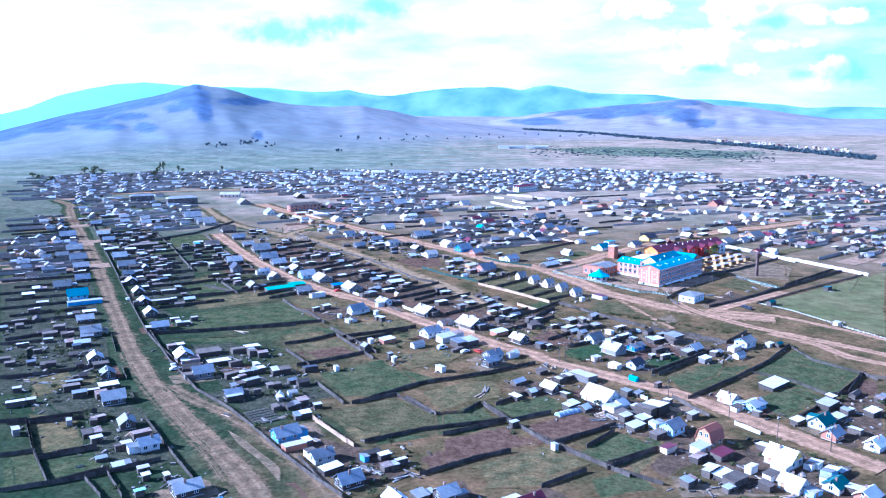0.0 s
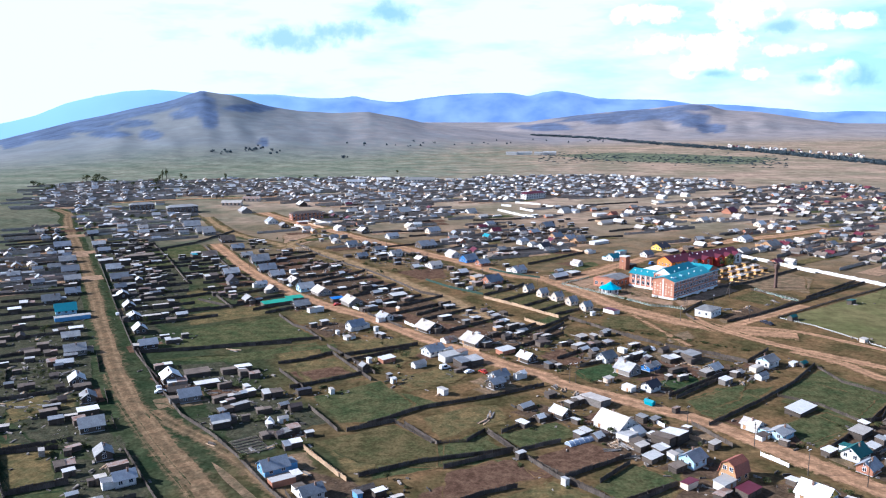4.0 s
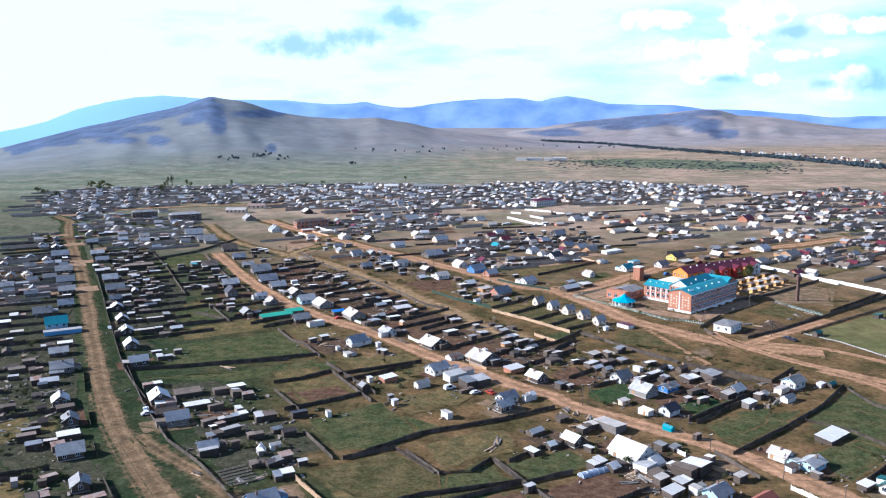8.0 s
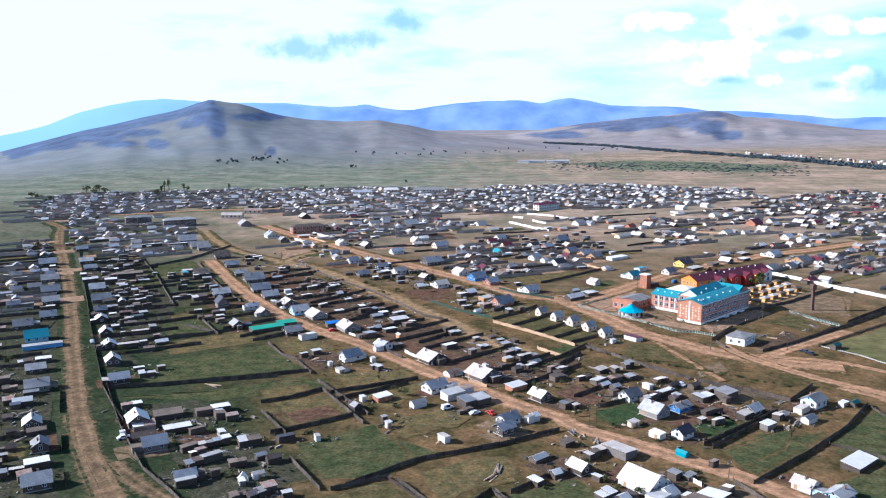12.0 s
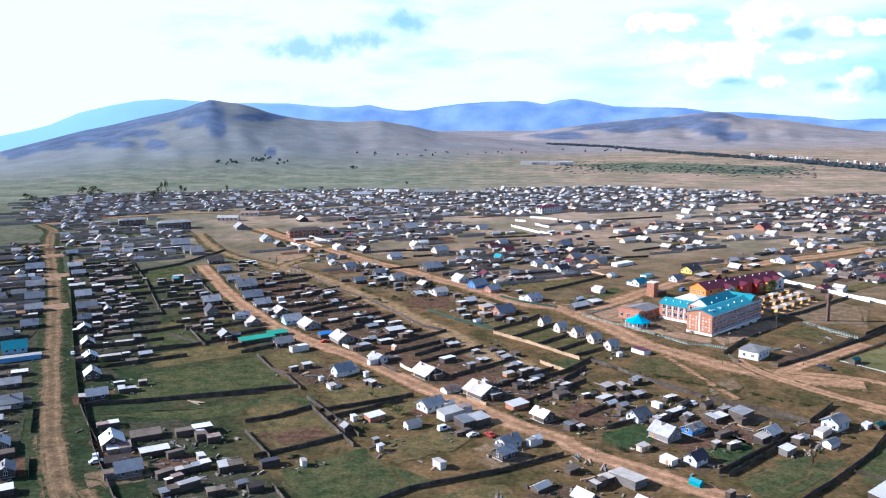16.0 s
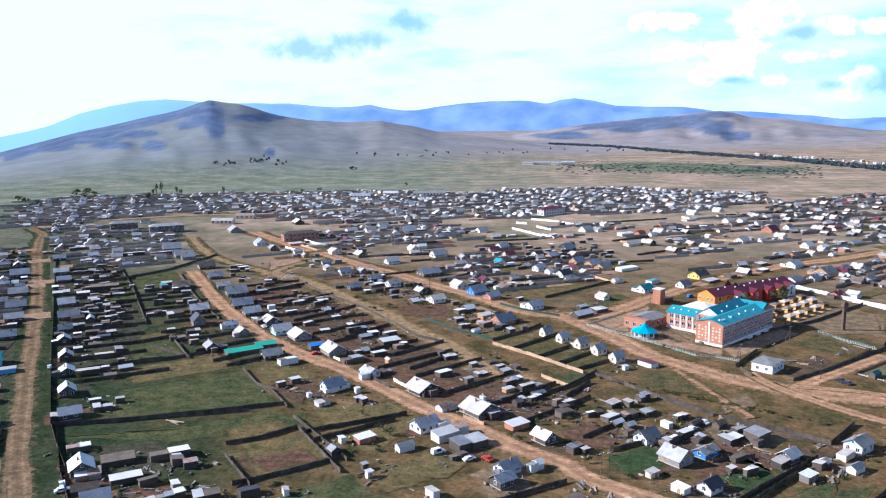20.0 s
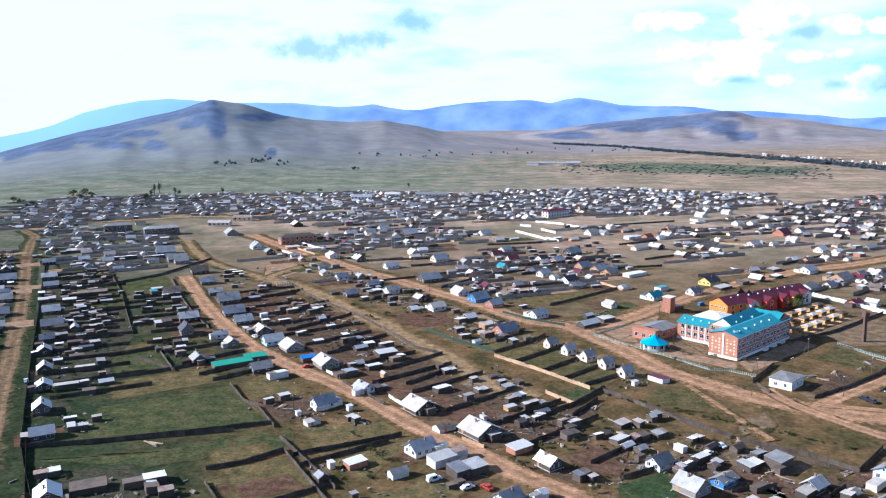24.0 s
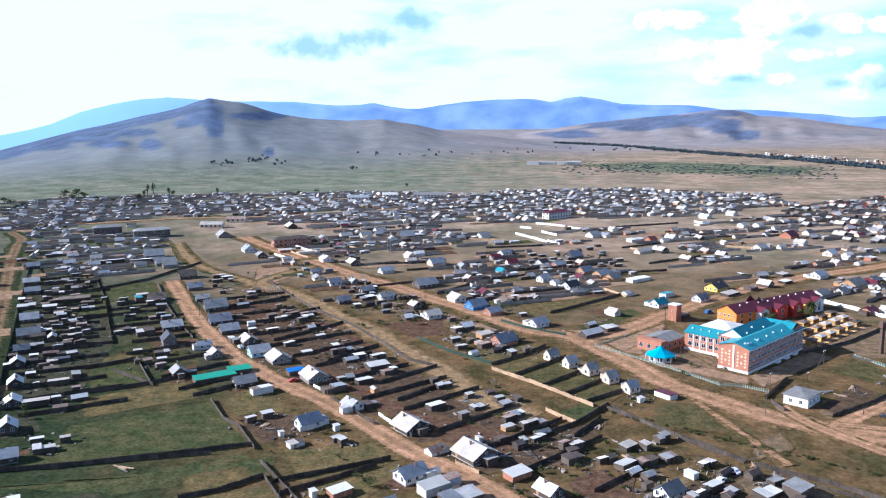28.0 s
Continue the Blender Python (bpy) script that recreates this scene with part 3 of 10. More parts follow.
# gullies that run down the hills: bearing, drift of the bearing over a kilometre, width, lower and upper reach, depth
GULLIES = [(-22.4, 1.6, 1.2, 1500, 2100, 2.2), (-18.8, -1.6, 0.8, 1330, 1950, 4.0), (-26.4, -1.9, 0.8, 1400, 2000, 3.2), (-28.6, 2.2, 0.9, 1350, 2000, 3.5), (-15.6, 0.9, 0.7, 1560, 1950, 3),
           (-20.6, 1.2, 0.6, 1380, 1750, 2.5), (-24.4, -0.8, 0.6, 1350, 1750, 2.5), (-31.2, 1.4, 0.9, 1380, 1900, 2.5), (-13.2, 1.0, 0.7, 1650, 2050, 2.5), (-33.6, 1.4, 0.9, 1380, 1900, 2),
           (10.2, -1.5, 0.7, 2450, 3100, 9), (12.9, -1.8, 0.7, 2420, 3050, 9), (6.3, 1.5, 0.7, 2450, 3050, 6), (15.4, -1.5, 0.6, 2420, 3000, 6), (17.6, -1.5, 0.6, 2420, 2950, 5), (3.4, 1.5, 0.6, 2450, 3000, 5)]
# woods on the hills: bearing and height in degrees over the plain's eye level, with their half extents
WOODS = [(-23.2, -0.1, 1.6, 0.85), (-22.5, -1.0, 0.85, 0.85), (-24.3, -0.75, 1.1, 0.45), (-27.3, -1.35, 1.5, 0.3), (-26.5, -2.1, 0.9, 0.45), (-28.9, -2.05, 1.6, 0.28), (-30.7, -1.6, 2.6, 0.35), (-33.4, -2.1, 2.6, 0.35),
         (-18.9, -2.75, 0.4, 0.35), (-19.4, -0.35, 2.2, 0.28),
         (1.6, -1.72, 2.4, 0.3), (5.4, -1.12, 3.6, 0.42), (8.4, -0.80, 3.0, 0.46), (10.5, -0.85, 1.6, 0.62), (11.7, -1.2, 1.1, 0.6), (12.9, -1.8, 1.1, 0.4), (11.6, -0.4, 1.2, 0.3)]


def ease(t):
    t = min(max(t, 0.0), 1.0)
    return t * t * (3 - 2 * t)


def ridge(table, az, r, foot, crest, back):
    sharp = lerp_table(table, az)
    broad = sum(lerp_table(table, az + d) for d in (-5.5, -3.7, -1.8, 0, 1.8, 3.7, 5.5)) / 7      # the lower slopes are broader than the crest line
    k = ease((r - crest + 520) / 420)
    top = EYE_Z + crest * math.tan(radians(broad + (sharp - broad) * k))
    if r <= crest:
        k = ease((r - foot) / (crest - foot))
        k = 0.40 * k + 0.60 * max(0.0, (r - foot) / (crest - foot)) ** 1.6
    else:
        k = 1 - ease((r - crest) / back)
    return max(top, 0.0) * k


def gully(az, r):
    return sum(d * math.exp(-((az - g - s_ * (r - r0) / 1000) / w) ** 2) * ease((r - r0) / 160) * ease((r1 - r) / 300) for g, s_, w, r0, r1, d in GULLIES)


def ground_z(x, y):
    dx, dy = x - CX, y - CY
    r, az = math.hypot(dx, dy), math.degrees(math.atan2(dx, dy))
    if r < 1150 or abs(az) > 75:
        return 0.0
    fade = ease((75 - abs(az)) / 25)
    bend = 0.9 * noise.noise((az * 0.12, r * 0.0016, 5.0))
    spur = noise.ridged_multi_fractal((az * 0.21 + bend, r * 0.0007, 3.1), 1.1, 2.1, 4, 1.0, 1.6) - 1.0
    roll = noise.fractal((x * 0.004, y * 0.004, 9.0), 1.0, 2.0, 4)
    f_foot = 1180 + 330 * ease((az + 32) / 30)
    a = ridge(FRONT, az, r, f_foot, 2230, 900)
    ka = ease((r - f_foot) / 420) * (0.12 + 0.88 * ease((2230 - r) / 700))
    a += min(a, 66) * (0.09 * spur + 0.12 * roll) * ka
    a -= gully(az + 0.6 * bend, r) * min(1.0, a / 26)
    b = ridge(RIGHT, az, r, 2350, 3150, 900)
    kb = ease((r - 2350) / 300) * ease((3150 - r) / 650)
    b += min(b, 60) * (0.22 * spur + 0.3 * roll) * kb
    b -= gully(az + 0.5 * bend, r) * min(1.0, b / 30)
    drop = 150 * ease((-19 - az) / 8) * ease((r - 2300) / 700)      # the land falls away behind the western hill
    return max(a, b, 0.0) * fade - drop * fade


def sheet(name, azimuths, radii, height, mats, pick=None):
    v, f, fm = [], [], []
    n = len(azimuths)
    for r in radii:
        for a in azimuths:
            x, y = CX + r * math.sin(radians(a)), CY + r * math.cos(radians(a))
            v.append((x, y, height(x, y, r, a)))
    for i in range(len(radii) - 1):
        for j in range(n - 1):
            f.append((i * n + j, i * n + j + 1, (i + 1) * n + j + 1, (i + 1) * n + j))
            if pick:
                fm.append(pick(*v[i * n + j], radii[i], azimuths[j]))
    return new(name, mesh_of(name, v, f, mats, fm or None, smooth=True))


def wood_cover(x, y, z, r, az):
    """Dark forest on the summits and in the gullies, with a ragged edge."""
    if abs(az) > 60 or r < 1300 or z < 9:
        return 0.0
    n = noise.fractal((x * 0.008, y * 0.008, 4.0), 0.9, 2.0, 5)
    el = math.degrees(math.atan2(z - EYE_Z, r))
    front = r < 2320
    best = max(1 - ((az - a) / ra) ** 2 - ((el - e) / re) ** 2 for a, e, ra, re in WOODS if (a < -3) == front)
    if front and az < -22.5:       # the wood that follows the western crest line
        best = max(best, 1 - ((lerp_table(FRONT, az) - 0.25 - el) / 0.42) ** 2)
    return 0.84 * ease((best + 0.5 * n + 0.05) / 0.6)


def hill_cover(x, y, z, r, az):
    """How far the haze-tinted hill grass has replaced the pasture, by height and by distance."""
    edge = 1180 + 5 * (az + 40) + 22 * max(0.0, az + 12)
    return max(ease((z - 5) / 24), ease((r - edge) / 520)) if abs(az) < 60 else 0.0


az_list = [-180, -150, -120, -95, -80, -70, -60, -52] + [-46 + 0.27 * i for i in range(342)] + [50, 60, 70, 80, 95, 120, 150, 180]
r_list = [0.5, 60, 140, 240, 360, 440] + [480 + 24 * i for i in range(28)] + [1150 + 26 * i for i in range(112)] + [4150, 4400, 4700, 4950]
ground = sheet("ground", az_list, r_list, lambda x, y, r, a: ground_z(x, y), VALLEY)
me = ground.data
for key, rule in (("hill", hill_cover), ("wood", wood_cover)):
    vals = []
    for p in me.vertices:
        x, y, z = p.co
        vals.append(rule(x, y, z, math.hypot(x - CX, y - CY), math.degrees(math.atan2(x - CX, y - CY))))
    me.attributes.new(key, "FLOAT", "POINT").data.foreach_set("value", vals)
tagged(ground, "dry green and tan steppe valley floor rising into bare brown hills", "ground", kind="structure")

# far mountains behind the hills: a glowing backdrop with blue haze in its colour
far_m = bpy.data.materials.new("far_mountains_haze_glow")
far_m.use_nodes = True
fn_, fl_ = far_m.node_tree.nodes, far_m.node_tree.links
fb = fn_["Principled BSDF"]
fno = fn_.new("ShaderNodeTexNoise")
fno.inputs["Scale"].default_value, fno.inputs["Detail"].default_value = 0.006, 8
fge = fn_.new("ShaderNodeNewGeometry")
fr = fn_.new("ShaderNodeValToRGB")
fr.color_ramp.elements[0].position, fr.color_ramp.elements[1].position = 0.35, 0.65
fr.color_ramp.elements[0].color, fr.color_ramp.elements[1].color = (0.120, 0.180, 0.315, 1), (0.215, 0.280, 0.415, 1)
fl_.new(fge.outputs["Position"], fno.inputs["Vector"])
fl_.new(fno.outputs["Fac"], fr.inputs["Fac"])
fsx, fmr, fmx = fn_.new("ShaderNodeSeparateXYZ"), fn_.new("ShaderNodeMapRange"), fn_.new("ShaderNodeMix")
fmx.data_type = "RGBA"      # the western range is painted paler, as if deeper in haze
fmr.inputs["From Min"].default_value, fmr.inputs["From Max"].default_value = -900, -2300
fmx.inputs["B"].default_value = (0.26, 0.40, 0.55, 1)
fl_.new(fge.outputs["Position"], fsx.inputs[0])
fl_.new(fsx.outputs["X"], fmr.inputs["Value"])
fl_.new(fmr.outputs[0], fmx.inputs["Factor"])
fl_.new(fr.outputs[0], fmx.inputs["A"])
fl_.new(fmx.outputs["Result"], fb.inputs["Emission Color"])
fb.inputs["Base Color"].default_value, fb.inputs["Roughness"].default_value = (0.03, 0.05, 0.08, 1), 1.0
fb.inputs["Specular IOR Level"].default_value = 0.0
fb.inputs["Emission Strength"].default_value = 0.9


def far_z(x, y, r, a):
    top = EYE_Z + 4650 * math.tan(radians(lerp_table(BACK, a)))
    k = ease((r - 4000) / 650) if r <= 4650 else 1.0
    wob = noise.fractal((x * 0.006, y * 0.006, 2.0), 1.0, 2.0, 4)
    return -160 + (top + 160) * k + wob * (34 * k * (1.08 - k) + 1.6)


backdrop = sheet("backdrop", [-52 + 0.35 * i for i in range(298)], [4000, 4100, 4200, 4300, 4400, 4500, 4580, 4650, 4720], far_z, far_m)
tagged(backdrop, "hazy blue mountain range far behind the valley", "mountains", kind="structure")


# ---- dirt roads: worn tracks with wheel ruts ----
def smooth_line(pts, step=3.0):
    P = [np.array(p, float) for p in pts]
    P = [2 * P[0] - P[1]] + P + [2 * P[-1] - P[-2]]
    out = []
    for i in range(1, len(P) - 2):
        n = max(2, int(np.linalg.norm(P[i + 1] - P[i]) / step))
        for j in range(n):
            t = j / n
            a, b, c, d = P[i - 1], P[i], P[i + 1], P[i + 2]
            out.append(0.5 * (2 * b + (c - a) * t + (2 * a - 5 * b + 4 * c - d) * t * t + (3 * b - a - 3 * c + d) * t ** 3))
    out.append(P[-2])
    return out


ROADWAY = []


def covered(me, cover, rut=None):
    """Stores how far the ground cover has closed, and the wheel ruts, on the mesh's points."""
    for key, values in (("cover", cover), ("rut", rut or [0.0] * len(cover))):
        me.attributes.new(key, "FLOAT", "POINT").data.foreach_set("value", values)
    return me


def track(pts, width, verge, label="dry tan dirt road with worn wheel ruts", z=0.2, material=None, name="road", ruts=True, full=1.25):
    """A worn way: dirt in the middle, wheel ruts, and a frayed border that passes into the grass."""
    L = smooth_line(pts)
    ROADWAY.extend((p[0], p[1], width * 0.6) for p in L[::2])
    a = width / verge
    half = [(0.5, 0.0, 0.0), (0.40 + 0.1 * a, 0.22, 0.0), (0.5 * a + 0.03, 0.5, 0.0), (0.42 * a, full * 0.85, 0.2), (0.30 * a, full, 1.0), (0.18 * a, full * 0.9, 0.1), (0.0, full * 0.8, -0.35)]
    prof = [(-s, c, r) for s, c, r in half] + [(s, c, r) for s, c, r in half[-2::-1]]
    v, f, cov, rt = [], [], [], []
    for i, p in enumerate(L):
        q = L[min(i + 1, len(L) - 1)] - L[max(i - 1, 0)]
        q = q / (np.linalg.norm(q) + 1e-9)
        nx, ny = -q[1], q[0]
        wob = noise.noise((p[0] * 0.05, p[1] * 0.05, z * 50)) * 0.22
        off = noise.noise((p[0] * 0.03, p[1] * 0.03, z * 90)) * 0.06
        for s, c, r in prof:
            e = s * (1 + wob) + off
            zz = 0.004 if c == 0.0 else 0.55 * z if c == 0.22 else z - 0.03 * r
            v.append((p[0] + nx * e * verge, p[1] + ny * e * verge, zz))
            cov.append(c)
            rt.append(r if ruts else 0.0)
    n = len(prof)
    for i in range(len(L) - 1):
        for k in range(n - 1):
            f.append((i * n + k, i * n + k + 1, (i + 1) * n + k + 1, (i + 1) * n + k))
    me = covered(mesh_of(name, v, f, material or DIRT, smooth=True), cov, rt)
    return tagged(new(name, me), label, "road" if name == "road" else name, kind="structure")


track([(-60, 182), (-75, 203), (-88, 219), (-99, 232), (-111, 246), (-123, 261), (-138, 280), (-153, 302), (-169, 327), (-190, 361), (-219, 408), (-254, 466), (-296, 533), (-316, 563), (-346, 610), (-380, 662), (-413, 717), (-430, 748), (-466, 785)], 6.0, 15.5, z=0.200, material=DIRT_WEST)
track([(-125, 271), (-110, 258), (-98, 249), (-84, 237), (-70, 223), (-56, 207), (-46, 192)], 4.6, 14, z=0.192, full=0.72, material=DIRT_WEST)
track([(-160, 307), (-151, 294), (-134, 270), (-119, 251), (-104, 233), (-91, 217), (-78, 200)], 3.0, 9, z=0.184, full=0.7, material=DIRT_WEST)
track([(106, 224), (96, 235), (87, 246), (74, 262), (67, 271), (53, 284), (16, 311), (9, 320), (-9, 334), (-18, 344), (-41, 364), (-52, 376), (-75, 399), (-93, 414), (-114, 434), (-140, 463), (-170, 505), (-198, 549), (-229, 599)], 7.2, 13, z=0.208)
track([(124, 385), (102, 390), (85, 399), (67, 413), (48, 435), (38, 455), (26, 476), (13, 497), (-1, 503), (-16, 515), (-33, 537), (-71, 576), (-87, 595), (-113, 619), (-134, 643), (-168, 682), (-207, 722), (-249, 774)], 9.5, 22, z=0.216)
track([(13, 497), (28, 500), (44, 517), (61, 541), (101, 590), (136, 625), (167, 651), (214, 682), (252, 713)], 9, 20, z=0.224)
track([(93, 393), (111, 411), (123, 422), (146, 443)], 5.5, 12, z=0.232)
track([(114, 361), (128, 347), (136, 329), (145, 322), (159, 312)], 4.5, 11, z=0.240)
track([(-428, 839), (-364, 880), (-302, 897), (-251, 918), (-155, 962)], 6, 10, z=0.248)
track([(55, 415), (63, 392), (69, 374), (73, 364)], 1.5, 6, z=0.256, full=0.62)
track([(83, 414), (89, 397), (108, 372), (128, 354), (150, 335), (171, 318)], 4.5, 11, z=0.264)
track([(97, 399), (125, 392), (146, 373), (160, 357), (178, 332)], 3.2, 8, z=0.272)
track([(-3, 394), (-15, 404), (-27, 420), (-41, 442), (-58, 464), (-79, 494), (-103, 523), (-132, 559), (-160, 586), (-177, 597)], 9, 22, "tan dry grass lane between the gardens", 0.15, LANE, "lane", False, 0.95)
track([(-177, 597), (-200, 617), (-226, 641), (-256, 681), (-291, 741)], 4.5, 14, "tan dry grass lane between the gardens", 0.150, LANE, "lane", False, 0.8)
track([(-170, 590), (-172, 605), (-166, 626), (-157, 648), (-148, 664)], 4.5, 13, "tan dry grass lane between the gardens", 0.156, LANE, "lane", False, 0.95)


# ---- plots of garden soil, grass and hay ----
def plot(pts, material, label, z=0.02, margin=2.6):
    """A patch of ground with an uneven border."""
    P = [np.array(p, float) for p in pts]
    mid = sum(P) / len(P)
    if material is ASH and mid[0] > -0.28 * mid[1]:      # bare brown earth in the drier yards
        material, label = EARTH, label.replace("dark", "brown")
    ring = []
    for i, a in enumerate(P):
        b = P[(i + 1) % len(P)]
        n = max(1, int(np.linalg.norm(b - a) / 2.2))
        for j in range(n):
            p = a + (b - a) * j / n
            ring.append((p[0] + noise.noise((p[0] * 0.3, p[1] * 0.3, 1)) * 1.1, p[1] + noise.noise((p[0] * 0.3, p[1] * 0.3, 8)) * 1.1))
    c = np.mean(P, axis=0)
    n = len(ring)
    v = [(x, y, z) for x, y in ring]
    for x, y in ring:
        d = math.hypot(c[0] - x, c[1] - y)
        k = min(0.45, margin / max(d, 0.1))
        v.append((x + (c[0] - x) * k, y + (c[1] - y) * k, z))
    v.append((c[0], c[1], z))
    f = [(i, (i + 1) % n, n + (i + 1) % n, n + i) for i in range(n)] + [(n + i, n + (i + 1) % n, 2 * n) for i in range(n)]
    me = covered(mesh_of("plot", v, f, material), [0.15] * n + [1.1] * n + [1.25])
    return tagged(new("plot", me), label, "garden plot", kind="structure")


plot([(-239, 463), (-223, 474), (-231, 486), (-251, 474)], ASH, "dark trodden yard round a village house", 0.066)
plot([(-226, 443), (-212, 450), (-218, 462), (-235, 454)], ASH, "dark trodden yard round a village house", 0.066)
plot([(-204, 427), (-211, 441), (-222, 434), (-213, 419)], ASH, "dark trodden yard round a village house", 0.066)
plot([(-188, 398), (-197, 413), (-209, 407), (-197, 389)], YARD, "trodden bare earth yard", 0.066)
plot([(-178, 384), (-189, 400), (-201, 392), (-190, 377)], ASH, "dark trodden yard round a village house", 0.072)
plot([(-163, 365), (-176, 381), (-188, 372), (-174, 355)], ASH, "dark trodden yard round a village house", 0.066)
plot([(-165, 332), (-151, 343), (-158, 352), (-175, 340)], SOIL, "freshly dug brown garden soil", 0.066)
plot([(-119, 295), (-132, 311), (-142, 304), (-129, 285)], SOIL, "freshly dug brown garden soil", 0.066)
plot([(-122, 271), (-107, 280), (-116, 293), (-132, 280)], YARD, "trodden bare earth yard", 0.072)
plot([(-265, 452), (-247, 464), (-255, 475), (-274, 463)], ASH, "dark trodden yard round a village house", 0.072)
plot([(-248, 421), (-234, 430), (-243, 444), (-256, 432)], YARD, "trodden bare earth yard", 0.072)
plot([(-185, 477), (-166, 488), (-173, 501), (-195, 490)], SOIL, "freshly dug brown garden soil", 0.066)
plot([(-166, 457), (-148, 467), (-160, 479), (-179, 467)], SOIL, "freshly dug brown garden soil", 0.072)
plot([(-131, 421), (-143, 440), (-153, 429), (-141, 412)], SOIL, "freshly dug brown garden soil", 0.066)
plot([(-152, 450), (-140, 456), (-145, 468), (-158, 459)], ASH, "dark trodden yard round a village house", 0.066)
plot([(-127, 444), (-142, 461), (-151, 453), (-141, 438)], ASH, "dark trodden yard round a village house", 0.078)
plot([(-114, 406), (-97, 419), (-106, 428), (-119, 417)], SOIL, "freshly dug brown garden soil", 0.066)
plot([(-80, 370), (-69, 382), (-78, 391), (-91, 376)], YARD, "trodden bare earth yard", 0.066)
plot([(-39, 334), (-25, 344), (-37, 356), (-48, 343)], SOIL, "freshly dug brown garden soil", 0.066)
plot([(-23, 313), (-13, 326), (-24, 332), (-33, 323)], ASH, "dark trodden yard round a village house", 0.066)
plot([(-12, 304), (2, 315), (-7, 326), (-20, 311)], YARD, "trodden bare earth yard", 0.072)
plot([(-11, 294), (0, 304), (-4, 316), (-18, 302)], YARD, "trodden bare earth yard", 0.078)
plot([(-162, 496), (-144, 507), (-152, 522), (-171, 509)], YARD, "trodden bare earth yard", 0.072)
plot([(-153, 471), (-138, 482), (-146, 499), (-161, 487)], SOIL, "freshly dug brown garden soil", 0.066)
plot([(-121, 466), (-134, 484), (-149, 476), (-136, 460)], ASH, "dark trodden yard round a village house", 0.084)
plot([(-121, 441), (-107, 453), (-116, 466), (-131, 453)], ASH, "dark trodden yard round a village house", 0.066)
plot([(-100, 446), (-112, 463), (-127, 450), (-110, 432)], ASH, "dark trodden yard round a village house", 0.072)
plot([(-73, 418), (-89, 439), (-101, 426), (-85, 412)], ASH, "dark trodden yard round a village house", 0.078)
plot([(-54, 391), (-70, 405), (-80, 398), (-64, 382)], SOIL, "freshly dug brown garden soil", 0.072)
plot([(-28, 374), (-42, 391), (-54, 379), (-42, 364)], ASH, "dark trodden yard round a village house", 0.066)
plot([(-6, 356), (-21, 370), (-32, 359), (-19, 345)], ASH, "dark trodden yard round a village house", 0.072)
plot([(16, 331), (3, 346), (-8, 335), (4, 321)], ASH, "dark trodden yard round a village house", 0.066)
plot([(35, 334), (47, 344), (41, 354), (26, 343)], YARD, "trodden bare earth yard", 0.066)
plot([(39, 315), (53, 329), (41, 336), (28, 322)], ASH, "dark trodden yard round a village house", 0.072)
plot([(53, 324), (67, 340), (57, 346), (40, 335)], YARD, "trodden bare earth yard", 0.078)
plot([(64, 332), (81, 346), (69, 356), (58, 343)], YARD, "trodden bare earth yard", 0.066)
plot([(77, 321), (91, 336), (83, 342), (67, 330)], ASH, "dark trodden yard round a village house", 0.072)
plot([(95, 328), (103, 341), (99, 353), (86, 338)], SOIL, "freshly dug brown garden soil", 0.066)
plot([(49, 299), (59, 308), (50, 316), (39, 308)], ASH, "dark trodden yard round a village house", 0.066)
plot([(3, 447), (12, 458), (8, 468), (-8, 456)], YARD, "trodden bare earth yard", 0.066)
plot([(13, 441), (24, 456), (16, 462), (4, 454)], YARD, "trodden bare earth yard", 0.072)
plot([(20, 434), (36, 446), (26, 454), (11, 442)], YARD, "trodden bare earth yard", 0.078)
plot([(21, 422), (36, 435), (25, 445), (14, 434)], ASH, "dark trodden yard round a village house", 0.066)
plot([(34, 416), (46, 429), (37, 434), (27, 425)], YARD, "trodden bare earth yard", 0.072)
plot([(-19, 466), (-4, 479), (-12, 494), (-31, 479)], ASH, "dark trodden yard round a village house", 0.072)
plot([(-2, 501), (12, 515), (0, 527), (-13, 514)], ASH, "dark trodden yard round a village house", 0.066)
plot([(-157, 292), (-168, 304), (-181, 298), (-166, 281)], SOIL, "freshly dug brown garden soil", 0.066)
plot([(-143, 280), (-155, 294), (-163, 283), (-154, 271)], SOIL, "freshly dug brown garden soil", 0.072)
plot([(-143, 242), (-129, 254), (-135, 264), (-154, 255)], ASH, "dark trodden yard round a village house", 0.066)
plot([(-115, 236), (-126, 251), (-136, 242), (-126, 231)], ASH, "dark trodden yard round a village house", 0.072)
plot([(-114, 206), (-101, 215), (-107, 227), (-119, 217)], ASH, "dark trodden yard round a village house", 0.066)
plot([(-90, 178), (-74, 195), (-85, 202), (-96, 192)], YARD, "trodden bare earth yard", 0.066)
plot([(-81, 171), (-66, 183), (-74, 189), (-85, 180)], ASH, "dark trodden yard round a village house", 0.072)
plot([(-230, 380), (-210, 396), (-222, 405), (-237, 395)], SOIL, "freshly dug brown garden soil", 0.066)
plot([(-206, 342), (-190, 354), (-198, 362), (-214, 352)], SOIL, "freshly dug brown garden soil", 0.066)
plot([(-193, 311), (-177, 325), (-180, 337), (-202, 326)], SOIL, "freshly dug brown garden soil", 0.066)
plot([(-250, 403), (-231, 415), (-238, 425), (-253, 414)], ASH, "dark trodden yard round a village house", 0.078)
plot([(-101, 254), (-86, 267), (-94, 276), (-111, 264)], ASH, "dark trodden yard round a village house", 0.066)
plot([(-71, 219), (-57, 233), (-64, 244), (-79, 234)], YARD, "trodden bare earth yard", 0.066)
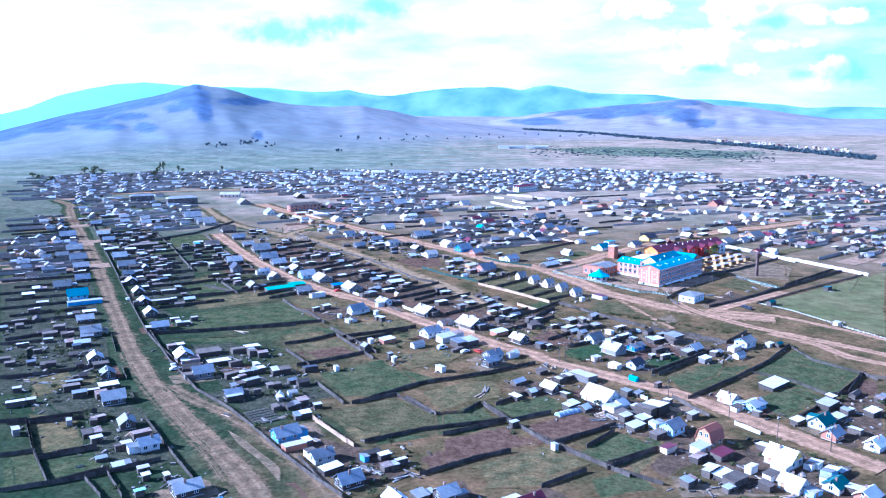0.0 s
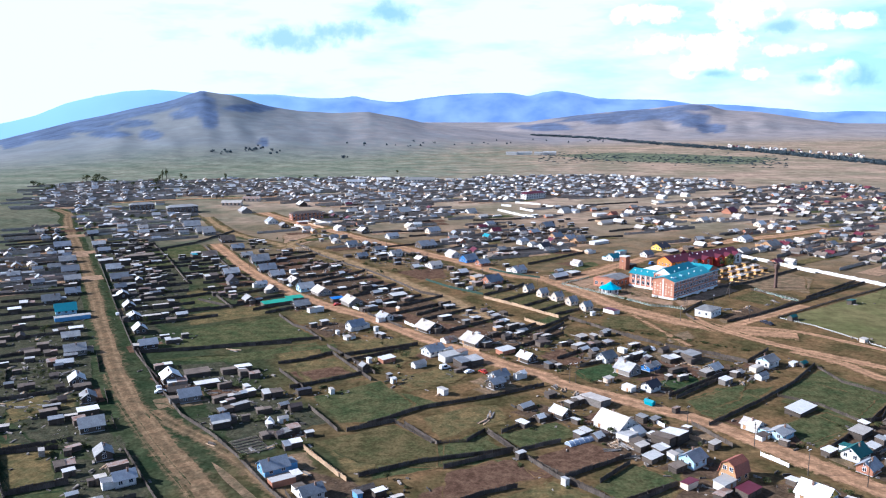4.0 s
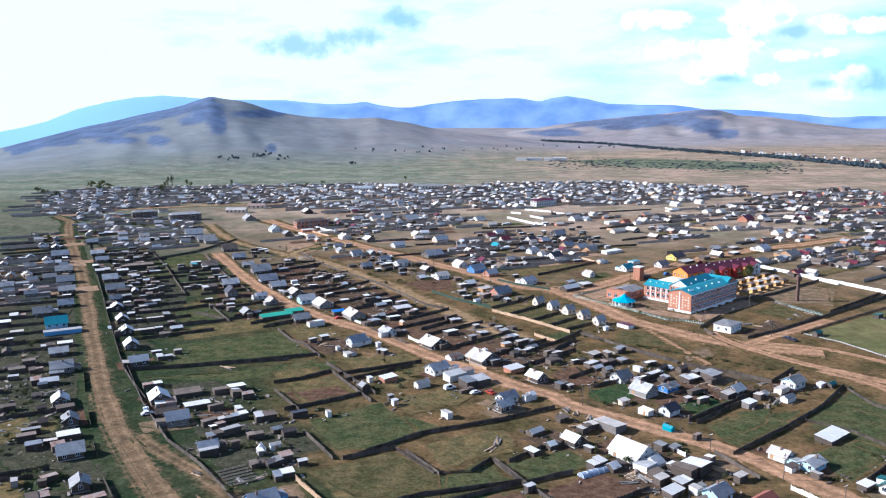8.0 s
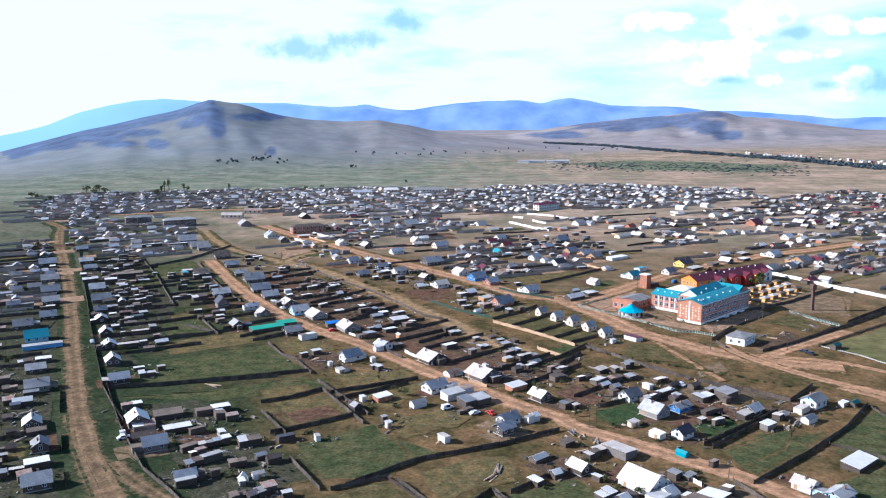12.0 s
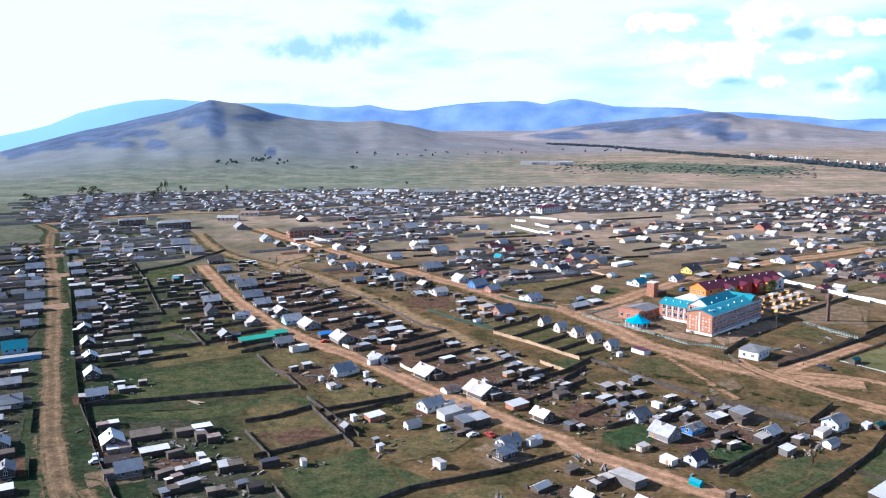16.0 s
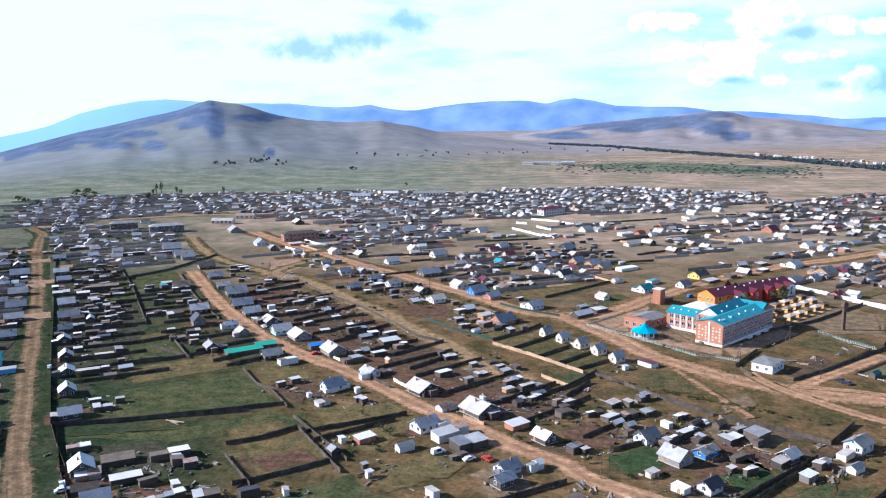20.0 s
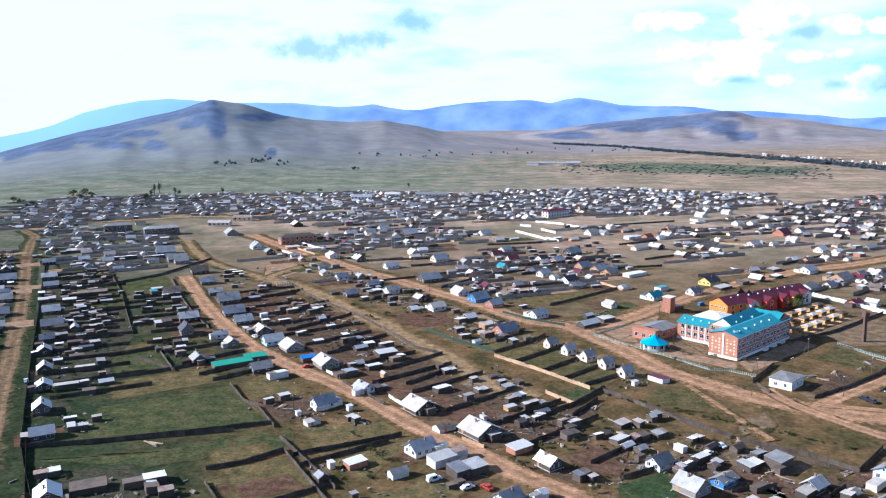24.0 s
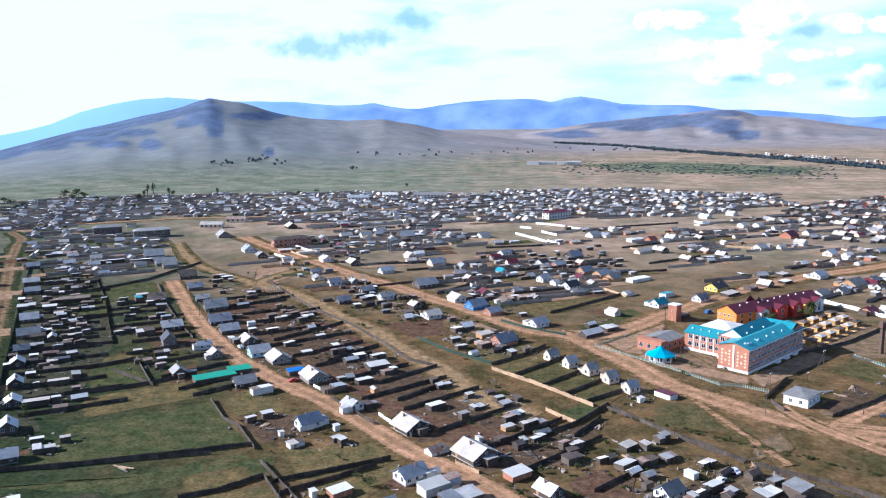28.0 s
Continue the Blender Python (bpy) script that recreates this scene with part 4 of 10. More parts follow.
plot([(-59, 204), (-45, 217), (-53, 225), (-64, 213)], SOIL, "freshly dug brown garden soil", 0.072)
plot([(-54, 190), (-38, 199), (-46, 210), (-62, 200)], SOIL, "freshly dug brown garden soil", 0.066)
plot([(-19, 187), (-31, 197), (-38, 189), (-28, 174)], ASH, "dark trodden yard round a village house", 0.066)
plot([(-22, 186), (-6, 195), (-14, 207), (-27, 195)], ASH, "dark trodden yard round a village house", 0.072)
plot([(3, 183), (20, 195), (10, 206), (-6, 194)], ASH, "dark trodden yard round a village house", 0.066)
plot([(43, 273), (28, 288), (18, 277), (32, 258)], SOIL, "freshly dug brown garden soil", 0.066)
plot([(20, 278), (7, 291), (-4, 281), (13, 267)], ASH, "dark trodden yard round a village house", 0.072)
plot([(52, 252), (64, 268), (52, 275), (39, 261)], YARD, "trodden bare earth yard", 0.072)
plot([(49, 231), (62, 242), (55, 254), (39, 242)], ASH, "dark trodden yard round a village house", 0.066)
plot([(88, 226), (76, 239), (63, 231), (79, 217)], SOIL, "freshly dug brown garden soil", 0.066)
plot([(89, 208), (75, 218), (67, 211), (77, 198)], YARD, "trodden bare earth yard", 0.072)
plot([(90, 201), (99, 212), (91, 221), (78, 208)], SOIL, "freshly dug brown garden soil", 0.078)
plot([(90, 190), (104, 206), (95, 215), (83, 200)], YARD, "trodden bare earth yard", 0.066)
plot([(82, 273), (73, 284), (61, 278), (75, 266)], SOIL, "freshly dug brown garden soil", 0.066)
plot([(79, 255), (93, 268), (82, 276), (66, 264)], SOIL, "freshly dug brown garden soil", 0.072)
plot([(95, 239), (109, 253), (100, 261), (84, 248)], YARD, "trodden bare earth yard", 0.078)
plot([(99, 233), (115, 248), (106, 259), (91, 245)], ASH, "dark trodden yard round a village house", 0.066)
plot([(110, 232), (125, 245), (113, 253), (103, 244)], SOIL, "freshly dug brown garden soil", 0.072)
plot([(-59, 546), (-67, 559), (-81, 551), (-67, 538)], ASH, "dark trodden yard round a village house", 0.066)
plot([(-54, 512), (-39, 525), (-49, 536), (-65, 523)], YARD, "trodden bare earth yard", 0.066)
plot([(-38, 530), (-20, 547), (-31, 561), (-47, 547)], ASH, "dark trodden yard round a village house", 0.072)
plot([(-28, 522), (-14, 533), (-26, 544), (-40, 531)], SOIL, "freshly dug brown garden soil", 0.078)
plot([(41, 540), (31, 552), (21, 546), (35, 530)], SOIL, "freshly dug brown garden soil", 0.066)
plot([(-178, 535), (-166, 563), (-134, 539), (-99, 504), (-69, 469), (-41, 441), (-19, 420), (2, 386), (-13, 359), (-30, 370), (-56, 395), (-87, 431), (-126, 473), (-158, 502)], SOIL, "freshly dug brown garden soil", 0.090)
plot([(-346, 644), (-312, 658), (-192, 464), (-169, 394), (-192, 386)], ASH, "dark trodden yard behind the houses", 0.084)
plot([(-20, 446), (18, 409), (34, 425), (3, 474)], HAY, "dry yellow grass on a fenced village plot", 0.084)
plot([(-168, 396), (-137, 418), (-122, 403), (-156, 376)], HAY, "dry yellow grass on a fenced village plot", 0.072)
plot([(-157, 371), (-124, 393), (-118, 398), (-90, 362), (-126, 346), (-143, 339), (-161, 339), (-154, 352)], LAWN, "green grass on a fenced village plot", 0.078)
plot([(-291, 426), (-253, 460), (-177, 326), (-144, 266), (-181, 256)], ASH, "dark trodden yard behind the houses", 0.096)
plot([(7, 345), (16, 356), (30, 343), (20, 332)], SOIL, "freshly dug brown garden soil", 0.078)
plot([(21, 322), (35, 340), (38, 330), (26, 312)], LAWN, "green grass on a fenced village plot", 0.084)
plot([(59, 320), (66, 330), (73, 322), (60, 309)], LAWN, "green grass on a fenced village plot", 0.084)
plot([(42, 318), (56, 332), (61, 329), (48, 314)], SOIL, "freshly dug brown garden soil", 0.090)
plot([(58, 353), (70, 362), (66, 340), (59, 335)], YARD, "trodden bare earth yard", 0.084)
plot([(-95, 317), (-79, 334), (-67, 322), (-59, 311), (-76, 301), (-85, 305)], HAY, "dry yellow grass on a fenced village plot", 0.066)
plot([(-91, 315), (-73, 323), (-68, 316), (-82, 304)], SOIL, "freshly dug brown garden soil", 0.072)
plot([(-116, 399), (-109, 417), (-93, 401), (-86, 391), (-105, 384)], HAY, "dry yellow grass on a fenced village plot", 0.072)
plot([(-48, 307), (-29, 324), (-17, 321), (-30, 306), (-41, 297)], HAY, "dry yellow grass on a fenced village plot", 0.084)
plot([(-151, 325), (-116, 338), (-89, 357), (-80, 342), (-116, 324)], LAWN, "green grass on a fenced village plot", 0.072)
plot([(-184, 428), (-169, 440), (-150, 415), (-170, 404)], LAWN, "green grass on a fenced village plot", 0.102)
plot([(-221, 463), (-199, 477), (-192, 464), (-215, 453)], HAY, "dry yellow grass on a fenced village plot", 0.072)
plot([(-197, 438), (-176, 451), (-171, 442), (-188, 427)], HAY, "dry yellow grass on a fenced village plot", 0.066)
plot([(-263, 574), (-240, 598), (-219, 564), (-240, 537)], LAWN, "green grass on a fenced village plot", 0.066)
plot([(-220, 524), (-203, 533), (-187, 500), (-204, 498)], LAWN, "green grass on a fenced village plot", 0.072)
plot([(-99, 289), (-110, 294), (-107, 298), (-99, 296)], SOIL, "freshly dug brown garden soil", 0.066)
plot([(-95, 420), (-81, 448), (-63, 436), (-73, 414)], YARD, "trodden bare earth yard", 0.066)
plot([(-61, 424), (-41, 447), (-30, 431), (-48, 405)], SOIL, "freshly dug brown garden soil", 0.066)
plot([(-46, 402), (-28, 419), (-14, 409), (-32, 389)], SOIL, "freshly dug brown garden soil", 0.072)
plot([(26, 487), (41, 501), (61, 481), (71, 453), (69, 438), (55, 453)], YARD, "trodden bare earth yard", 0.072)
plot([(6, 400), (21, 423), (25, 412), (12, 392)], LAWN, "green grass on a fenced village plot", 0.072)
plot([(-79, 509), (-51, 532), (-44, 494), (-60, 487)], SOIL, "freshly dug brown garden soil", 0.078)
plot([(-21, 496), (-1, 481), (-13, 445), (-31, 453)], HAY, "dry yellow grass on a fenced village plot", 0.078)
plot([(34, 546), (47, 554), (56, 527), (32, 519)], LAWN, "green grass on a fenced village plot", 0.072)
plot([(-18, 572), (30, 601), (29, 568), (-7, 535)], HAY, "dry yellow grass on a fenced village plot", 0.072)
plot([(118, 492), (161, 530), (174, 513), (157, 470), (136, 488)], YARD, "trodden bare earth yard", 0.066)
plot([(100, 423), (110, 420), (98, 396), (94, 408)], YARD, "trodden bare earth yard", 0.066)
plot([(65, 504), (74, 463), (61, 443), (55, 476)], YARD, "trodden bare earth yard", 0.066)
plot([(-19, 233), (-3, 244), (7, 233), (-4, 223), (-17, 214)], SOIL, "freshly dug brown garden soil", 0.066)
plot([(3, 235), (15, 254), (33, 254), (16, 238), (7, 231)], SOIL, "freshly dug brown garden soil", 0.072)
plot([(-8, 240), (-5, 244), (2, 237), (-1, 232)], SOIL, "freshly dug brown garden soil", 0.072)
plot([(-153, 230), (-147, 233), (-129, 218), (-140, 212)], HAY, "dry yellow grass on a fenced village plot", 0.066)
plot([(-173, 262), (-171, 276), (-159, 286), (-156, 269)], HAY, "dry yellow grass on a fenced village plot", 0.078)
plot([(-164, 246), (-152, 253), (-146, 244), (-156, 237)], SOIL, "freshly dug brown garden soil", 0.072)
plot([(-79, 259), (-68, 263), (-63, 254), (-75, 252)], SOIL, "freshly dug brown garden soil", 0.066)
plot([(-53, 268), (-25, 287), (-48, 300), (-72, 287)], LAWN, "green grass on a fenced village plot", 0.066)
plot([(-42, 226), (-41, 253), (-24, 253), (-1, 241), (-19, 237)], LAWN, "green grass on a fenced village plot", 0.078)
plot([(35, 213), (44, 228), (31, 233)], HAY, "dry yellow grass on a fenced village plot", 0.078)
plot([(23, 199), (21, 210), (34, 218), (40, 205)], LAWN, "green grass on a fenced village plot", 0.066)
plot([(31, 218), (29, 231), (46, 243), (46, 234)], LAWN, "green grass on a fenced village plot", 0.084)
plot([(4, 205), (22, 219), (9, 227), (-9, 210)], HAY, "dry yellow grass on a fenced village plot", 0.084)
plot([(-5, 254), (15, 272), (16, 261), (-1, 250)], LAWN, "green grass on a fenced village plot", 0.066)
plot([(-21, 277), (-6, 284), (-4, 270), (-15, 264)], HAY, "dry yellow grass on a fenced village plot", 0.072)
plot([(43, 215), (56, 209), (74, 205), (44, 201)], YARD, "trodden bare earth yard", 0.066)
plot([(61, 279), (83, 299), (94, 316), (75, 308), (59, 290)], LAWN, "green grass on a fenced village plot", 0.072)
plot([(117, 337), (135, 310), (115, 284), (100, 299), (95, 313)], LAWN, "green grass on a fenced village plot", 0.072)
plot([(-66, 336), (-39, 356), (-49, 321)], HAY, "dry yellow grass on a fenced village plot", 0.072)
plot([(-137, 208), (-125, 215), (-115, 208), (-128, 196)], LAWN, "green grass on a fenced village plot", 0.072)
plot([(-148, 207), (-140, 210), (-128, 196), (-128, 192), (-137, 189)], LAWN, "green grass on a fenced village plot", 0.066)
plot([(-231, 334), (-206, 355), (-192, 333), (-221, 317)], LAWN, "green grass on a fenced village plot", 0.072)
plot([(-180, 751), (-150, 782), (-112, 729), (-141, 702)], HAY, "dry yellow grass on a fenced village plot", 0.066)
plot([(-159, 496), (-138, 510), (-96, 489), (-67, 459), (-77, 431), (-118, 465)], ASH, "dark trodden yard behind the houses", 0.108)
plot([(-77, 431), (-49, 447), (-17, 420), (2, 393), (-10, 379), (-42, 395)], ASH, "dark trodden yard behind the houses", 0.096)
plot([(-14, 367), (10, 387), (23, 395), (10, 358), (-9, 351)], ASH, "dark trodden yard behind the houses", 0.066)
plot([(36, 346), (59, 363), (60, 339), (43, 329)], ASH, "dark trodden yard behind the houses", 0.096)
plot([(-248, 476), (-222, 490), (-185, 429), (-171, 390), (-187, 381)], ASH, "dark trodden yard behind the houses", 0.108)
plot([(-320, 592), (-287, 615), (-219, 503), (-256, 494)], ASH, "dark trodden yard behind the houses", 0.078)
plot([(-141, 319), (-120, 326), (-102, 314), (-109, 302), (-127, 300)], ASH, "dark trodden yard behind the houses", 0.078)
plot([(-33, 330), (-12, 337), (-17, 323), (-30, 318)], ASH, "dark trodden yard behind the houses", 0.078)
plot([(-144, 443), (-126, 454), (-107, 411), (-121, 410)], ASH, "dark trodden yard behind the houses", 0.084)
plot([(-104, 382), (-89, 391), (-70, 379), (-87, 362)], ASH, "dark trodden yard behind the houses", 0.084)
plot([(100, 416), (114, 432), (118, 425), (99, 399)], SOIL, "freshly dug brown garden soil", 0.072)
plot([(18, 264), (39, 282), (53, 257), (34, 244)], ASH, "dark trodden yard behind the houses", 0.078)
plot([(54, 231), (84, 238), (97, 217), (81, 205), (57, 206)], ASH, "dark trodden yard behind the houses", 0.084)
plot([(-112, 281), (-84, 290), (-61, 267), (-86, 242)], ASH, "dark trodden yard behind the houses", 0.078)
plot([(-77, 236), (-45, 226), (-29, 208), (-43, 197), (-59, 209)], ASH, "dark trodden yard behind the houses", 0.084)
plot([(-169, 258), (-143, 272), (-122, 241), (-145, 237)], ASH, "dark trodden yard behind the houses", 0.084)
plot([(-134, 231), (-114, 237), (-97, 210), (-107, 201), (-123, 211)], ASH, "dark trodden yard behind the houses", 0.078)
plot([(-268, 443), (-248, 445), (-180, 325), (-183, 309), (-222, 359)], ASH, "dark trodden yard behind the houses", 0.090)
plot([(101, 277), (132, 285), (113, 240), (96, 247)], ASH, "dark trodden yard behind the houses", 0.084)
plot([(20, 299), (42, 308), (45, 283)], ASH, "dark trodden yard behind the houses", 0.078)
plot([(126, 417), (206, 488), (215, 481), (164, 360), (150, 381)], FIELD, "mown sports field grass", 0.072)
plot([(192, 476), (224, 502), (200, 445)], FIELD, "mown sports field grass", 0.066)
plot([(-277, 559), (-254, 569), (-220, 512), (-236, 499)], LAWN, "green grass on a fenced village plot", 0.090)
plot([(123, 501), (152, 533), (169, 512), (159, 478), (135, 475)], YARD, "trodden bare earth yard", 0.078)
plot([(-21, 231), (-8, 243), (8, 235), (-12, 217)], SOIL, "freshly dug brown garden soil", 0.090)
plot([(-28, 219), (-19, 228), (-14, 217), (-23, 210)], SOIL, "freshly dug brown garden soil", 0.072)
plot([(-75, 289), (-53, 309), (-36, 286), (-40, 269), (-59, 265)], LAWN, "green grass on a fenced village plot", 0.090)
plot([(-59, 246), (-35, 267), (-24, 252), (-26, 241), (-49, 230)], HAY, "dry yellow grass on a fenced village plot", 0.072)
plot([(-33, 273), (-19, 285), (-8, 288), (-3, 276), (-14, 266), (-25, 255)], HAY, "dry yellow grass on a fenced village plot", 0.078)
plot([(-24, 252), (-10, 261), (-4, 250), (-16, 242)], LAWN, "green grass on a fenced village plot", 0.084)
plot([(-6, 261), (14, 274), (17, 266), (-0, 251)], LAWN, "green grass on a fenced village plot", 0.090)
plot([(7, 244), (23, 258), (24, 248), (12, 233)], SOIL, "freshly dug brown garden soil", 0.084)
plot([(-46, 309), (-35, 323), (-19, 320), (-39, 301)], HAY, "dry yellow grass on a fenced village plot", 0.096)
plot([(-93, 326), (-77, 336), (-57, 316), (-79, 301)], HAY, "dry yellow grass on a fenced village plot", 0.078)
plot([(-87, 316), (-72, 325), (-64, 316), (-79, 306)], SOIL, "freshly dug brown garden soil", 0.084)
plot([(-80, 360), (-48, 369), (-44, 353), (-68, 337)], HAY, "dry yellow grass on a fenced village plot", 0.078)
plot([(-99, 348), (-80, 355), (-77, 341), (-94, 330)], LAWN, "green grass on a fenced village plot", 0.084)
plot([(-10, 215), (8, 231), (22, 220), (8, 204), (-7, 202)], HAY, "dry yellow grass on a fenced village plot", 0.096)
plot([(21, 328), (32, 337), (30, 316)], LAWN, "green grass on a fenced village plot", 0.090)
plot([(52, 324), (65, 329), (70, 318), (57, 305)], LAWN, "green grass on a fenced village plot", 0.096)
plot([(61, 300), (74, 314), (87, 306), (68, 284)], LAWN, "green grass on a fenced village plot", 0.066)
plot([(90, 299), (109, 325), (127, 303), (112, 282)], LAWN, "green grass on a fenced village plot", 0.066)
plot([(83, 277), (104, 291), (111, 280), (90, 259), (87, 266)], LAWN, "green grass on a fenced village plot", 0.090)
plot([(23, 231), (36, 244), (45, 233), (28, 220)], LAWN, "green grass on a fenced village plot", 0.090)
plot([(118, 283), (130, 302), (136, 300), (124, 272)], SOIL, "freshly dug brown garden soil", 0.078)
plot([(25, 258), (34, 254), (31, 246), (23, 240)], SOIL, "freshly dug brown garden soil", 0.066)
plot([(35, 226), (51, 238), (58, 228), (42, 212)], ASH, "dark trodden yard behind the houses", 0.072)
plot([(50, 338), (60, 353), (66, 339), (56, 328)], SOIL, "freshly dug brown garden soil", 0.102)
plot([(-325, 481), (-309, 488), (-279, 441), (-293, 431)], LAWN, "green grass on a fenced village plot", 0.066)
plot([(-234, 342), (-206, 355), (-196, 339), (-222, 323)], LAWN, "green grass on a fenced village plot", 0.078)
plot([(-183, 275), (-160, 283), (-153, 272), (-170, 258)], HAY, "dry yellow grass on a fenced village plot", 0.090)
plot([(-156, 232), (-145, 237), (-129, 220), (-138, 211)], HAY, "dry yellow grass on a fenced village plot", 0.090)
plot([(-148, 210), (-141, 213), (-127, 195), (-134, 191)], LAWN, "green grass on a fenced village plot", 0.084)
plot([(-165, 252), (-153, 255), (-143, 241), (-155, 235)], ASH, "dark trodden yard behind the houses", 0.078)
plot([(-136, 207), (-123, 213), (-114, 204), (-127, 196)], LAWN, "green grass on a fenced village plot", 0.096)
plot([(-223, 463), (-197, 474), (-189, 457), (-216, 451)], HAY, "dry yellow grass on a fenced village plot", 0.078)
plot([(-115, 292), (-104, 299), (-96, 287), (-108, 282)], SOIL, "freshly dug brown garden soil", 0.084)
plot([(-91, 247), (-81, 254), (-79, 249), (-86, 242)], SOIL, "freshly dug brown garden soil", 0.072)
plot([(-82, 263), (-76, 266), (-73, 255), (-76, 255)], SOIL, "freshly dug brown garden soil", 0.072)
plot([(-135, 280), (-123, 278), (-87, 236), (-100, 235)], YARD, "trodden bare earth yard", 0.096)
plot([(-99, 232), (-86, 235), (-71, 226), (-63, 201), (-73, 196)], YARD, "trodden bare earth yard", 0.090)
plot([(-274, 403), (-254, 412), (-219, 358), (-241, 351)], ASH, "dark trodden yard behind the houses", 0.102)
plot([(-217, 315), (-203, 320), (-177, 280), (-190, 275)], ASH, "dark trodden yard behind the houses", 0.078)
plot([(108, 486), (112, 483), (155, 527), (152, 558), (106, 522)], SCHOOLYARD, "bare earth of the kindergarten playground", 0.140)
plot([(36, 462), (78, 436), (81, 445), (42, 474)], SCHOOLYARD, "bare earth in front of the school", 0.147)
plot([(82, 433), (122, 476), (114, 484), (80, 446)], SCHOOLYARD, "bare earth beside the school", 0.154)
plot([(60, 500), (92, 505), (104, 528), (76, 522)], SCHOOLYARD, "bare earth between school and kindergarten", 0.161)
plot([(-3, 503), (21, 510), (60, 533), (57, 507), (36, 476), (17, 478)], SCHOOLYARD, "bare dirt at the crossing of the village roads", 0.168)
plot([(-45, 518), (-17, 532), (-8, 506), (-28, 489)], SCHOOLYARD, "bare reddish earth of an empty village plot", 0.060)




plot([(-190, 643), (-175, 657), (-155, 626), (-164, 599), (-179, 605)], SCHOOLYARD, "bare reddish earth of an empty village plot", 0.060)
plot([(-65, 630), (-41, 636), (-29, 611), (-53, 602)], SCHOOLYARD, "bare reddish earth of an empty village plot", 0.060)


plot([(48, 316), (61, 328), (68, 318), (58, 304)], LUSH, "lush green grass in a fenced garden plot", 0.1425)
plot([(20, 325), (35, 339), (35, 328), (23, 316)], LUSH, "lush green grass in a fenced garden plot", 0.1440)
plot([(57, 296), (85, 319), (77, 299), (60, 286)], LAWN, "green grass on a fenced village plot", 0.1500)
plot([(64, 341), (75, 332), (67, 321), (61, 330)], SOIL, "freshly dug brown garden soil", 0.1485)
plot([(64, 379), (77, 390), (78, 377), (64, 367)], YARD, "trodden bare earth yard", 0.1515)
plot([(-175, 264), (-158, 282), (-153, 273), (-168, 254)], HAY, "dry ochre grass in a fenced plot", 0.1170)
plot([(-161, 241), (-145, 241), (-128, 217), (-140, 211)], HAY, "dry ochre grass in a fenced plot", 0.1155)
plot([(-104, 337), (-86, 346), (-80, 335), (-98, 327)], HAY, "dry ochre grass in a fenced plot", 0.1230, 7.0)
plot([(-48, 313), (-31, 326), (-17, 324), (-25, 308), (-44, 305)], HAY, "dry ochre grass in a fenced plot", 0.1380)


# ---- houses and sheds ----
ROOFWORD = {"grey": "weathered grey slate", "white": "bright sheet-metal", "cream": "pale slate", "blue": "blue-grey slate", "sky": "light blue metal", "royal": "bright blue metal",
            "plank": "grey plank", "rust": "rusty sheet-iron", "teal": "teal metal", "green": "green metal", "dkgreen": "dark green metal", "maroon": "maroon metal", "dark": "dark metal", "log": "tarred", "brick": "red-brown metal"}
WALLWORD = {"log": "dark weathered log", "board": "grey weathered board", "white": "whitewashed", "cream": "fresh timber", "brick": "red brick", "blue": "blue-painted", "royal": "bright blue", "sky": "light blue",
            "wood": "orange timber", "yellow": "yellow-clad", "teal": "teal-painted"}
rng = random.Random(7)
PLACED = []


def window_mesh(w, h, name="window", lights=2, mats=None, t=0.08, deep=0.05):
    """A framed window in one piece: a raised frame with sunk panes."""
    xs = [-w / 2]
    pane = (w - t * (lights + 1)) / lights
    for i in range(lights):
        xs += [xs[-1] + t, xs[-1] + t + pane]
    xs.append(w / 2)
    zs = [0, t, h - t, h]
    v, f, fm, idx = [], [], [], {}

    def at(i, k, y):
        key = (i, k, y)
        if key not in idx:
            idx[key] = len(v)
            v.append((xs[i], y, zs[k]))
        return idx[key]
    o, n = deep, len(xs) - 1
    for i in range(n):
        for k in range(3):
            if k == 1 and i % 2 == 1:
                q = [(i, 1), (i + 1, 1), (i + 1, 2), (i, 2)]
                f.append(tuple(at(*c, 0.012) for c in q)[::-1])
                fm.append(1)
                for c, d in zip(q, q[1:] + q[:1]):
                    f.append((at(*c, o), at(*d, o), at(*d, 0.012), at(*c, 0.012)))
                    fm.append(0)
            else:
                f.append((at(i, k + 1, o), at(i + 1, k + 1, o), at(i + 1, k, o), at(i, k, o)))
                fm.append(0)
    edge = [(i, 0) for i in range(n)] + [(n, k) for k in range(3)] + [(i, 3) for i in range(n, 0, -1)] + [(0, k) for k in range(3, 0, -1)]
    for c, d in zip(edge, edge[1:] + edge[:1]):
        f.append((at(*c, o), at(*c, -0.02), at(*d, -0.02), at(*d, o)))
        fm.append(0)
    return mesh_of(name, v, f, mats or [FRAME, PANE], fm)


WIN = window_mesh(1.15, 1.3)
WIN_SMALL = window_mesh(0.8, 0.8, lights=1)
WIN_TALL = window_mesh(1.8, 1.9)
DOOR = window_mesh(1.0, 2.05, "door", 1, [WALL["wood"], WALL["wood"]], 0.1, 0.07)

DOOR_DARK = window_mesh(1.0, 2.05, "door", 1, [WALL["log"], WOODGREY], 0.1, 0.07)


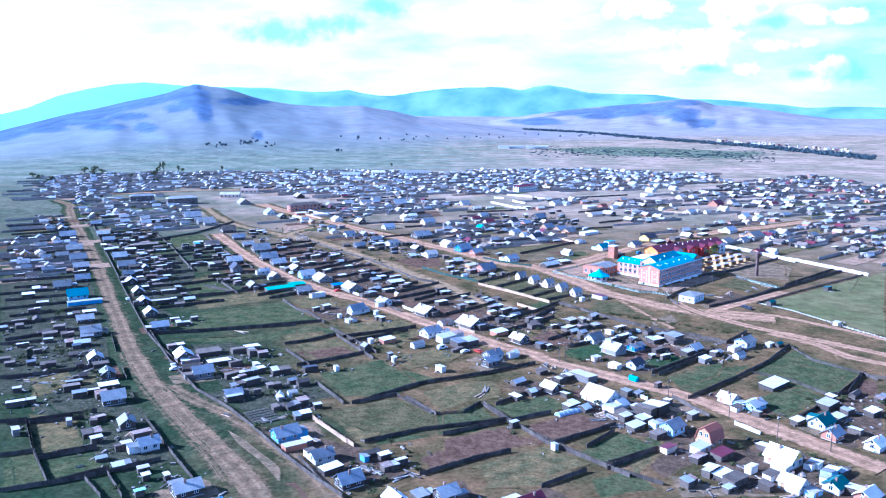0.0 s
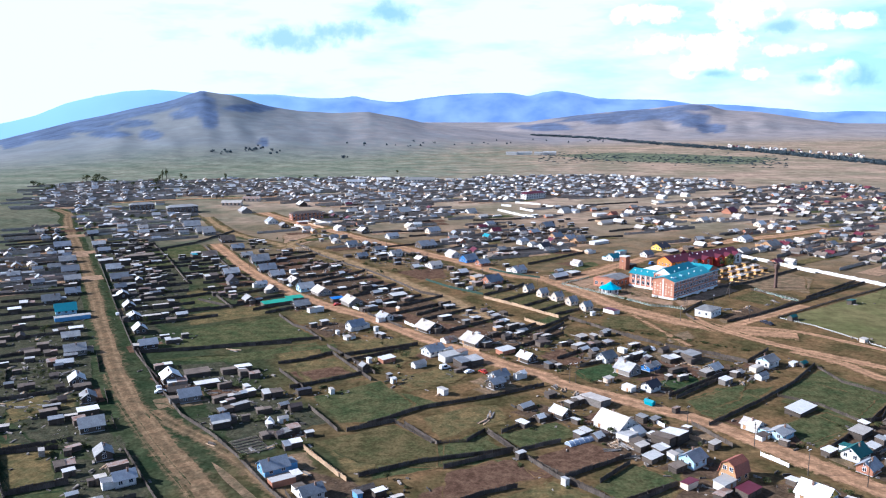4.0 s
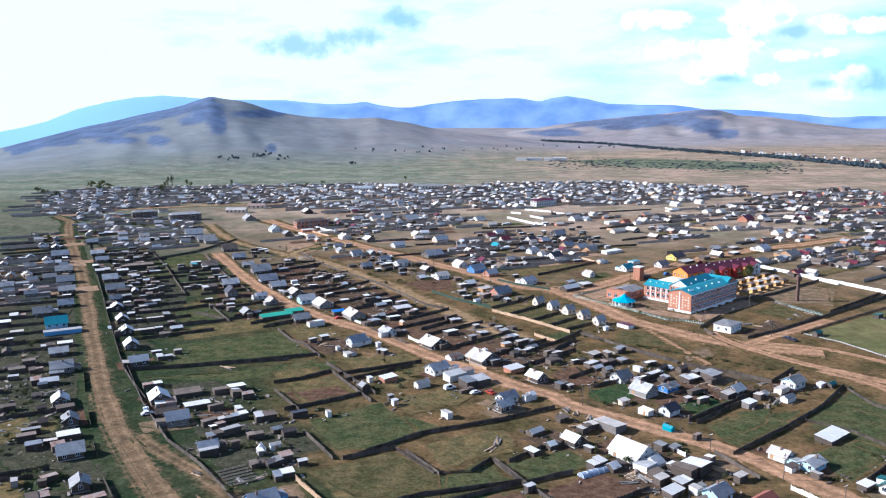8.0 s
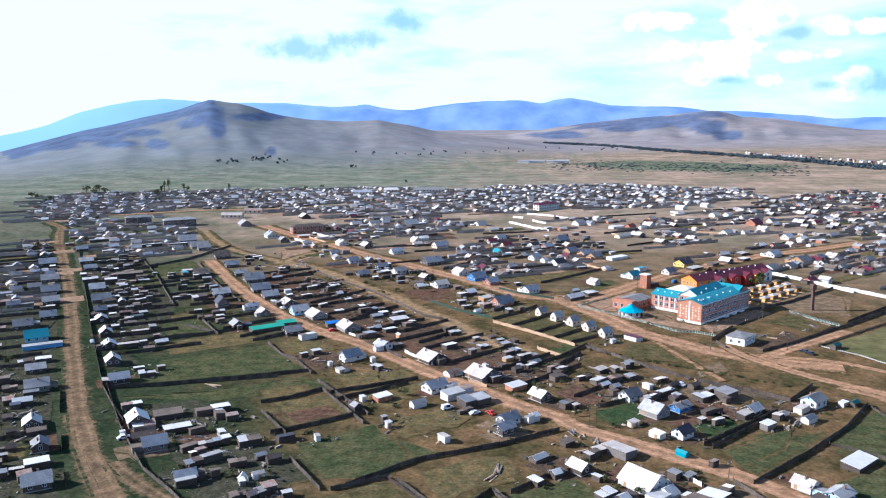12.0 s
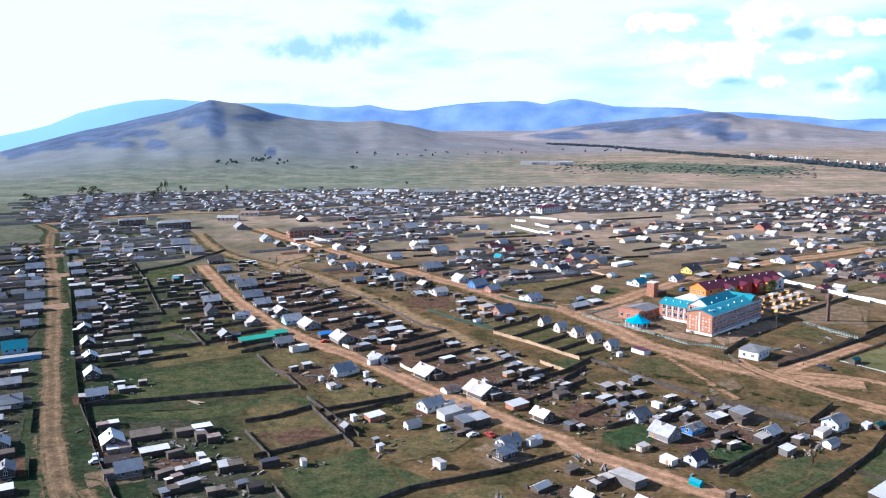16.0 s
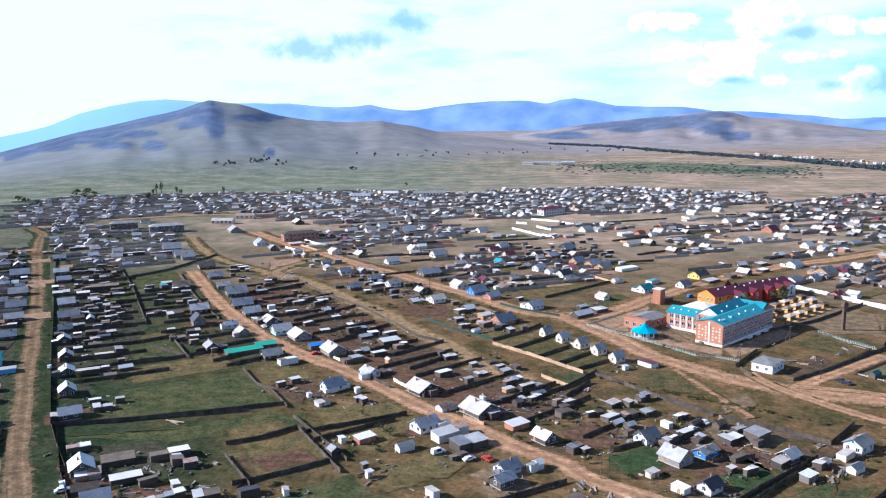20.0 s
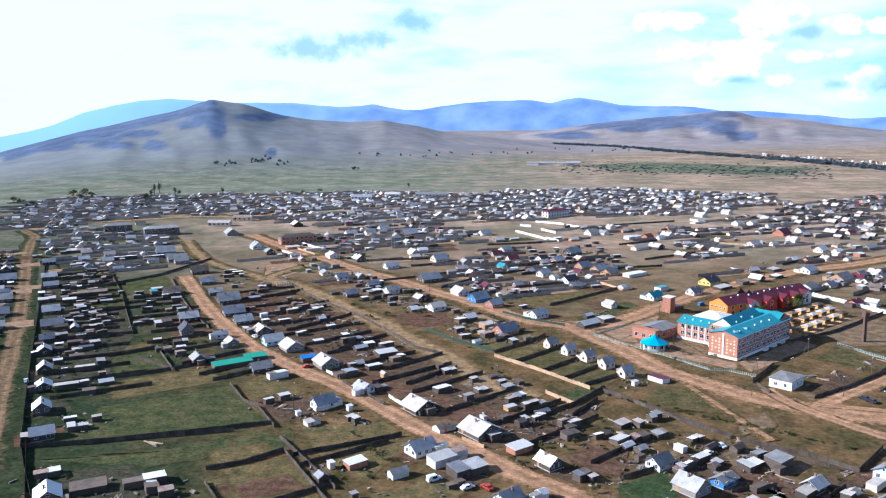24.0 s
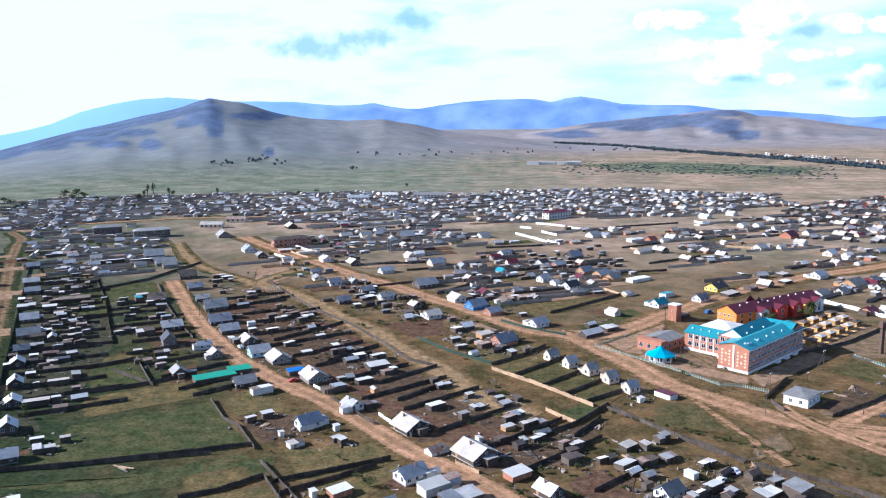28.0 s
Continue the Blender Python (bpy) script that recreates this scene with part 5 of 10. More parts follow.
def stack_mesh(name, rings, m):
    """Square rings (half width, height) joined upward into one closed piece."""
    v, f = [], []
    for hw, z in rings:
        v += [(-hw, -hw, z), (hw, -hw, z), (hw, hw, z), (-hw, hw, z)]
    for i in range(len(rings) - 1):
        for k in range(4):
            f.append((i * 4 + k, i * 4 + (k + 1) % 4, i * 4 + 4 + (k + 1) % 4, i * 4 + 4 + k))
    n = len(v)
    f += [(3, 2, 1, 0), (n - 4, n - 3, n - 2, n - 1)]
    return mesh_of(name, v, f, m)


CHIMNEY = stack_mesh("chimney", [(0.24, 0), (0.24, 1.05), (0.30, 1.06), (0.30, 1.2), (0.16, 1.2), (0.16, 1.0)], [mat("chimney_sooty_brick", (0.26, 0.17, 0.13), 0.3, 1.0, 0.95, fine=0.2)])


def gable_walls(L, W, h, rise, m, gable=None):
    a, b = L / 2, W / 2
    v = [(-a, -b, -0.1), (a, -b, -0.1), (a, b, -0.1), (-a, b, -0.1), (-a, -b, h), (a, -b, h), (a, b, h), (-a, b, h), (-a, 0, h + rise), (a, 0, h + rise)]
    f = [(0, 1, 5, 4), (2, 3, 7, 6), (1, 2, 6, 5), (3, 0, 4, 7), (5, 6, 9), (7, 4, 8)]
    return mesh_of("wall", v, f, [m, gable or m], [0, 0, 0, 0, 1, 1])


def gable_roof(L, W, h, rise, m, over=0.4, t=0.12):
    a = L / 2 + over
    s = rise / (W / 2)
    b = W / 2 + over
    e = h - over * s
    p = [(-b, e), (0, h + rise), (b, e), (b, e + t), (0, h + rise + t), (-b, e + t)]
    v = [(-a, y, z + 0.01) for y, z in p] + [(a, y, z + 0.01) for y, z in p]
    f = [(0, 1, 7, 6), (1, 2, 8, 7), (2, 3, 9, 8), (3, 4, 10, 9), (4, 5, 11, 10), (5, 0, 6, 11), (0, 5, 4, 1), (1, 4, 3, 2), (6, 7, 10, 11), (7, 8, 9, 10)]
    return mesh_of("roof", v, f, m)


def hip_roof(L, W, h, rise, m, over=0.45, t=0.15):
    a, b, k = L / 2 + over, W / 2 + over, max(L / 2 - W / 2, 0.05)
    v = [(-a, -b, h), (a, -b, h), (a, b, h), (-a, b, h), (-a, -b, h + t), (a, -b, h + t), (a, b, h + t), (-a, b, h + t), (-k, 0, h + rise), (k, 0, h + rise)]
    f = [(0, 3, 2, 1), (0, 1, 5, 4), (1, 2, 6, 5), (2, 3, 7, 6), (3, 0, 4, 7), (4, 5, 9, 8), (6, 7, 8, 9), (5, 6, 9), (7, 4, 8)]
    return mesh_of("roof", v, f, m)


def put_windows(r, L, W, z, mesh, sides, gap):
    """Windows in rows on the named walls of a box."""
    for s in sides:
        n = max(1, int((L if s in "fb" else W) / gap))
        for i in range(n):
            u = ((i + 0.5) / n - 0.5) * (L if s in "fb" else W)
            x, y, rz = {"f": (u, -W / 2, 180), "b": (u, W / 2, 0), "l": (-L / 2, u, 90), "r": (L / 2, u, -90)}[s]
            child("window", mesh, r, x, y, z, rz)


class Joined:
    """Gathers the pieces of far-off repeats into one mesh."""

    def __init__(self):
        self.v, self.f, self.fm, self.mats = [], [], [], []

    def add(self, mesh, m):
        b = len(self.v)
        self.v += [tuple(m @ p.co) for p in mesh.vertices]
        for poly in mesh.polygons:
            ma = mesh.materials[poly.material_index]
            if ma not in self.mats:
                self.mats.append(ma)
            self.f.append(tuple(i + b for i in poly.vertices))
            self.fm.append(self.mats.index(ma))

    def make(self, name, label, category):
        return tagged(new(name, mesh_of(name, self.v, self.f, self.mats, self.fm)), label, category, kind="stuff")


FAR_HOUSES, FAR_SHEDS = Joined(), Joined()
HOUSE_REACH, SHED_REACH = 590, 385


def west_look(x, y, roof, wall):
    """Swaps western roofs and walls for duller ones, putting the lens vignette into their colours."""
    if x < -0.30 * y:
        k = random.Random(int(x * 31 + y * 17)).random()
        roof = {"white": "white" if k < 0.5 else "grey" if k < 0.88 else "plank", "grey": "grey" if k < 0.6 else "blue" if k < 0.9 else "plank"}.get(roof, roof)
        wall = {"white": "board" if k < 0.7 else "white"}.get(wall, wall)
    return roof, wall


def house(x, y, rot, L, W, roof, wall, h=2.25, group="village houses", pitch=None, over=0.5, gable=None):
    roof, wall = west_look(x, y, roof, wall)
    far = math.hypot(x, y - 80)
    if far > HOUSE_REACH:
        PLACED.append((x, y, (L + W) / 4))
        rise, h, m = W * rng.uniform(0.27, 0.38), h + rng.uniform(-0.2, 0.2), pose(x, y, 0, 0, 0, rot)
        FAR_HOUSES.add(gable_walls(L, W, h, rise, WALL[wall]), m)
        FAR_HOUSES.add(gable_roof(L, W, h, rise, ROOF[roof]), m)
        FAR_HOUSES.add(CHIMNEY, m @ pose(rng.uniform(-0.25, 0.25) * L, W * 0.12, h + rise * 0.7))
        if far < 700:
            for i in range(int(L / 2.6)):
                FAR_HOUSES.add(WIN, m @ pose(-L / 2 + 1.3 + i * 2.6, -W / 2, 0.95, 0, 0, 180))
            for i in range(int(W / 2.6)):
                FAR_HOUSES.add(WIN, m @ pose(-L / 2, -W / 2 + 1.3 + i * 2.6, 0.95, 0, 0, 90))
        return None
    r = root("house", x, y, rot, f"{WALLWORD[wall]} village house with a {ROOFWORD[roof]} gable roof", "house", group)
    PLACED.append((x, y, (L + W) / 4))
    rise = W * (pitch or rng.uniform(0.28, 0.38))
    h = h + rng.uniform(-0.15, 0.3)
    child("wall", gable_walls(L, W, h, rise, WALL[wall], WALL[gable or wall]), r)
    child("roof", gable_roof(L, W, h, rise, ROOF[roof], over), r, label=f"{ROOFWORD[roof]} gable roof")
    child("chimney", CHIMNEY, r, rng.uniform(-0.25, 0.25) * L, rng.choice((-1, 1)) * W * 0.12, h + rise * 0.7)
    if rng.random() < 0.6:
        la, wa, ha = L * rng.uniform(0.35, 0.6), rng.uniform(2.0, 3.4), rng.uniform(1.9, 2.3)
        body_, cover_ = lean_to(la, wa, ha, 0.25, rng.choice((roof, roof, "grey", "plank", "cream")), wall if wall != "brick" else "log", False)
        u = rng.choice((-1, 1)) * (L - la) / 2
        v_ = W / 2 + wa / 2 + 0.03
        side_a = rng.choice(((u, v_, 180), (rng.choice((-1, 1)) * (L / 2 + wa / 2 + 0.03), 0, 90)))
        child("annex", body_, r, side_a[0], side_a[1], 0, side_a[2], label="lean-to annex")
        child("annex_roof", cover_, r, side_a[0], side_a[1], 0, side_a[2])
    if far < 330:
        child("plinth", boxes("plinth", [(-L / 2 - 0.06, -W / 2 - 0.06, -0.1, L / 2 + 0.06, W / 2 + 0.06, 0.35)], PLINTH), r)
        put_windows(r, L, W, 0.95, WIN, "flr", 2.5)
        child("window", WIN_SMALL, r, -L / 2, 0, h + rise * 0.22, 90)
        child("window", WIN_SMALL, r, L / 2, 0, h + rise * 0.22, -90)
        child("door", DOOR, r, L * 0.28, W / 2, 0.0, 0)
    else:
        put_windows(r, L, W, 0.95, WIN, "fl", 2.6)
    return r


def mono_data(L, W, h, d):
    a, b = L / 2, W / 2
    v = [(-a, -b, -0.1), (a, -b, -0.1), (a, b, -0.1), (-a, b, -0.1), (-a, -b, h), (a, -b, h), (a, b, h + d), (-a, b, h + d)]
    f = [(0, 1, 5, 4), (1, 2, 6, 5), (2, 3, 7, 6), (3, 0, 4, 7), (4, 5, 6, 7)]
    return v, f


SHED_ROOFS = {"white": ("white", "white", "white", "cream"), "grey": ("grey", "grey", "white", "cream", "log", "plank", "rust", "white"), "blue": ("blue", "grey", "blue", "plank"), "log": ("log", "plank", "plank", "rust")}


def lean_to(L, W, h, d, roof, wall, pitched):
    """Body and roof of one low wooden shed."""
    if pitched:
        return gable_walls(L, W, h - 0.2, W * 0.3, WALL[wall]), gable_roof(L, W, h - 0.2, W * 0.3, ROOF[roof], 0.2, 0.07)
    o, t = rng.uniform(0.04, 0.3), 0.06
    a, b, s = L / 2 + o, W / 2 + o, d / W
    tw = [rng.uniform(-0.07, 0.07) for _ in range(4)]
    rv = [(-a + tw[0], -b + tw[1], h - o * s), (a + tw[2], -b + tw[3], h - o * s), (a + tw[1], b + tw[0], h + d + o * s), (-a + tw[3], b + tw[2], h + d + o * s)]
    rv = [(p, q, z + 0.01) for p, q, z in rv] + [(p, q, z + t + 0.01) for p, q, z in rv]
    cover_ = mesh_of("roof", rv, [(0, 3, 2, 1), (4, 5, 6, 7), (0, 1, 5, 4), (1, 2, 6, 5), (2, 3, 7, 6), (3, 0, 4, 7)], ROOF[roof])
    return mesh_of("wall", *mono_data(L, W, h, d), WALL[wall]), cover_


def shed(x, y, rot, L, W, roof, wall, h=None, group="village sheds"):
    small = L < 3.0
    roof, wall = west_look(x, y, roof, wall)
    PLACED.append((x, y, (L + W) / 4.5))
    hh = h or (rng.uniform(1.6, 2.1) if small else rng.uniform(1.4, 2.2))
    nm = "outhouse" if small else "shed"
    rot += rng.choice((0, 0, 180)) + rng.uniform(-3, 3)
    plain = roof in SHED_ROOFS
    bays = [(0.0, L, W, 0.0, 0.0, rng.choice(SHED_ROOFS[roof]) if plain else roof)]
    roof = bays[0][5]
    if plain and L > 4.6 and rng.random() < 0.6:      # two bays built at different times
        k = rng.uniform(0.35, 0.65)
        bays = [(-L / 2 + L * k / 2, L * k - 0.1, W, 0.0, 0.0, roof),
                (L / 2 - L * (1 - k) / 2, L * (1 - k) - 0.1, W * rng.uniform(0.6, 1.05), rng.uniform(-0.6, 0.6), rng.uniform(-0.5, 0.3), rng.choice(("grey", "plank", "log", "white", "rust", roof)))]
    far = math.hypot(x, y - 80)
    pitched = not small and rng.random() < 0.22
    r = None if far > SHED_REACH else root(nm, x, y, rot, f"small {WALLWORD[wall]} {nm} with a {ROOFWORD[roof]} roof", nm, group)
    for u, l_, w_, off, dz, rf in bays:
        body_, cover_ = lean_to(l_, w_, hh + dz, w_ * rng.uniform(0.05, 0.13), rf, wall, pitched and dz == 0.0)
        if r is None:
            m = pose(x, y, 0, 0, 0, rot) @ pose(u, off, 0)
            FAR_SHEDS.add(body_, m)
            FAR_SHEDS.add(cover_, m)
        else:
            child("wall", body_, r, u, off)
            child("roof", cover_, r, u, off, label=f"{ROOFWORD[rf]} roof")
    if r is not None and far < 300:
        u, l_, w_, off = bays[0][:4]
        child("door", DOOR_DARK if wall == "log" else DOOR, r, u + l_ * 0.1, off - w_ / 2, 0, 180, scale=(0.9, 1, 0.75))
    return r


def block(x, y, rot, L, W, roof, wall, h=6.0):
    r = root("apartment_block", x, y, rot, f"two-storey {WALLWORD[wall]} block, {ROOFWORD[roof]} hipped roof", "building")
    for k in (-0.35, 0, 0.35):
        PLACED.append((x + math.cos(radians(rot)) * L * k, y + math.sin(radians(rot)) * L * k, L / 5 + 4))
    child("wall", boxes("wall", [(-L / 2, -W / 2, -0.1, L / 2, W / 2, h)], WALL[wall]), r)
    child("roof", hip_roof(L, W, h, 2.0, ROOF[roof]), r)
    for z in (1.0, 3.9):
        put_windows(r, L, W, z, WIN_TALL, "fl", 3.4)
    return r


# ---- fences: panels of boards between posts ----
def panel_mesh(h, n, mats, seed, gap=0.0, rails=True):
    """Three metres of boards with uneven tops, as one piece; gap: openings between pickets, down to the rail."""
    q = random.Random(seed)
    w = 3.0 / n
    prof = [(0.0, 0.05)]
    marks = []
    for i in range(n):
        hh = h * q.uniform(0.86, 1.06)
        x0, x1 = i * w, (i + 1) * w
        if gap:
            low = h * 0.30
            prof += [(x0 + 0.001, low), (x0 + w * gap * 0.5, low + 0.001), (x0 + w * gap * 0.5 + 0.001, hh), (x1 - w * gap * 0.5 - 0.001, hh), (x1 - w * gap * 0.5, low + 0.001), (x1 - 0.001, low)]
        else:
            prof += [(x0 + 0.001, hh), (x1 - 0.001, hh * q.uniform(0.97, 1.0))]
        marks += [i % len(mats)] * (6 if gap else 2)
    v, f, fm = [], [], []
    pts = prof[1:]
    for x, z in pts:
        v += [(x, -0.02, 0.04), (x, -0.02, z), (x, 0.02, z), (x, 0.02, 0.04)]
    for i in range(len(pts) - 1):
        for k in range(4):
            f.append((i * 4 + k, i * 4 + (k + 1) % 4, i * 4 + 4 + (k + 1) % 4, i * 4 + 4 + k))
            fm.append(marks[i])
    return mesh_of("panel", v, f, mats, fm)


POST = {}
PANEL = {
    "wood": [panel_mesh(1.5, 12, [WOODGREY], s) for s in range(4)],
    "new": [panel_mesh(1.6, 12, [WOODNEW], s + 10) for s in range(3)],
    "white": [panel_mesh(1.4, 10, [PAINTWHITE], s + 20) for s in range(2)],
    "green": [panel_mesh(1.5, 10, [PAINTGREEN], s + 30) for s in range(2)],
    "picket": [panel_mesh(1.15, 9, [WOODGREY], s + 40, gap=0.34) for s in range(3)],
    "rail": [panel_mesh(0.6, 3, [DULLWHITE], s + 70, gap=0.5) for s in range(2)],
    "concrete": [panel_mesh(2.2, 1, [CONCRETE], s + 60) for s in range(2)],
    "school": [panel_mesh(1.3, 8, [SCHOOLGREEN, DULLWHITE], s + 50, gap=0.6) for s in range(2)],
}
for kind_, m_, hp in (("wood", WOODGREY, 1.8), ("new", WOODNEW, 1.7), ("white", PAINTWHITE, 1.5), ("green", PAINTGREEN, 1.6), ("picket", WOODGREY, 1.35), ("school", SCHOOLGREEN, 1.5), ("concrete", CONCRETE, 2.3), ("rail", PAINTWHITE, 0.9)):
    POST[kind_] = boxes("post", [(-0.07, -0.07, -0.1, 0.07, 0.07, hp)], m_)
FENCEWORD = {"wood": "weathered grey board fence round a village plot", "new": "fence of fresh orange-brown boards", "white": "white-painted board fence along the street",
             "green": "green-painted board fence round a yard", "picket": "sparse old picket fence at the edge of the pasture", "rail": "low white fence round the sports field", "concrete": "pale concrete wall along the street", "school": "white and green picket fence round the school yard"}
FAR_PANELS = Joined()


def fence(pts, kind="wood", step=3.0, joined=False):
    """A run of panels and posts along a line; joined: one mesh for a run far off."""
    P = [Vector((*p, 0)) for p in pts]
    q = random.Random(int(P[0].x * 7 + P[0].y))
    r = None if joined else root("fence", P[0].x, P[0].y, 0, FENCEWORD[kind], "fence", "village fences")
    for a, b in zip(P, P[1:]):
        d = b - a
        n = max(1, round(d.length / step))
        ang = math.degrees(math.atan2(d.y, d.x))
        for i in range(n):
            p = a + d * (i / n)
            size = (d.length / n / 3.0, 1, q.uniform(0.9, 1.06))
            if joined:
                FAR_PANELS.add(q.choice(PANEL[kind]), pose(p.x, p.y, 0, 0, 0, ang) @ Matrix.Diagonal((*size, 1)))
                continue
            child("panel", q.choice(PANEL[kind]), r, p.x - P[0].x, p.y - P[0].y, 0, ang, scale=size)
            child("post", POST[kind], r, p.x - P[0].x, p.y - P[0].y, 0, ang)
    return r

# right side of left road
house(-342.1, 630.6, 34, 7.9, 6.5, "grey", "log")
house(-310.8, 581.8, 34, 8.7, 7.1, "grey", "log")
house(-293.8, 557.2, 34, 7.6, 6.2, "grey", "log")
shed(-287.2, 540.3, 34, 6.7, 3.9, "white", "log")
shed(-274.4, 522.6, 34, 9.0, 5.3, "white", "log")
house(-256.4, 498.3, 34, 8.1, 6.7, "grey", "log")
house(-239.0, 471.7, 34, 9.6, 7.9, "grey", "log")
house(-225.8, 447.0, 34, 5.8, 4.8, "grey", "log")
house(-215.3, 428.8, 124, 6.1, 5.0, "white", "log")
house(-200.1, 405.2, 124, 6.3, 5.1, "white", "log")
house(-187.9, 385.9, 124, 6.4, 5.3, "white", "log")
house(-174.4, 363.8, 124, 6.8, 5.5, "white", "log")
house(-159.9, 341.6, 34, 6.9, 5.6, "grey", "log")
shed(-152.4, 349.7, 34, 6.2, 3.6, "grey", "log")
shed(-159.3, 356.6, 34, 4.0, 2.3, "white", "log")
shed(-150.2, 357.5, 34, 3.1, 1.8, "white", "log")
shed(-180.1, 387.8, 34, 8.9, 5.2, "white", "log")
shed(-174.6, 391.3, 34, 3.1, 1.8, "white", "log")
shed(-167.9, 383.1, 34, 4.3, 2.5, "white", "log")
shed(-185.5, 410.1, 34, 7.5, 4.4, "white", "log")
shed(-191.6, 405.4, 34, 2.3, 1.5, "white", "log")
shed(-184.0, 419.7, 124, 5.2, 3.1, "grey", "log")
shed(-167.4, 394.2, 34, 5.3, 3.1, "white", "log")
shed(-174.0, 403.0, 34, 2.7, 1.6, "grey", "log")
shed(-215.1, 439.4, 34, 3.1, 1.8, "grey", "log")
shed(-203.1, 433.7, 34, 4.0, 2.4, "white", "log")
shed(-205.7, 444.3, 34, 3.1, 1.8, "white", "log")
shed(-234.9, 479.8, 34, 3.4, 2.0, "white", "log")
shed(-225.4, 468.7, 124, 6.2, 3.7, "white", "log")
shed(-233.0, 497.8, 34, 3.5, 2.1, "white", "log")
shed(-240.9, 494.5, 34, 4.1, 2.4, "grey", "log")
shed(-260.7, 522.2, 34, 7.0, 4.1, "white", "log")
shed(-258.1, 541.1, 34, 16.0, 5.5, "white", "log")
shed(-244.8, 519.2, 34, 3.7, 2.2, "grey", "log")
shed(-243.3, 545.6, 34, 2.6, 1.5, "white", "log")
shed(-237.8, 498.7, 34, 3.0, 1.7, "white", "log")
shed(-297.3, 608.0, 34, 6.0, 3.5, "grey", "log")
shed(-317.2, 628.3, 34, 5.4, 3.2, "white", "log")
shed(-298.3, 653.3, 34, 16.0, 5.5, "white", "log")
shed(-278.3, 657.3, 34, 14.7, 5.5, "white", "log")
house(-258.0, 651.3, 34, 13.0, 10.0, "grey", "white")
shed(-141.6, 315.8, 34, 6.9, 4.1, "grey", "log")
house(-132.1, 301.3, 124, 7.8, 6.4, "white", "log")
shed(-128.2, 298.0, 34, 7.0, 4.1, "white", "white")
shed(-124.2, 289.7, 34, 7.1, 4.2, "white", "log")
house(-116.9, 282.3, 34, 7.0, 5.7, "blue", "white")
shed(-124.7, 308.6, 34, 9.1, 5.4, "white", "log")
shed(-116.3, 297.3, 34, 8.3, 4.9, "white", "log")
shed(-110.8, 313.7, 34, 11.4, 5.5, "white", "log")
shed(-107.1, 310.4, 124, 6.1, 3.6, "grey", "log")
shed(-101.5, 307.7, 34, 4.0, 2.4, "grey", "log")
shed(-99.7, 293.6, 124, 3.5, 2.1, "white", "white")
shed(-88.6, 288.6, 34, 7.1, 4.1, "white", "log")
# left of left road
shed(-318.1, 549.4, 34, 9.0, 5.3, "white", "log")
house(-333.4, 572.3, 34, 10.9, 8.9, "grey", "log")
house(-299.7, 520.6, 34, 9.7, 8.0, "grey", "log")
house(-280.0, 489.5, 34, 9.6, 7.9, "grey", "log")
house(-264.4, 464.7, 34, 8.4, 6.9, "grey", "log")
shed(-258.7, 452.2, 34, 7.1, 4.2, "white", "log")
house(-246.1, 432.9, 34, 7.2, 5.9, "blue", "log")
house(-355.1, 602.8, 124, 6.5, 5.3, "white", "log")
# middle, west of mid road
house(-212.8, 546.9, 34, 9.1, 7.5, "grey", "log")
shed(-211.6, 538.7, 34, 5.6, 3.3, "white", "log")
shed(-194.1, 513.5, 34, 4.6, 2.7, "grey", "log")
shed(-224.5, 548.8, 124, 6.6, 3.9, "teal", "log")
shed(-231.5, 545.0, 34, 4.5, 2.6, "grey", "log")
house(-177.4, 490.7, 34, 9.0, 7.3, "grey", "log")
house(-167.5, 466.4, 124, 8.0, 5.6, "dark", "white", 3.0, pitch=0.5)
shed(-185.8, 480.5, 34, 8.1, 4.8, "white", "log")
shed(-198.7, 480.5, 34, 4.9, 2.9, "grey", "log")
shed(-174.4, 451.3, 34, 3.5, 2.1, "white", "log")
shed(-167.1, 437.0, 34, 2.4, 1.5, "grey", "log")
house(-143.4, 424.4, 128, 6.2, 5.1, "grey", "log")
shed(-138.3, 425.8, 38, 3.1, 1.8, "grey", "log")
house(-148.7, 461.5, 38, 5.5, 4.6, "grey", "white")
house(-138.6, 449.7, 128, 6.0, 4.9, "cream", "white")
shed(-127.2, 421.5, 38, 16.0, 5.5, "green", "log")
shed(-120.7, 431.0, 38, 8.9, 5.2, "green", "log")
house(-113.0, 415.9, 38, 7.6, 6.2, "grey", "log")
shed(-103.8, 408.8, 38, 7.9, 4.6, "white", "white")
shed(-97.3, 380.3, 44, 3.4, 2.0, "white", "log")
shed(-93.1, 384.8, 44, 3.8, 2.2, "white", "log")
house(-76.7, 378.5, 44, 7.4, 6.0, "blue", "white")
shed(-76.9, 375.8, 44, 4.7, 2.8, "white", "white")
shed(-76.1, 362.4, 44, 5.2, 3.1, "white", "white")
shed(-83.1, 369.5, 134, 1.8, 1.5, "white", "white")
shed(-63.1, 366.0, 134, 4.8, 2.8, "white", "log")
shed(-66.6, 376.1, 44, 1.8, 1.5, "white", "white")
shed(-62.1, 321.7, 134, 5.6, 3.3, "grey", "log")
shed(-54.2, 331.8, 44, 6.2, 3.6, "white", "brick")
shed(-61.1, 329.8, 134, 2.1, 1.5, "white", "white")
shed(-40.4, 326.5, 44, 5.4, 3.2, "grey", "white")
house(-36.5, 343.4, 44, 7.8, 6.4, "blue", "white")
shed(-30.9, 345.2, 44, 4.9, 2.9, "white", "white")
shed(-27.2, 338.0, 44, 13.0, 4.6, "white", "white", 2.5)
shed(-21.0, 331.0, 44, 11.0, 5.6, "blue", "log", 2.5)
shed(-49.8, 311.4, 44, 1.9, 1.5, "grey", "log")
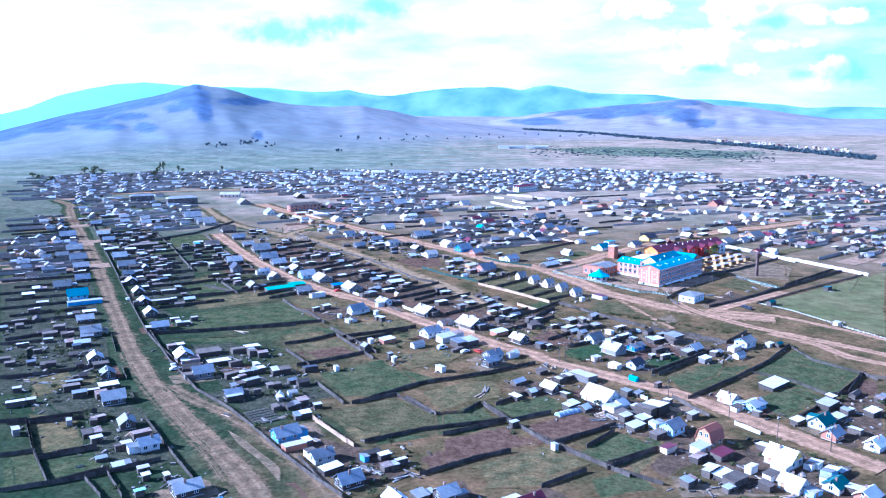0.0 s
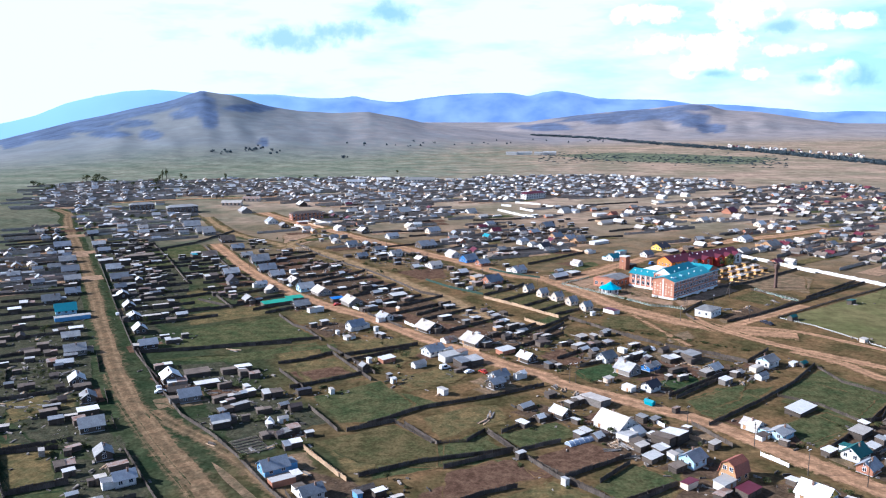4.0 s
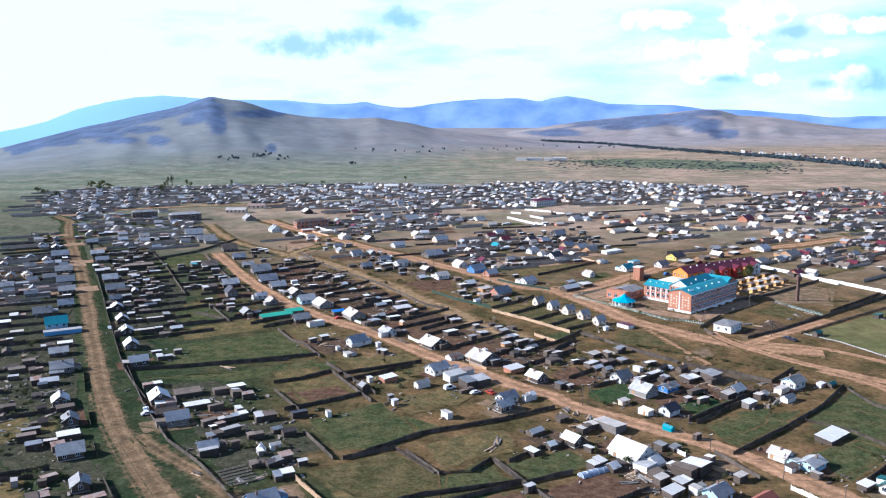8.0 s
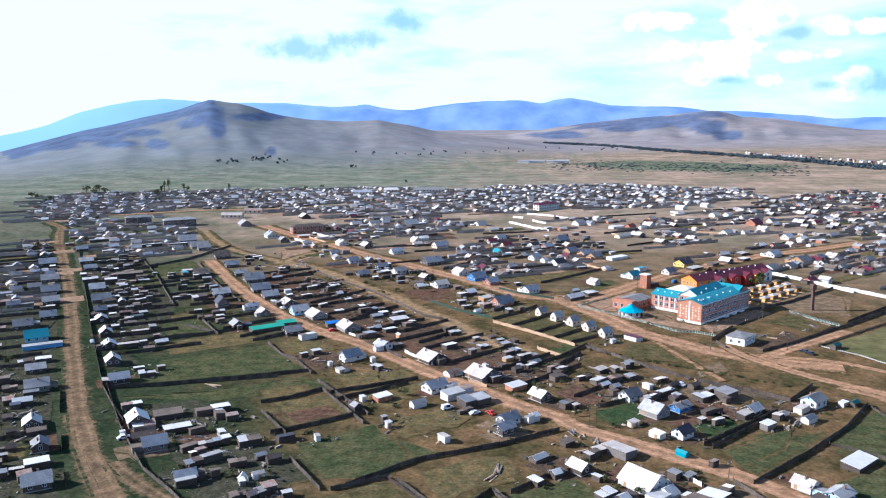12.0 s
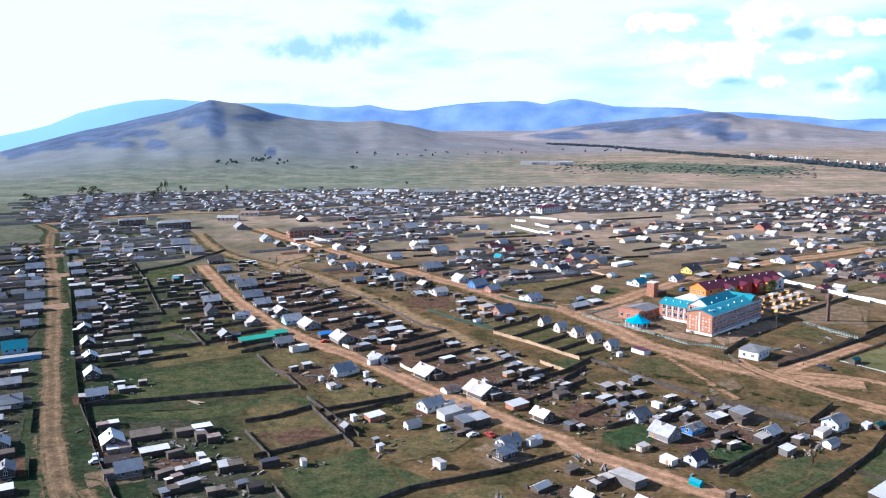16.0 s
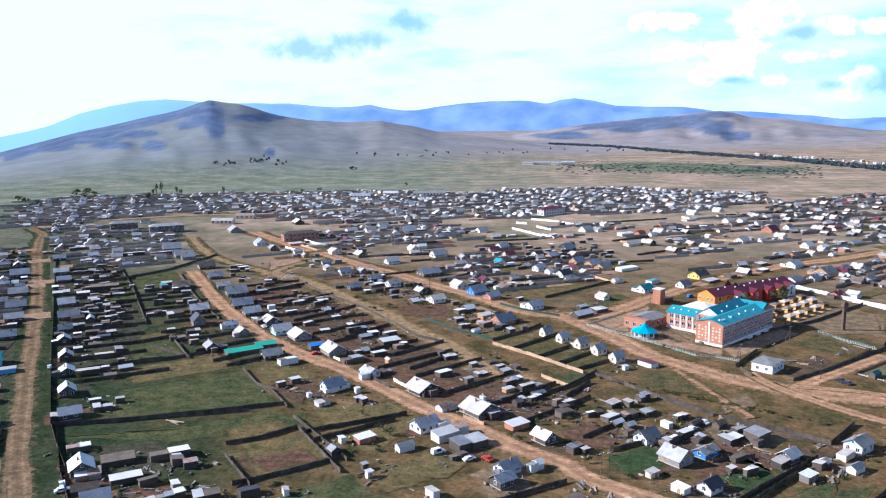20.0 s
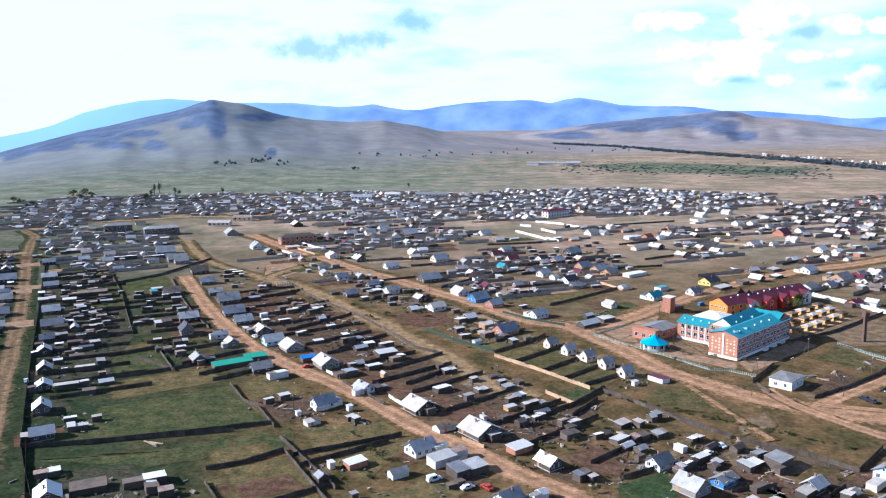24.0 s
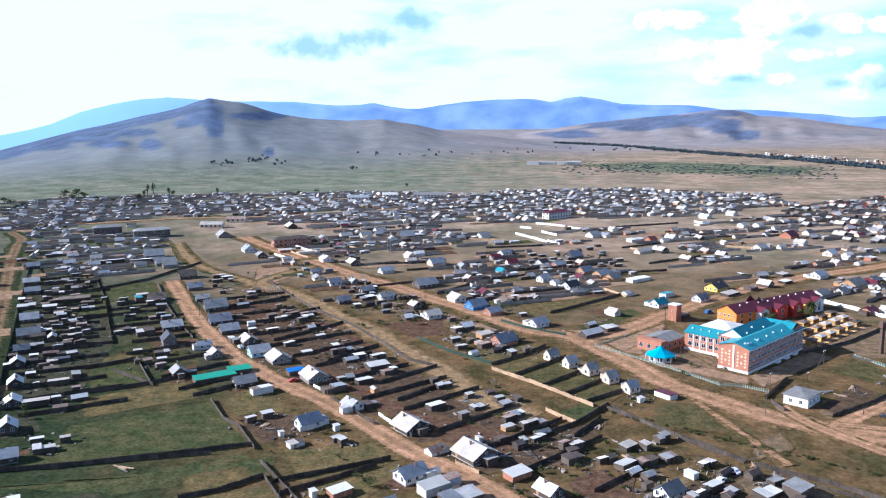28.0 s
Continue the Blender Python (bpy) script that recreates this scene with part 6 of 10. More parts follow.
shed(-47.4, 306.3, 44, 1.8, 1.5, "white", "white")
shed(-78.0, 292.4, 34, 5.3, 3.1, "dark", "log")
shed(-68.0, 293.4, 124, 2.6, 1.5, "white", "white")
house(-8.2, 313.9, 44, 6.3, 5.2, "blue", "white")
shed(-0.5, 316.4, 44, 5.3, 3.1, "white", "white")
house(-9.1, 305.2, 44, 5.5, 4.6, "blue", "log")
shed(-27.8, 296.5, 134, 3.7, 2.2, "white", "white")
shed(10.9, 297.2, 44, 4.1, 2.4, "grey", "log")
# east of mid road
house(-223.0, 608.9, 34, 10.1, 8.3, "grey", "log")
house(-204.0, 577.2, 34, 8.2, 6.7, "grey", "log")
shed(-208.2, 585.3, 34, 4.7, 2.7, "white", "log")
house(-187.3, 549.0, 34, 7.1, 5.8, "grey", "log")
house(-172.5, 531.4, 34, 11.2, 9.2, "grey", "log")
house(-158.9, 504.1, 34, 10.0, 8.2, "grey", "log")
shed(-155.0, 514.1, 34, 7.3, 4.3, "blue", "log")
house(-147.9, 488.3, 38, 8.3, 6.8, "grey", "log")
shed(-141.4, 500.6, 38, 3.7, 2.2, "white", "white")
shed(-136.9, 489.7, 38, 3.6, 2.1, "white", "log")
shed(-127.4, 490.5, 38, 5.1, 3.0, "white", "log")
shed(-140.7, 473.9, 128, 4.6, 2.7, "white", "log")
house(-132.3, 471.9, 128, 8.2, 6.7, "cream", "log", 2.0, pitch=0.3)
house(-120.9, 454.4, 38, 8.4, 6.9, "grey", "sky")
house(-110.0, 447.3, 128, 9.8, 8.1, "cream", "board", 2.0, pitch=0.3)
shed(-97.5, 431.3, 38, 6.6, 3.9, "royal", "log")
house(-88.2, 425.1, 128, 9.8, 8.1, "cream", "board", 2.0, pitch=0.3)
shed(-76.0, 426.3, 38, 6.4, 3.7, "white", "log")
shed(-77.5, 413.7, 38, 9.0, 5.3, "blue", "log")
shed(-112.4, 469.7, 38, 4.9, 2.9, "white", "log")
shed(-100.8, 458.0, 38, 4.7, 2.8, "white", "log")
shed(-76.7, 454.1, 38, 4.6, 2.7, "white", "log")
shed(-68.6, 453.8, 38, 5.9, 3.5, "white", "log")
shed(-66.3, 441.5, 38, 8.8, 5.2, "grey", "log")
shed(-67.9, 423.6, 38, 6.3, 3.7, "white", "log")
shed(-61.5, 412.8, 128, 3.4, 2.0, "cream", "wood")
shed(-60.8, 436.6, 38, 6.5, 3.8, "white", "log")
house(-65.9, 396.1, 134, 6.6, 5.4, "grey", "white")
shed(-60.3, 399.2, 44, 5.5, 3.2, "grey", "log")
shed(-36.9, 399.3, 44, 6.2, 3.7, "white", "log")
house(-42.5, 380.0, 134, 9.5, 9.5, "cream", "log", 1.9, pitch=0.27)
shed(-31.5, 362.2, 44, 6.9, 4.1, "grey", "white")
house(-19.5, 360.5, 134, 10.5, 10.0, "cream", "log", 1.9, pitch=0.26)
shed(-6.4, 348.2, 44, 7.2, 4.3, "grey", "brick")
house(2.5, 337.6, 134, 6.4, 5.2, "white", "log")
shed(11.9, 330.5, 44, 5.0, 2.9, "blue", "log")
shed(14.9, 329.5, 44, 2.2, 1.5, "white", "log")
shed(-19.3, 371.5, 134, 2.2, 1.5, "white", "white")
shed(-8.4, 394.3, 44, 5.8, 3.4, "white", "log")
shed(-10.6, 382.9, 44, 4.4, 2.6, "white", "wood")
shed(-1.1, 375.1, 44, 5.1, 3.0, "white", "log")
shed(-6.0, 368.7, 44, 5.0, 2.9, "grey", "log")
shed(-22.4, 400.7, 44, 5.1, 3.0, "grey", "log")
shed(-15.0, 408.7, 44, 3.6, 2.1, "grey", "log")
shed(-26.0, 411.5, 44, 3.2, 1.9, "grey", "log")
shed(-12.5, 403.8, 44, 4.3, 2.6, "grey", "log")
shed(-26.1, 391.2, 44, 3.4, 2.0, "grey", "log")
shed(-18.9, 416.0, 44, 3.3, 1.9, "grey", "log")
shed(26.8, 371.4, 44, 5.1, 3.0, "white", "log")
shed(24.7, 358.0, 44, 5.9, 3.5, "white", "log")
shed(26.6, 353.5, 44, 4.5, 2.6, "white", "log")
house(34.7, 340.8, 44, 6.5, 5.3, "grey", "white")
shed(42.6, 353.1, 134, 3.6, 2.1, "white", "white")
shed(48.4, 360.8, 44, 4.7, 2.7, "white", "log")
house(41.4, 326.2, 134, 7.5, 7.0, "grey", "board", 2.4)
shed(33.1, 315.3, 44, 3.6, 2.1, "cream", "cream")
house(51.0, 331.4, 44, 6.6, 4.4, "grey", "royal", 1.8, pitch=0.25)
shed(61.1, 343.0, 44, 7.6, 4.5, "white", "log")
shed(69.3, 345.2, 44, 6.8, 5.4, "grey", "log", 2.9)
house(74.8, 330.4, 44, 5.5, 4.6, "grey", "log")
shed(71.3, 326.1, 44, 5.6, 3.3, "grey", "log")
shed(82.9, 326.5, 44, 5.4, 3.2, "white", "log")
shed(76.4, 317.2, 44, 4.9, 2.9, "grey", "board", 2.0)
house(97.9, 340.0, 44, 7.1, 5.8, "grey", "white", 2.9, gable="sky")
shed(92.0, 333.6, 44, 6.0, 3.0, "cream", "cream", 1.9)
shed(91.5, 324.3, 44, 5.1, 3.0, "blue", "white")
house(47.5, 307.4, 44, 5.5, 4.6, "dark", "white")
shed(39.5, 306.2, 134, 4.6, 2.7, "white", "white")
# crisp plots along the middle road
plot([(3, 244), (20, 259), (32, 250), (14, 234)], SOIL, "freshly dug brown garden soil", 0.1365, 0.9)
plot([(-21, 233), (-2, 244), (5, 232), (-13, 220), (-20, 214)], SOIL, "freshly dug brown garden soil", 0.1380, 0.9)
plot([(10, 350), (27, 352), (23, 333), (11, 334)], SOIL, "freshly dug brown garden soil", 0.1395, 1.0)
plot([(-7, 261), (12, 274), (19, 263), (1, 251)], LAWN, "green grass on a fenced village plot", 0.1410, 1.0)
plot([(20, 227), (33, 244), (44, 234), (28, 220)], LAWN, "green grass on a fenced village plot", 0.1425, 1.0)
plot([(-23, 251), (-14, 263), (-4, 249), (-22, 239)], LAWN, "green grass on a fenced village plot", 0.1440, 1.0)
plot([(-12, 214), (10, 231), (23, 220), (10, 210)], HAY, "dry yellow grass on a fenced village plot", 0.1455, 1.6)
plot([(58, 298), (77, 314), (84, 303), (65, 284)], LAWN, "green grass on a fenced village plot", 0.1470, 1.0)
plot([(50, 323), (65, 332), (69, 313), (57, 304)], LUSH, "green grass on a fenced village plot", 0.1485, 1.0)
plot([(22, 328), (36, 338), (38, 322), (26, 315)], LUSH, "green grass on a fenced village plot", 0.1500, 1.0)
plot([(92, 306), (106, 324), (126, 305), (112, 286)], LAWN, "green grass on a fenced village plot", 0.1515, 1.0)
plot([(84, 278), (99, 288), (106, 277), (88, 262)], LAWN, "green grass on a fenced village plot", 0.1530, 1.0)
plot([(-64, 250), (-41, 267), (-25, 252), (-23, 235), (-47, 237)], ROUGH, "olive grass going dry on a fenced plot", 0.1545, 1.4)
plot([(-181, 274), (-170, 283), (-158, 267), (-171, 260)], HAY, "dry yellow grass on a fenced village plot", 0.1560, 1.4)
plot([(-156, 233), (-143, 239), (-129, 218), (-138, 211)], HAY, "dry yellow grass on a fenced village plot", 0.1575, 1.4)
plot([(7, 345), (18, 356), (25, 348), (13, 335)], SOIL, "freshly dug brown garden soil", 0.1590, 0.9)
plot([(48, 324), (58, 332), (62, 324), (52, 317)], SOIL, "freshly dug brown garden soil", 0.1605, 0.9)
plot([(54, 352), (63, 359), (66, 347), (56, 343)], YARD, "trodden bare earth yard", 0.1620, 1.4)
plot([(7, 500), (30, 508), (45, 525), (60, 534), (59, 516), (42, 491), (43, 471), (31, 473), (20, 479)], SCHOOLYARD, "bare orange earth where the school roads meet", 0.1635, 3.0)
# huts and the road of the school
plot([(95, 413), (118, 443), (123, 431), (102, 406)], ASH, "dark trodden yard behind the white block building", 0.126)
plot([(-9, 558), (29, 582), (39, 569), (5, 538)], HAY, "dry yellow grass on a fenced village plot", 0.1275)
plot([(16, 516), (36, 531), (36, 514), (19, 501)], LAWN, "green grass on a fenced village plot", 0.129)
plot([(111, 455), (129, 476), (136, 460), (128, 440)], ROUGH, "rough grass beside the school", 0.1305)
plot([(-13, 439), (6, 470), (35, 427), (20, 405)], ROUGH, "rough grass round the huts", 0.132, 6.0)
plot([(41, 417), (59, 416), (74, 385), (34, 389)], ROUGH, "rough grass beside the school road", 0.1335, 9.0)
house(3.9, 460.7, 40, 5.2, 4.3, "grey", "cream", 2.5, pitch=0.52, over=0.2)
house(11.4, 451.6, 40, 5.2, 4.3, "grey", "cream", 2.5, pitch=0.52, over=0.2)
house(19.1, 443.0, 40, 5.2, 4.3, "grey", "cream", 2.5, pitch=0.52, over=0.2)
house(26.1, 434.0, 40, 5.2, 4.3, "grey", "cream", 2.5, pitch=0.52, over=0.2)
house(32.8, 423.8, 40, 5.2, 4.3, "grey", "cream", 2.5, pitch=0.52, over=0.2)
shed(44.9, 419.8, 134, 7.2, 4.3, "maroon", "white")
shed(35.2, 413.5, 44, 2.3, 1.5, "grey", "white")
house(-17.3, 482.1, 44, 9.9, 8.1, "blue", "brick")
shed(-26.3, 492.2, 44, 7.5, 4.4, "cream", "wood")
shed(-28.3, 479.5, 44, 3.4, 2.0, "cream", "wood")
shed(-35.4, 472.3, 44, 5.2, 3.1, "grey", "log")
shed(-29.1, 462.5, 44, 3.7, 2.2, "white", "white")
shed(-38.3, 503.3, 44, 11.3, 5.5, "white", "log")
house(-2.4, 513.7, 44, 8.3, 6.8, "blue", "white")
shed(-10.3, 532.1, 44, 3.8, 2.3, "white", "log")
shed(22.0, 498.9, 44, 11.4, 5.5, "white", "log")
shed(31.2, 509.4, 44, 8.0, 4.7, "white", "log")
shed(22.8, 514.9, 44, 5.4, 3.1, "white", "log")
# west of left road, near
house(-166.1, 295.4, 124, 6.5, 5.3, "white", "log")
shed(-161.0, 289.9, 34, 5.9, 3.5, "white", "log")
house(-152.1, 278.0, 124, 5.5, 4.6, "white", "log")
shed(-145.7, 266.2, 34, 6.6, 3.9, "white", "log")
house(-137.6, 253.6, 34, 7.2, 5.9, "grey", "log")
shed(-149.1, 261.7, 34, 3.9, 2.3, "white", "log")
shed(-152.0, 257.5, 34, 4.6, 2.7, "blue", "log")
shed(-165.3, 250.2, 34, 2.7, 1.6, "white", "log")
shed(-176.5, 259.8, 34, 2.8, 1.7, "grey", "log")
shed(-169.4, 247.6, 34, 5.8, 3.4, "white", "log")
house(-123.0, 233.6, 124, 5.5, 4.6, "white", "log")
shed(-130.7, 226.0, 39, 5.5, 3.3, "white", "log")
shed(-126.7, 221.2, 39, 3.2, 1.9, "white", "log")
shed(-142.1, 233.1, 124, 2.8, 1.7, "white", "white")
shed(-154.9, 224.7, 129, 3.4, 2.0, "white", "white")
shed(-114.9, 226.6, 39, 5.4, 3.2, "white", "log")
shed(-116.1, 217.1, 39, 4.9, 2.9, "white", "log")
house(-108.8, 218.1, 39, 5.5, 4.6, "blue", "white")
shed(-118.9, 209.0, 39, 3.0, 1.8, "white", "log")
shed(-110.6, 204.8, 39, 5.0, 2.9, "white", "log")
shed(-103.4, 203.0, 39, 3.2, 1.9, "white", "log")
shed(-100.6, 198.6, 39, 2.0, 1.5, "grey", "log")
shed(-94.7, 198.8, 129, 2.5, 1.5, "white", "log")
house(-86.2, 191.9, 39, 6.9, 5.6, "grey", "log")
house(-75.8, 181.7, 39, 5.5, 4.6, "sky", "log")
shed(-98.2, 189.6, 39, 2.4, 1.5, "sky", "log")
shed(-134.6, 234.3, 34, 2.1, 1.5, "blue", "log")
shed(-182.6, 311.0, 34, 3.2, 1.9, "blue", "log")
house(-228.1, 394.7, 34, 9.5, 7.8, "teal", "sky")
shed(-218.2, 383.7, 34, 16.0, 5.5, "white", "blue")
house(-200.3, 350.8, 34, 7.0, 5.7, "grey", "log")
shed(-205.0, 363.6, 34, 5.8, 3.4, "white", "log")
house(-186.5, 330.1, 34, 8.0, 6.5, "grey", "white")
shed(-181.9, 314.3, 34, 6.4, 3.8, "white", "log")
shed(-180.7, 286.7, 34, 5.6, 3.3, "white", "log")
shed(-234.8, 366.2, 34, 5.5, 3.2, "white", "log")
shed(-223.8, 350.4, 124, 6.0, 3.5, "white", "log")
shed(-254.7, 393.8, 34, 5.9, 3.5, "white", "log")
shed(-257.7, 409.2, 34, 7.2, 4.3, "white", "log")
house(-247.5, 414.1, 34, 8.3, 6.8, "grey", "log")
shed(-207.5, 330.0, 34, 4.9, 2.9, "grey", "log")
shed(-199.4, 318.5, 34, 3.8, 2.2, "blue", "log")
shed(-206.4, 311.3, 34, 4.7, 2.8, "grey", "log")
shed(-238.4, 379.5, 34, 5.6, 3.3, "white", "log")
shed(-210.4, 358.8, 34, 5.2, 3.1, "white", "log")
# east of left road, near
house(-97.7, 261.2, 34, 5.5, 4.6, "grey", "log")
shed(-96.7, 259.2, 34, 5.7, 3.3, "white", "log")
shed(-86.5, 272.8, 34, 5.1, 3.0, "grey", "log")
shed(-90.4, 265.4, 34, 2.5, 1.5, "grey", "log")
shed(-80.9, 260.7, 124, 2.8, 1.6, "white", "white")
shed(-77.6, 264.9, 34, 3.2, 1.9, "white", "white")
shed(-69.0, 246.1, 34, 5.9, 3.5, "blue", "log")
shed(-66.1, 255.0, 34, 2.7, 1.6, "white", "log")
house(-69.9, 229.4, 39, 7.3, 6.0, "blue", "blue")
shed(-65.3, 222.2, 39, 6.8, 4.0, "white", "brick")
house(-55.3, 215.0, 39, 6.0, 4.9, "blue", "white")
shed(-42.7, 215.9, 129, 2.7, 1.6, "blue", "blue")
shed(-37.1, 217.2, 39, 3.4, 2.0, "white", "log")
shed(-31.8, 214.6, 39, 3.4, 2.0, "white", "log")
shed(-34.6, 211.4, 39, 5.0, 2.9, "grey", "log")
house(-44.2, 200.7, 39, 6.3, 5.2, "blue", "log")
shed(-43.2, 207.0, 39, 2.7, 1.6, "white", "log")
house(-29.9, 190.7, 129, 5.5, 4.6, "white", "log")
shed(-23.1, 195.8, 39, 6.4, 3.8, "grey", "log")
house(-17.1, 195.0, 39, 5.5, 4.6, "grey", "log")
house(4.2, 191.4, 39, 7.8, 6.4, "maroon", "white")
shed(-13.4, 196.0, 39, 3.6, 2.1, "blue", "log")
# west of mid road, near
house(30.8, 270.8, 134, 10.6, 8.7, "cream", "white")
shed(34.9, 263.8, 44, 8.9, 5.2, "white", "white")
shed(19.6, 261.9, 44, 5.2, 3.1, "white", "log")
shed(25.2, 261.9, 44, 6.3, 3.7, "white", "log")
shed(0.5, 244.8, 44, 2.9, 1.7, "white", "log")
shed(1.0, 269.3, 134, 4.2, 2.5, "white", "log")
shed(7.4, 275.0, 44, 5.0, 3.0, "white", "log")
house(13.7, 278.4, 134, 5.5, 4.6, "white", "log")
shed(18.3, 273.2, 134, 2.8, 1.6, "white", "log")
shed(46.6, 261.0, 44, 9.5, 7.0, "white", "log", 2.6)
shed(42.6, 252.5, 44, 5.5, 3.2, "white", "log")
shed(39.1, 247.0, 44, 5.7, 3.4, "white", "log")
shed(36.9, 253.4, 44, 4.1, 2.4, "white", "log")
house(50.1, 244.8, 44, 6.2, 5.2, "blue", "sky", 2.7)
shed(45.2, 240.8, 44, 5.0, 2.9, "grey", "log")
shed(46.1, 249.5, 44, 4.8, 2.8, "white", "white")
shed(12.7, 228.5, 134, 1.8, 1.5, "white", "white")
shed(46.4, 230.4, 44, 4.5, 2.6, "maroon", "cream")
shed(56.0, 231.3, 44, 5.9, 3.5, "white", "white")
shed(61.4, 227.8, 44, 6.5, 3.8, "maroon", "log")
shed(48.1, 208.8, 44, 4.7, 2.8, "blue", "log")
shed(55.1, 216.4, 44, 5.6, 3.3, "grey", "log")
shed(58.7, 214.2, 44, 5.9, 3.4, "white", "log")
shed(60.9, 211.0, 44, 6.4, 3.8, "grey", "log")
shed(67.2, 218.5, 44, 3.5, 2.1, "white", "white")
shed(71.5, 214.7, 44, 4.4, 2.6, "grey", "white")
house(78.1, 225.2, 134, 8.0, 7.0, "white", "white", 2.5, gable="yellow", pitch=0.38)
house(75.6, 209.0, 134, 6.0, 4.9, "cream", "white")
shed(85.6, 222.8, 44, 5.4, 3.2, "white", "white")
shed(88.5, 218.0, 44, 5.7, 3.3, "white", "sky")
house(86.9, 209.7, 44, 5.5, 4.6, "dkgreen", "white")
shed(79.9, 206.1, 44, 4.7, 2.8, "grey", "sky")
house(92.8, 203.8, 44, 5.7, 4.7, "white", "brick")
# east of mid road, near
house(74.5, 273.2, 134, 5.5, 4.6, "cream", "white")
house(81.6, 267.9, 44, 6.8, 5.2, "grey", "sky", pitch=0.22)
shed(75.5, 265.5, 44, 4.1, 2.4, "grey", "white")
shed(80.7, 260.9, 134, 2.9, 1.7, "white", "log")
shed(95.1, 290.8, 44, 11.7, 5.5, "grey", "log")
shed(106.8, 271.0, 44, 7.3, 4.3, "white", "log")
shed(92.0, 255.6, 44, 4.5, 2.7, "white", "log")
house(98.9, 254.0, 44, 6.8, 5.6, "dkgreen", "white")
house(99.0, 244.8, 44, 5.5, 4.6, "blue", "brick")
shed(107.6, 249.2, 134, 4.0, 2.4, "white", "log")
shed(111.3, 265.7, 44, 4.8, 2.8, "grey", "log")
shed(119.4, 265.4, 44, 5.3, 3.1, "grey", "log")
house(109.1, 238.1, 44, 5.5, 4.6, "white", "white")
shed(52.7, 285.6, 44, 2.7, 1.6, "grey", "log")
shed(112.2, 341.7, 44, 3.9, 2.3, "dkgreen", "log")
shed(108.4, 341.3, 44, 3.6, 2.1, "white", "white")
shed(44.9, 292.2, 134, 3.4, 1.8, "teal", "teal", 1.7)
shed(130.3, 412.9, 44, 4.6, 2.7, "dkgreen", "log")
shed(171.2, 449.6, 44, 4.5, 2.7, "dkgreen", "log")
shed(149.8, 378.3, 44, 3.9, 2.3, "cream", "cream")
# north part
block(-373.7, 782.7, 34, 22.9, 7.2, "grey", "log")
block(-327.0, 769.5, 34, 28.5, 8.9, "grey", "log")
shed(-375.5, 826.7, 34, 8.8, 5.2, "white", "white")
shed(-348.8, 678.8, 34, 16.0, 5.5, "white", "log")
house(-279.3, 677.2, 34, 13.0, 10.0, "grey", "white")
house(-250.6, 642.0, 34, 9.0, 7.4, "grey", "white")
house(-266.3, 774.3, 124, 13.0, 10.0, "white", "white")
house(-219.2, 706.8, 124, 10.7, 8.8, "grey", "white")
house(-201.4, 683.8, 124, 7.8, 6.4, "grey", "log")
block(-195.2, 734.3, 34, 29.3, 9.2, "log", "brick")
shed(-171.9, 701.0, 34, 16.0, 5.5, "cream", "cream")
shed(-190.9, 706.8, 34, 10.1, 5.5, "cream", "brick")
house(-150.4, 672.2, 124, 9.3, 7.6, "cream", "white")
house(-128.5, 661.0, 128, 8.6, 7.0, "white", "log")
house(-101.2, 637.2, 38, 8.7, 7.1, "blue", "white")
house(-94.6, 690.6, 128, 7.4, 6.0, "white", "cream")
house(-72.3, 665.9, 38, 10.2, 8.3, "blue", "cream")
house(-124.5, 595.8, 38, 7.1, 5.8, "blue", "white")
house(-162.8, 779.2, 34, 9.2, 7.5, "grey", "white")
house(-146.4, 780.5, 38, 8.9, 7.3, "grey", "white")
house(-140.6, 810.3, 38, 9.2, 7.6, "grey", "white")
house(-113.3, 783.1, 38, 12.5, 10.0, "white", "log")
house(-225.1, 828.6, 124, 10.4, 8.6, "white", "log")
shed(-104.5, 792.4, 38, 10.1, 5.5, "white", "log")
house(-69.9, 597.5, 38, 12.6, 10.0, "blue", "log")
house(-101.0, 577.4, 38, 7.2, 5.9, "blue", "log")
shed(-99.4, 585.0, 38, 6.8, 4.0, "white", "log")
house(-86.6, 562.6, 38, 7.4, 6.1, "grey", "white")
house(-108.3, 552.2, 38, 6.9, 5.7, "blue", "log")
shed(-118.4, 555.5, 38, 5.4, 3.2, "grey", "log")
shed(-95.7, 563.2, 38, 5.4, 3.2, "white", "log")
house(-67.2, 544.1, 128, 6.5, 5.3, "cream", "log")
house(-55.4, 524.3, 38, 7.6, 6.2, "cream", "white")
shed(-66.0, 522.6, 38, 8.3, 4.9, "grey", "log")
house(-47.2, 562.1, 128, 8.6, 7.0, "cream", "white")
house(-35.3, 547.1, 44, 9.7, 7.9, "blue", "royal")
house(-25.6, 534.3, 44, 7.6, 6.2, "blue", "brick")
shed(-38.1, 571.5, 44, 5.5, 3.2, "white", "log")
house(-27.0, 640.0, 134, 5.7, 4.6, "teal", "white")
house(0.2, 619.0, 44, 7.5, 6.1, "blue", "white")
shed(8.3, 610.9, 44, 8.4, 5.0, "white", "white")
house(15.7, 600.6, 44, 8.7, 7.2, "dark", "white")
shed(-18.6, 636.2, 44, 4.4, 2.6, "white", "white")
shed(-11.2, 626.1, 44, 11.8, 5.5, "white", "log")
house(-49.5, 788.1, 38, 9.3, 7.7, "grey", "white")
house(-28.2, 705.6, 44, 8.1, 6.7, "blue", "white")
house(-1.1, 672.1, 44, 7.1, 5.8, "dark", "white")
house(9.0, 666.8, 44, 7.6, 6.2, "blue", "brick")
house(20.4, 700.3, 44, 10.5, 8.6, "blue", "log")
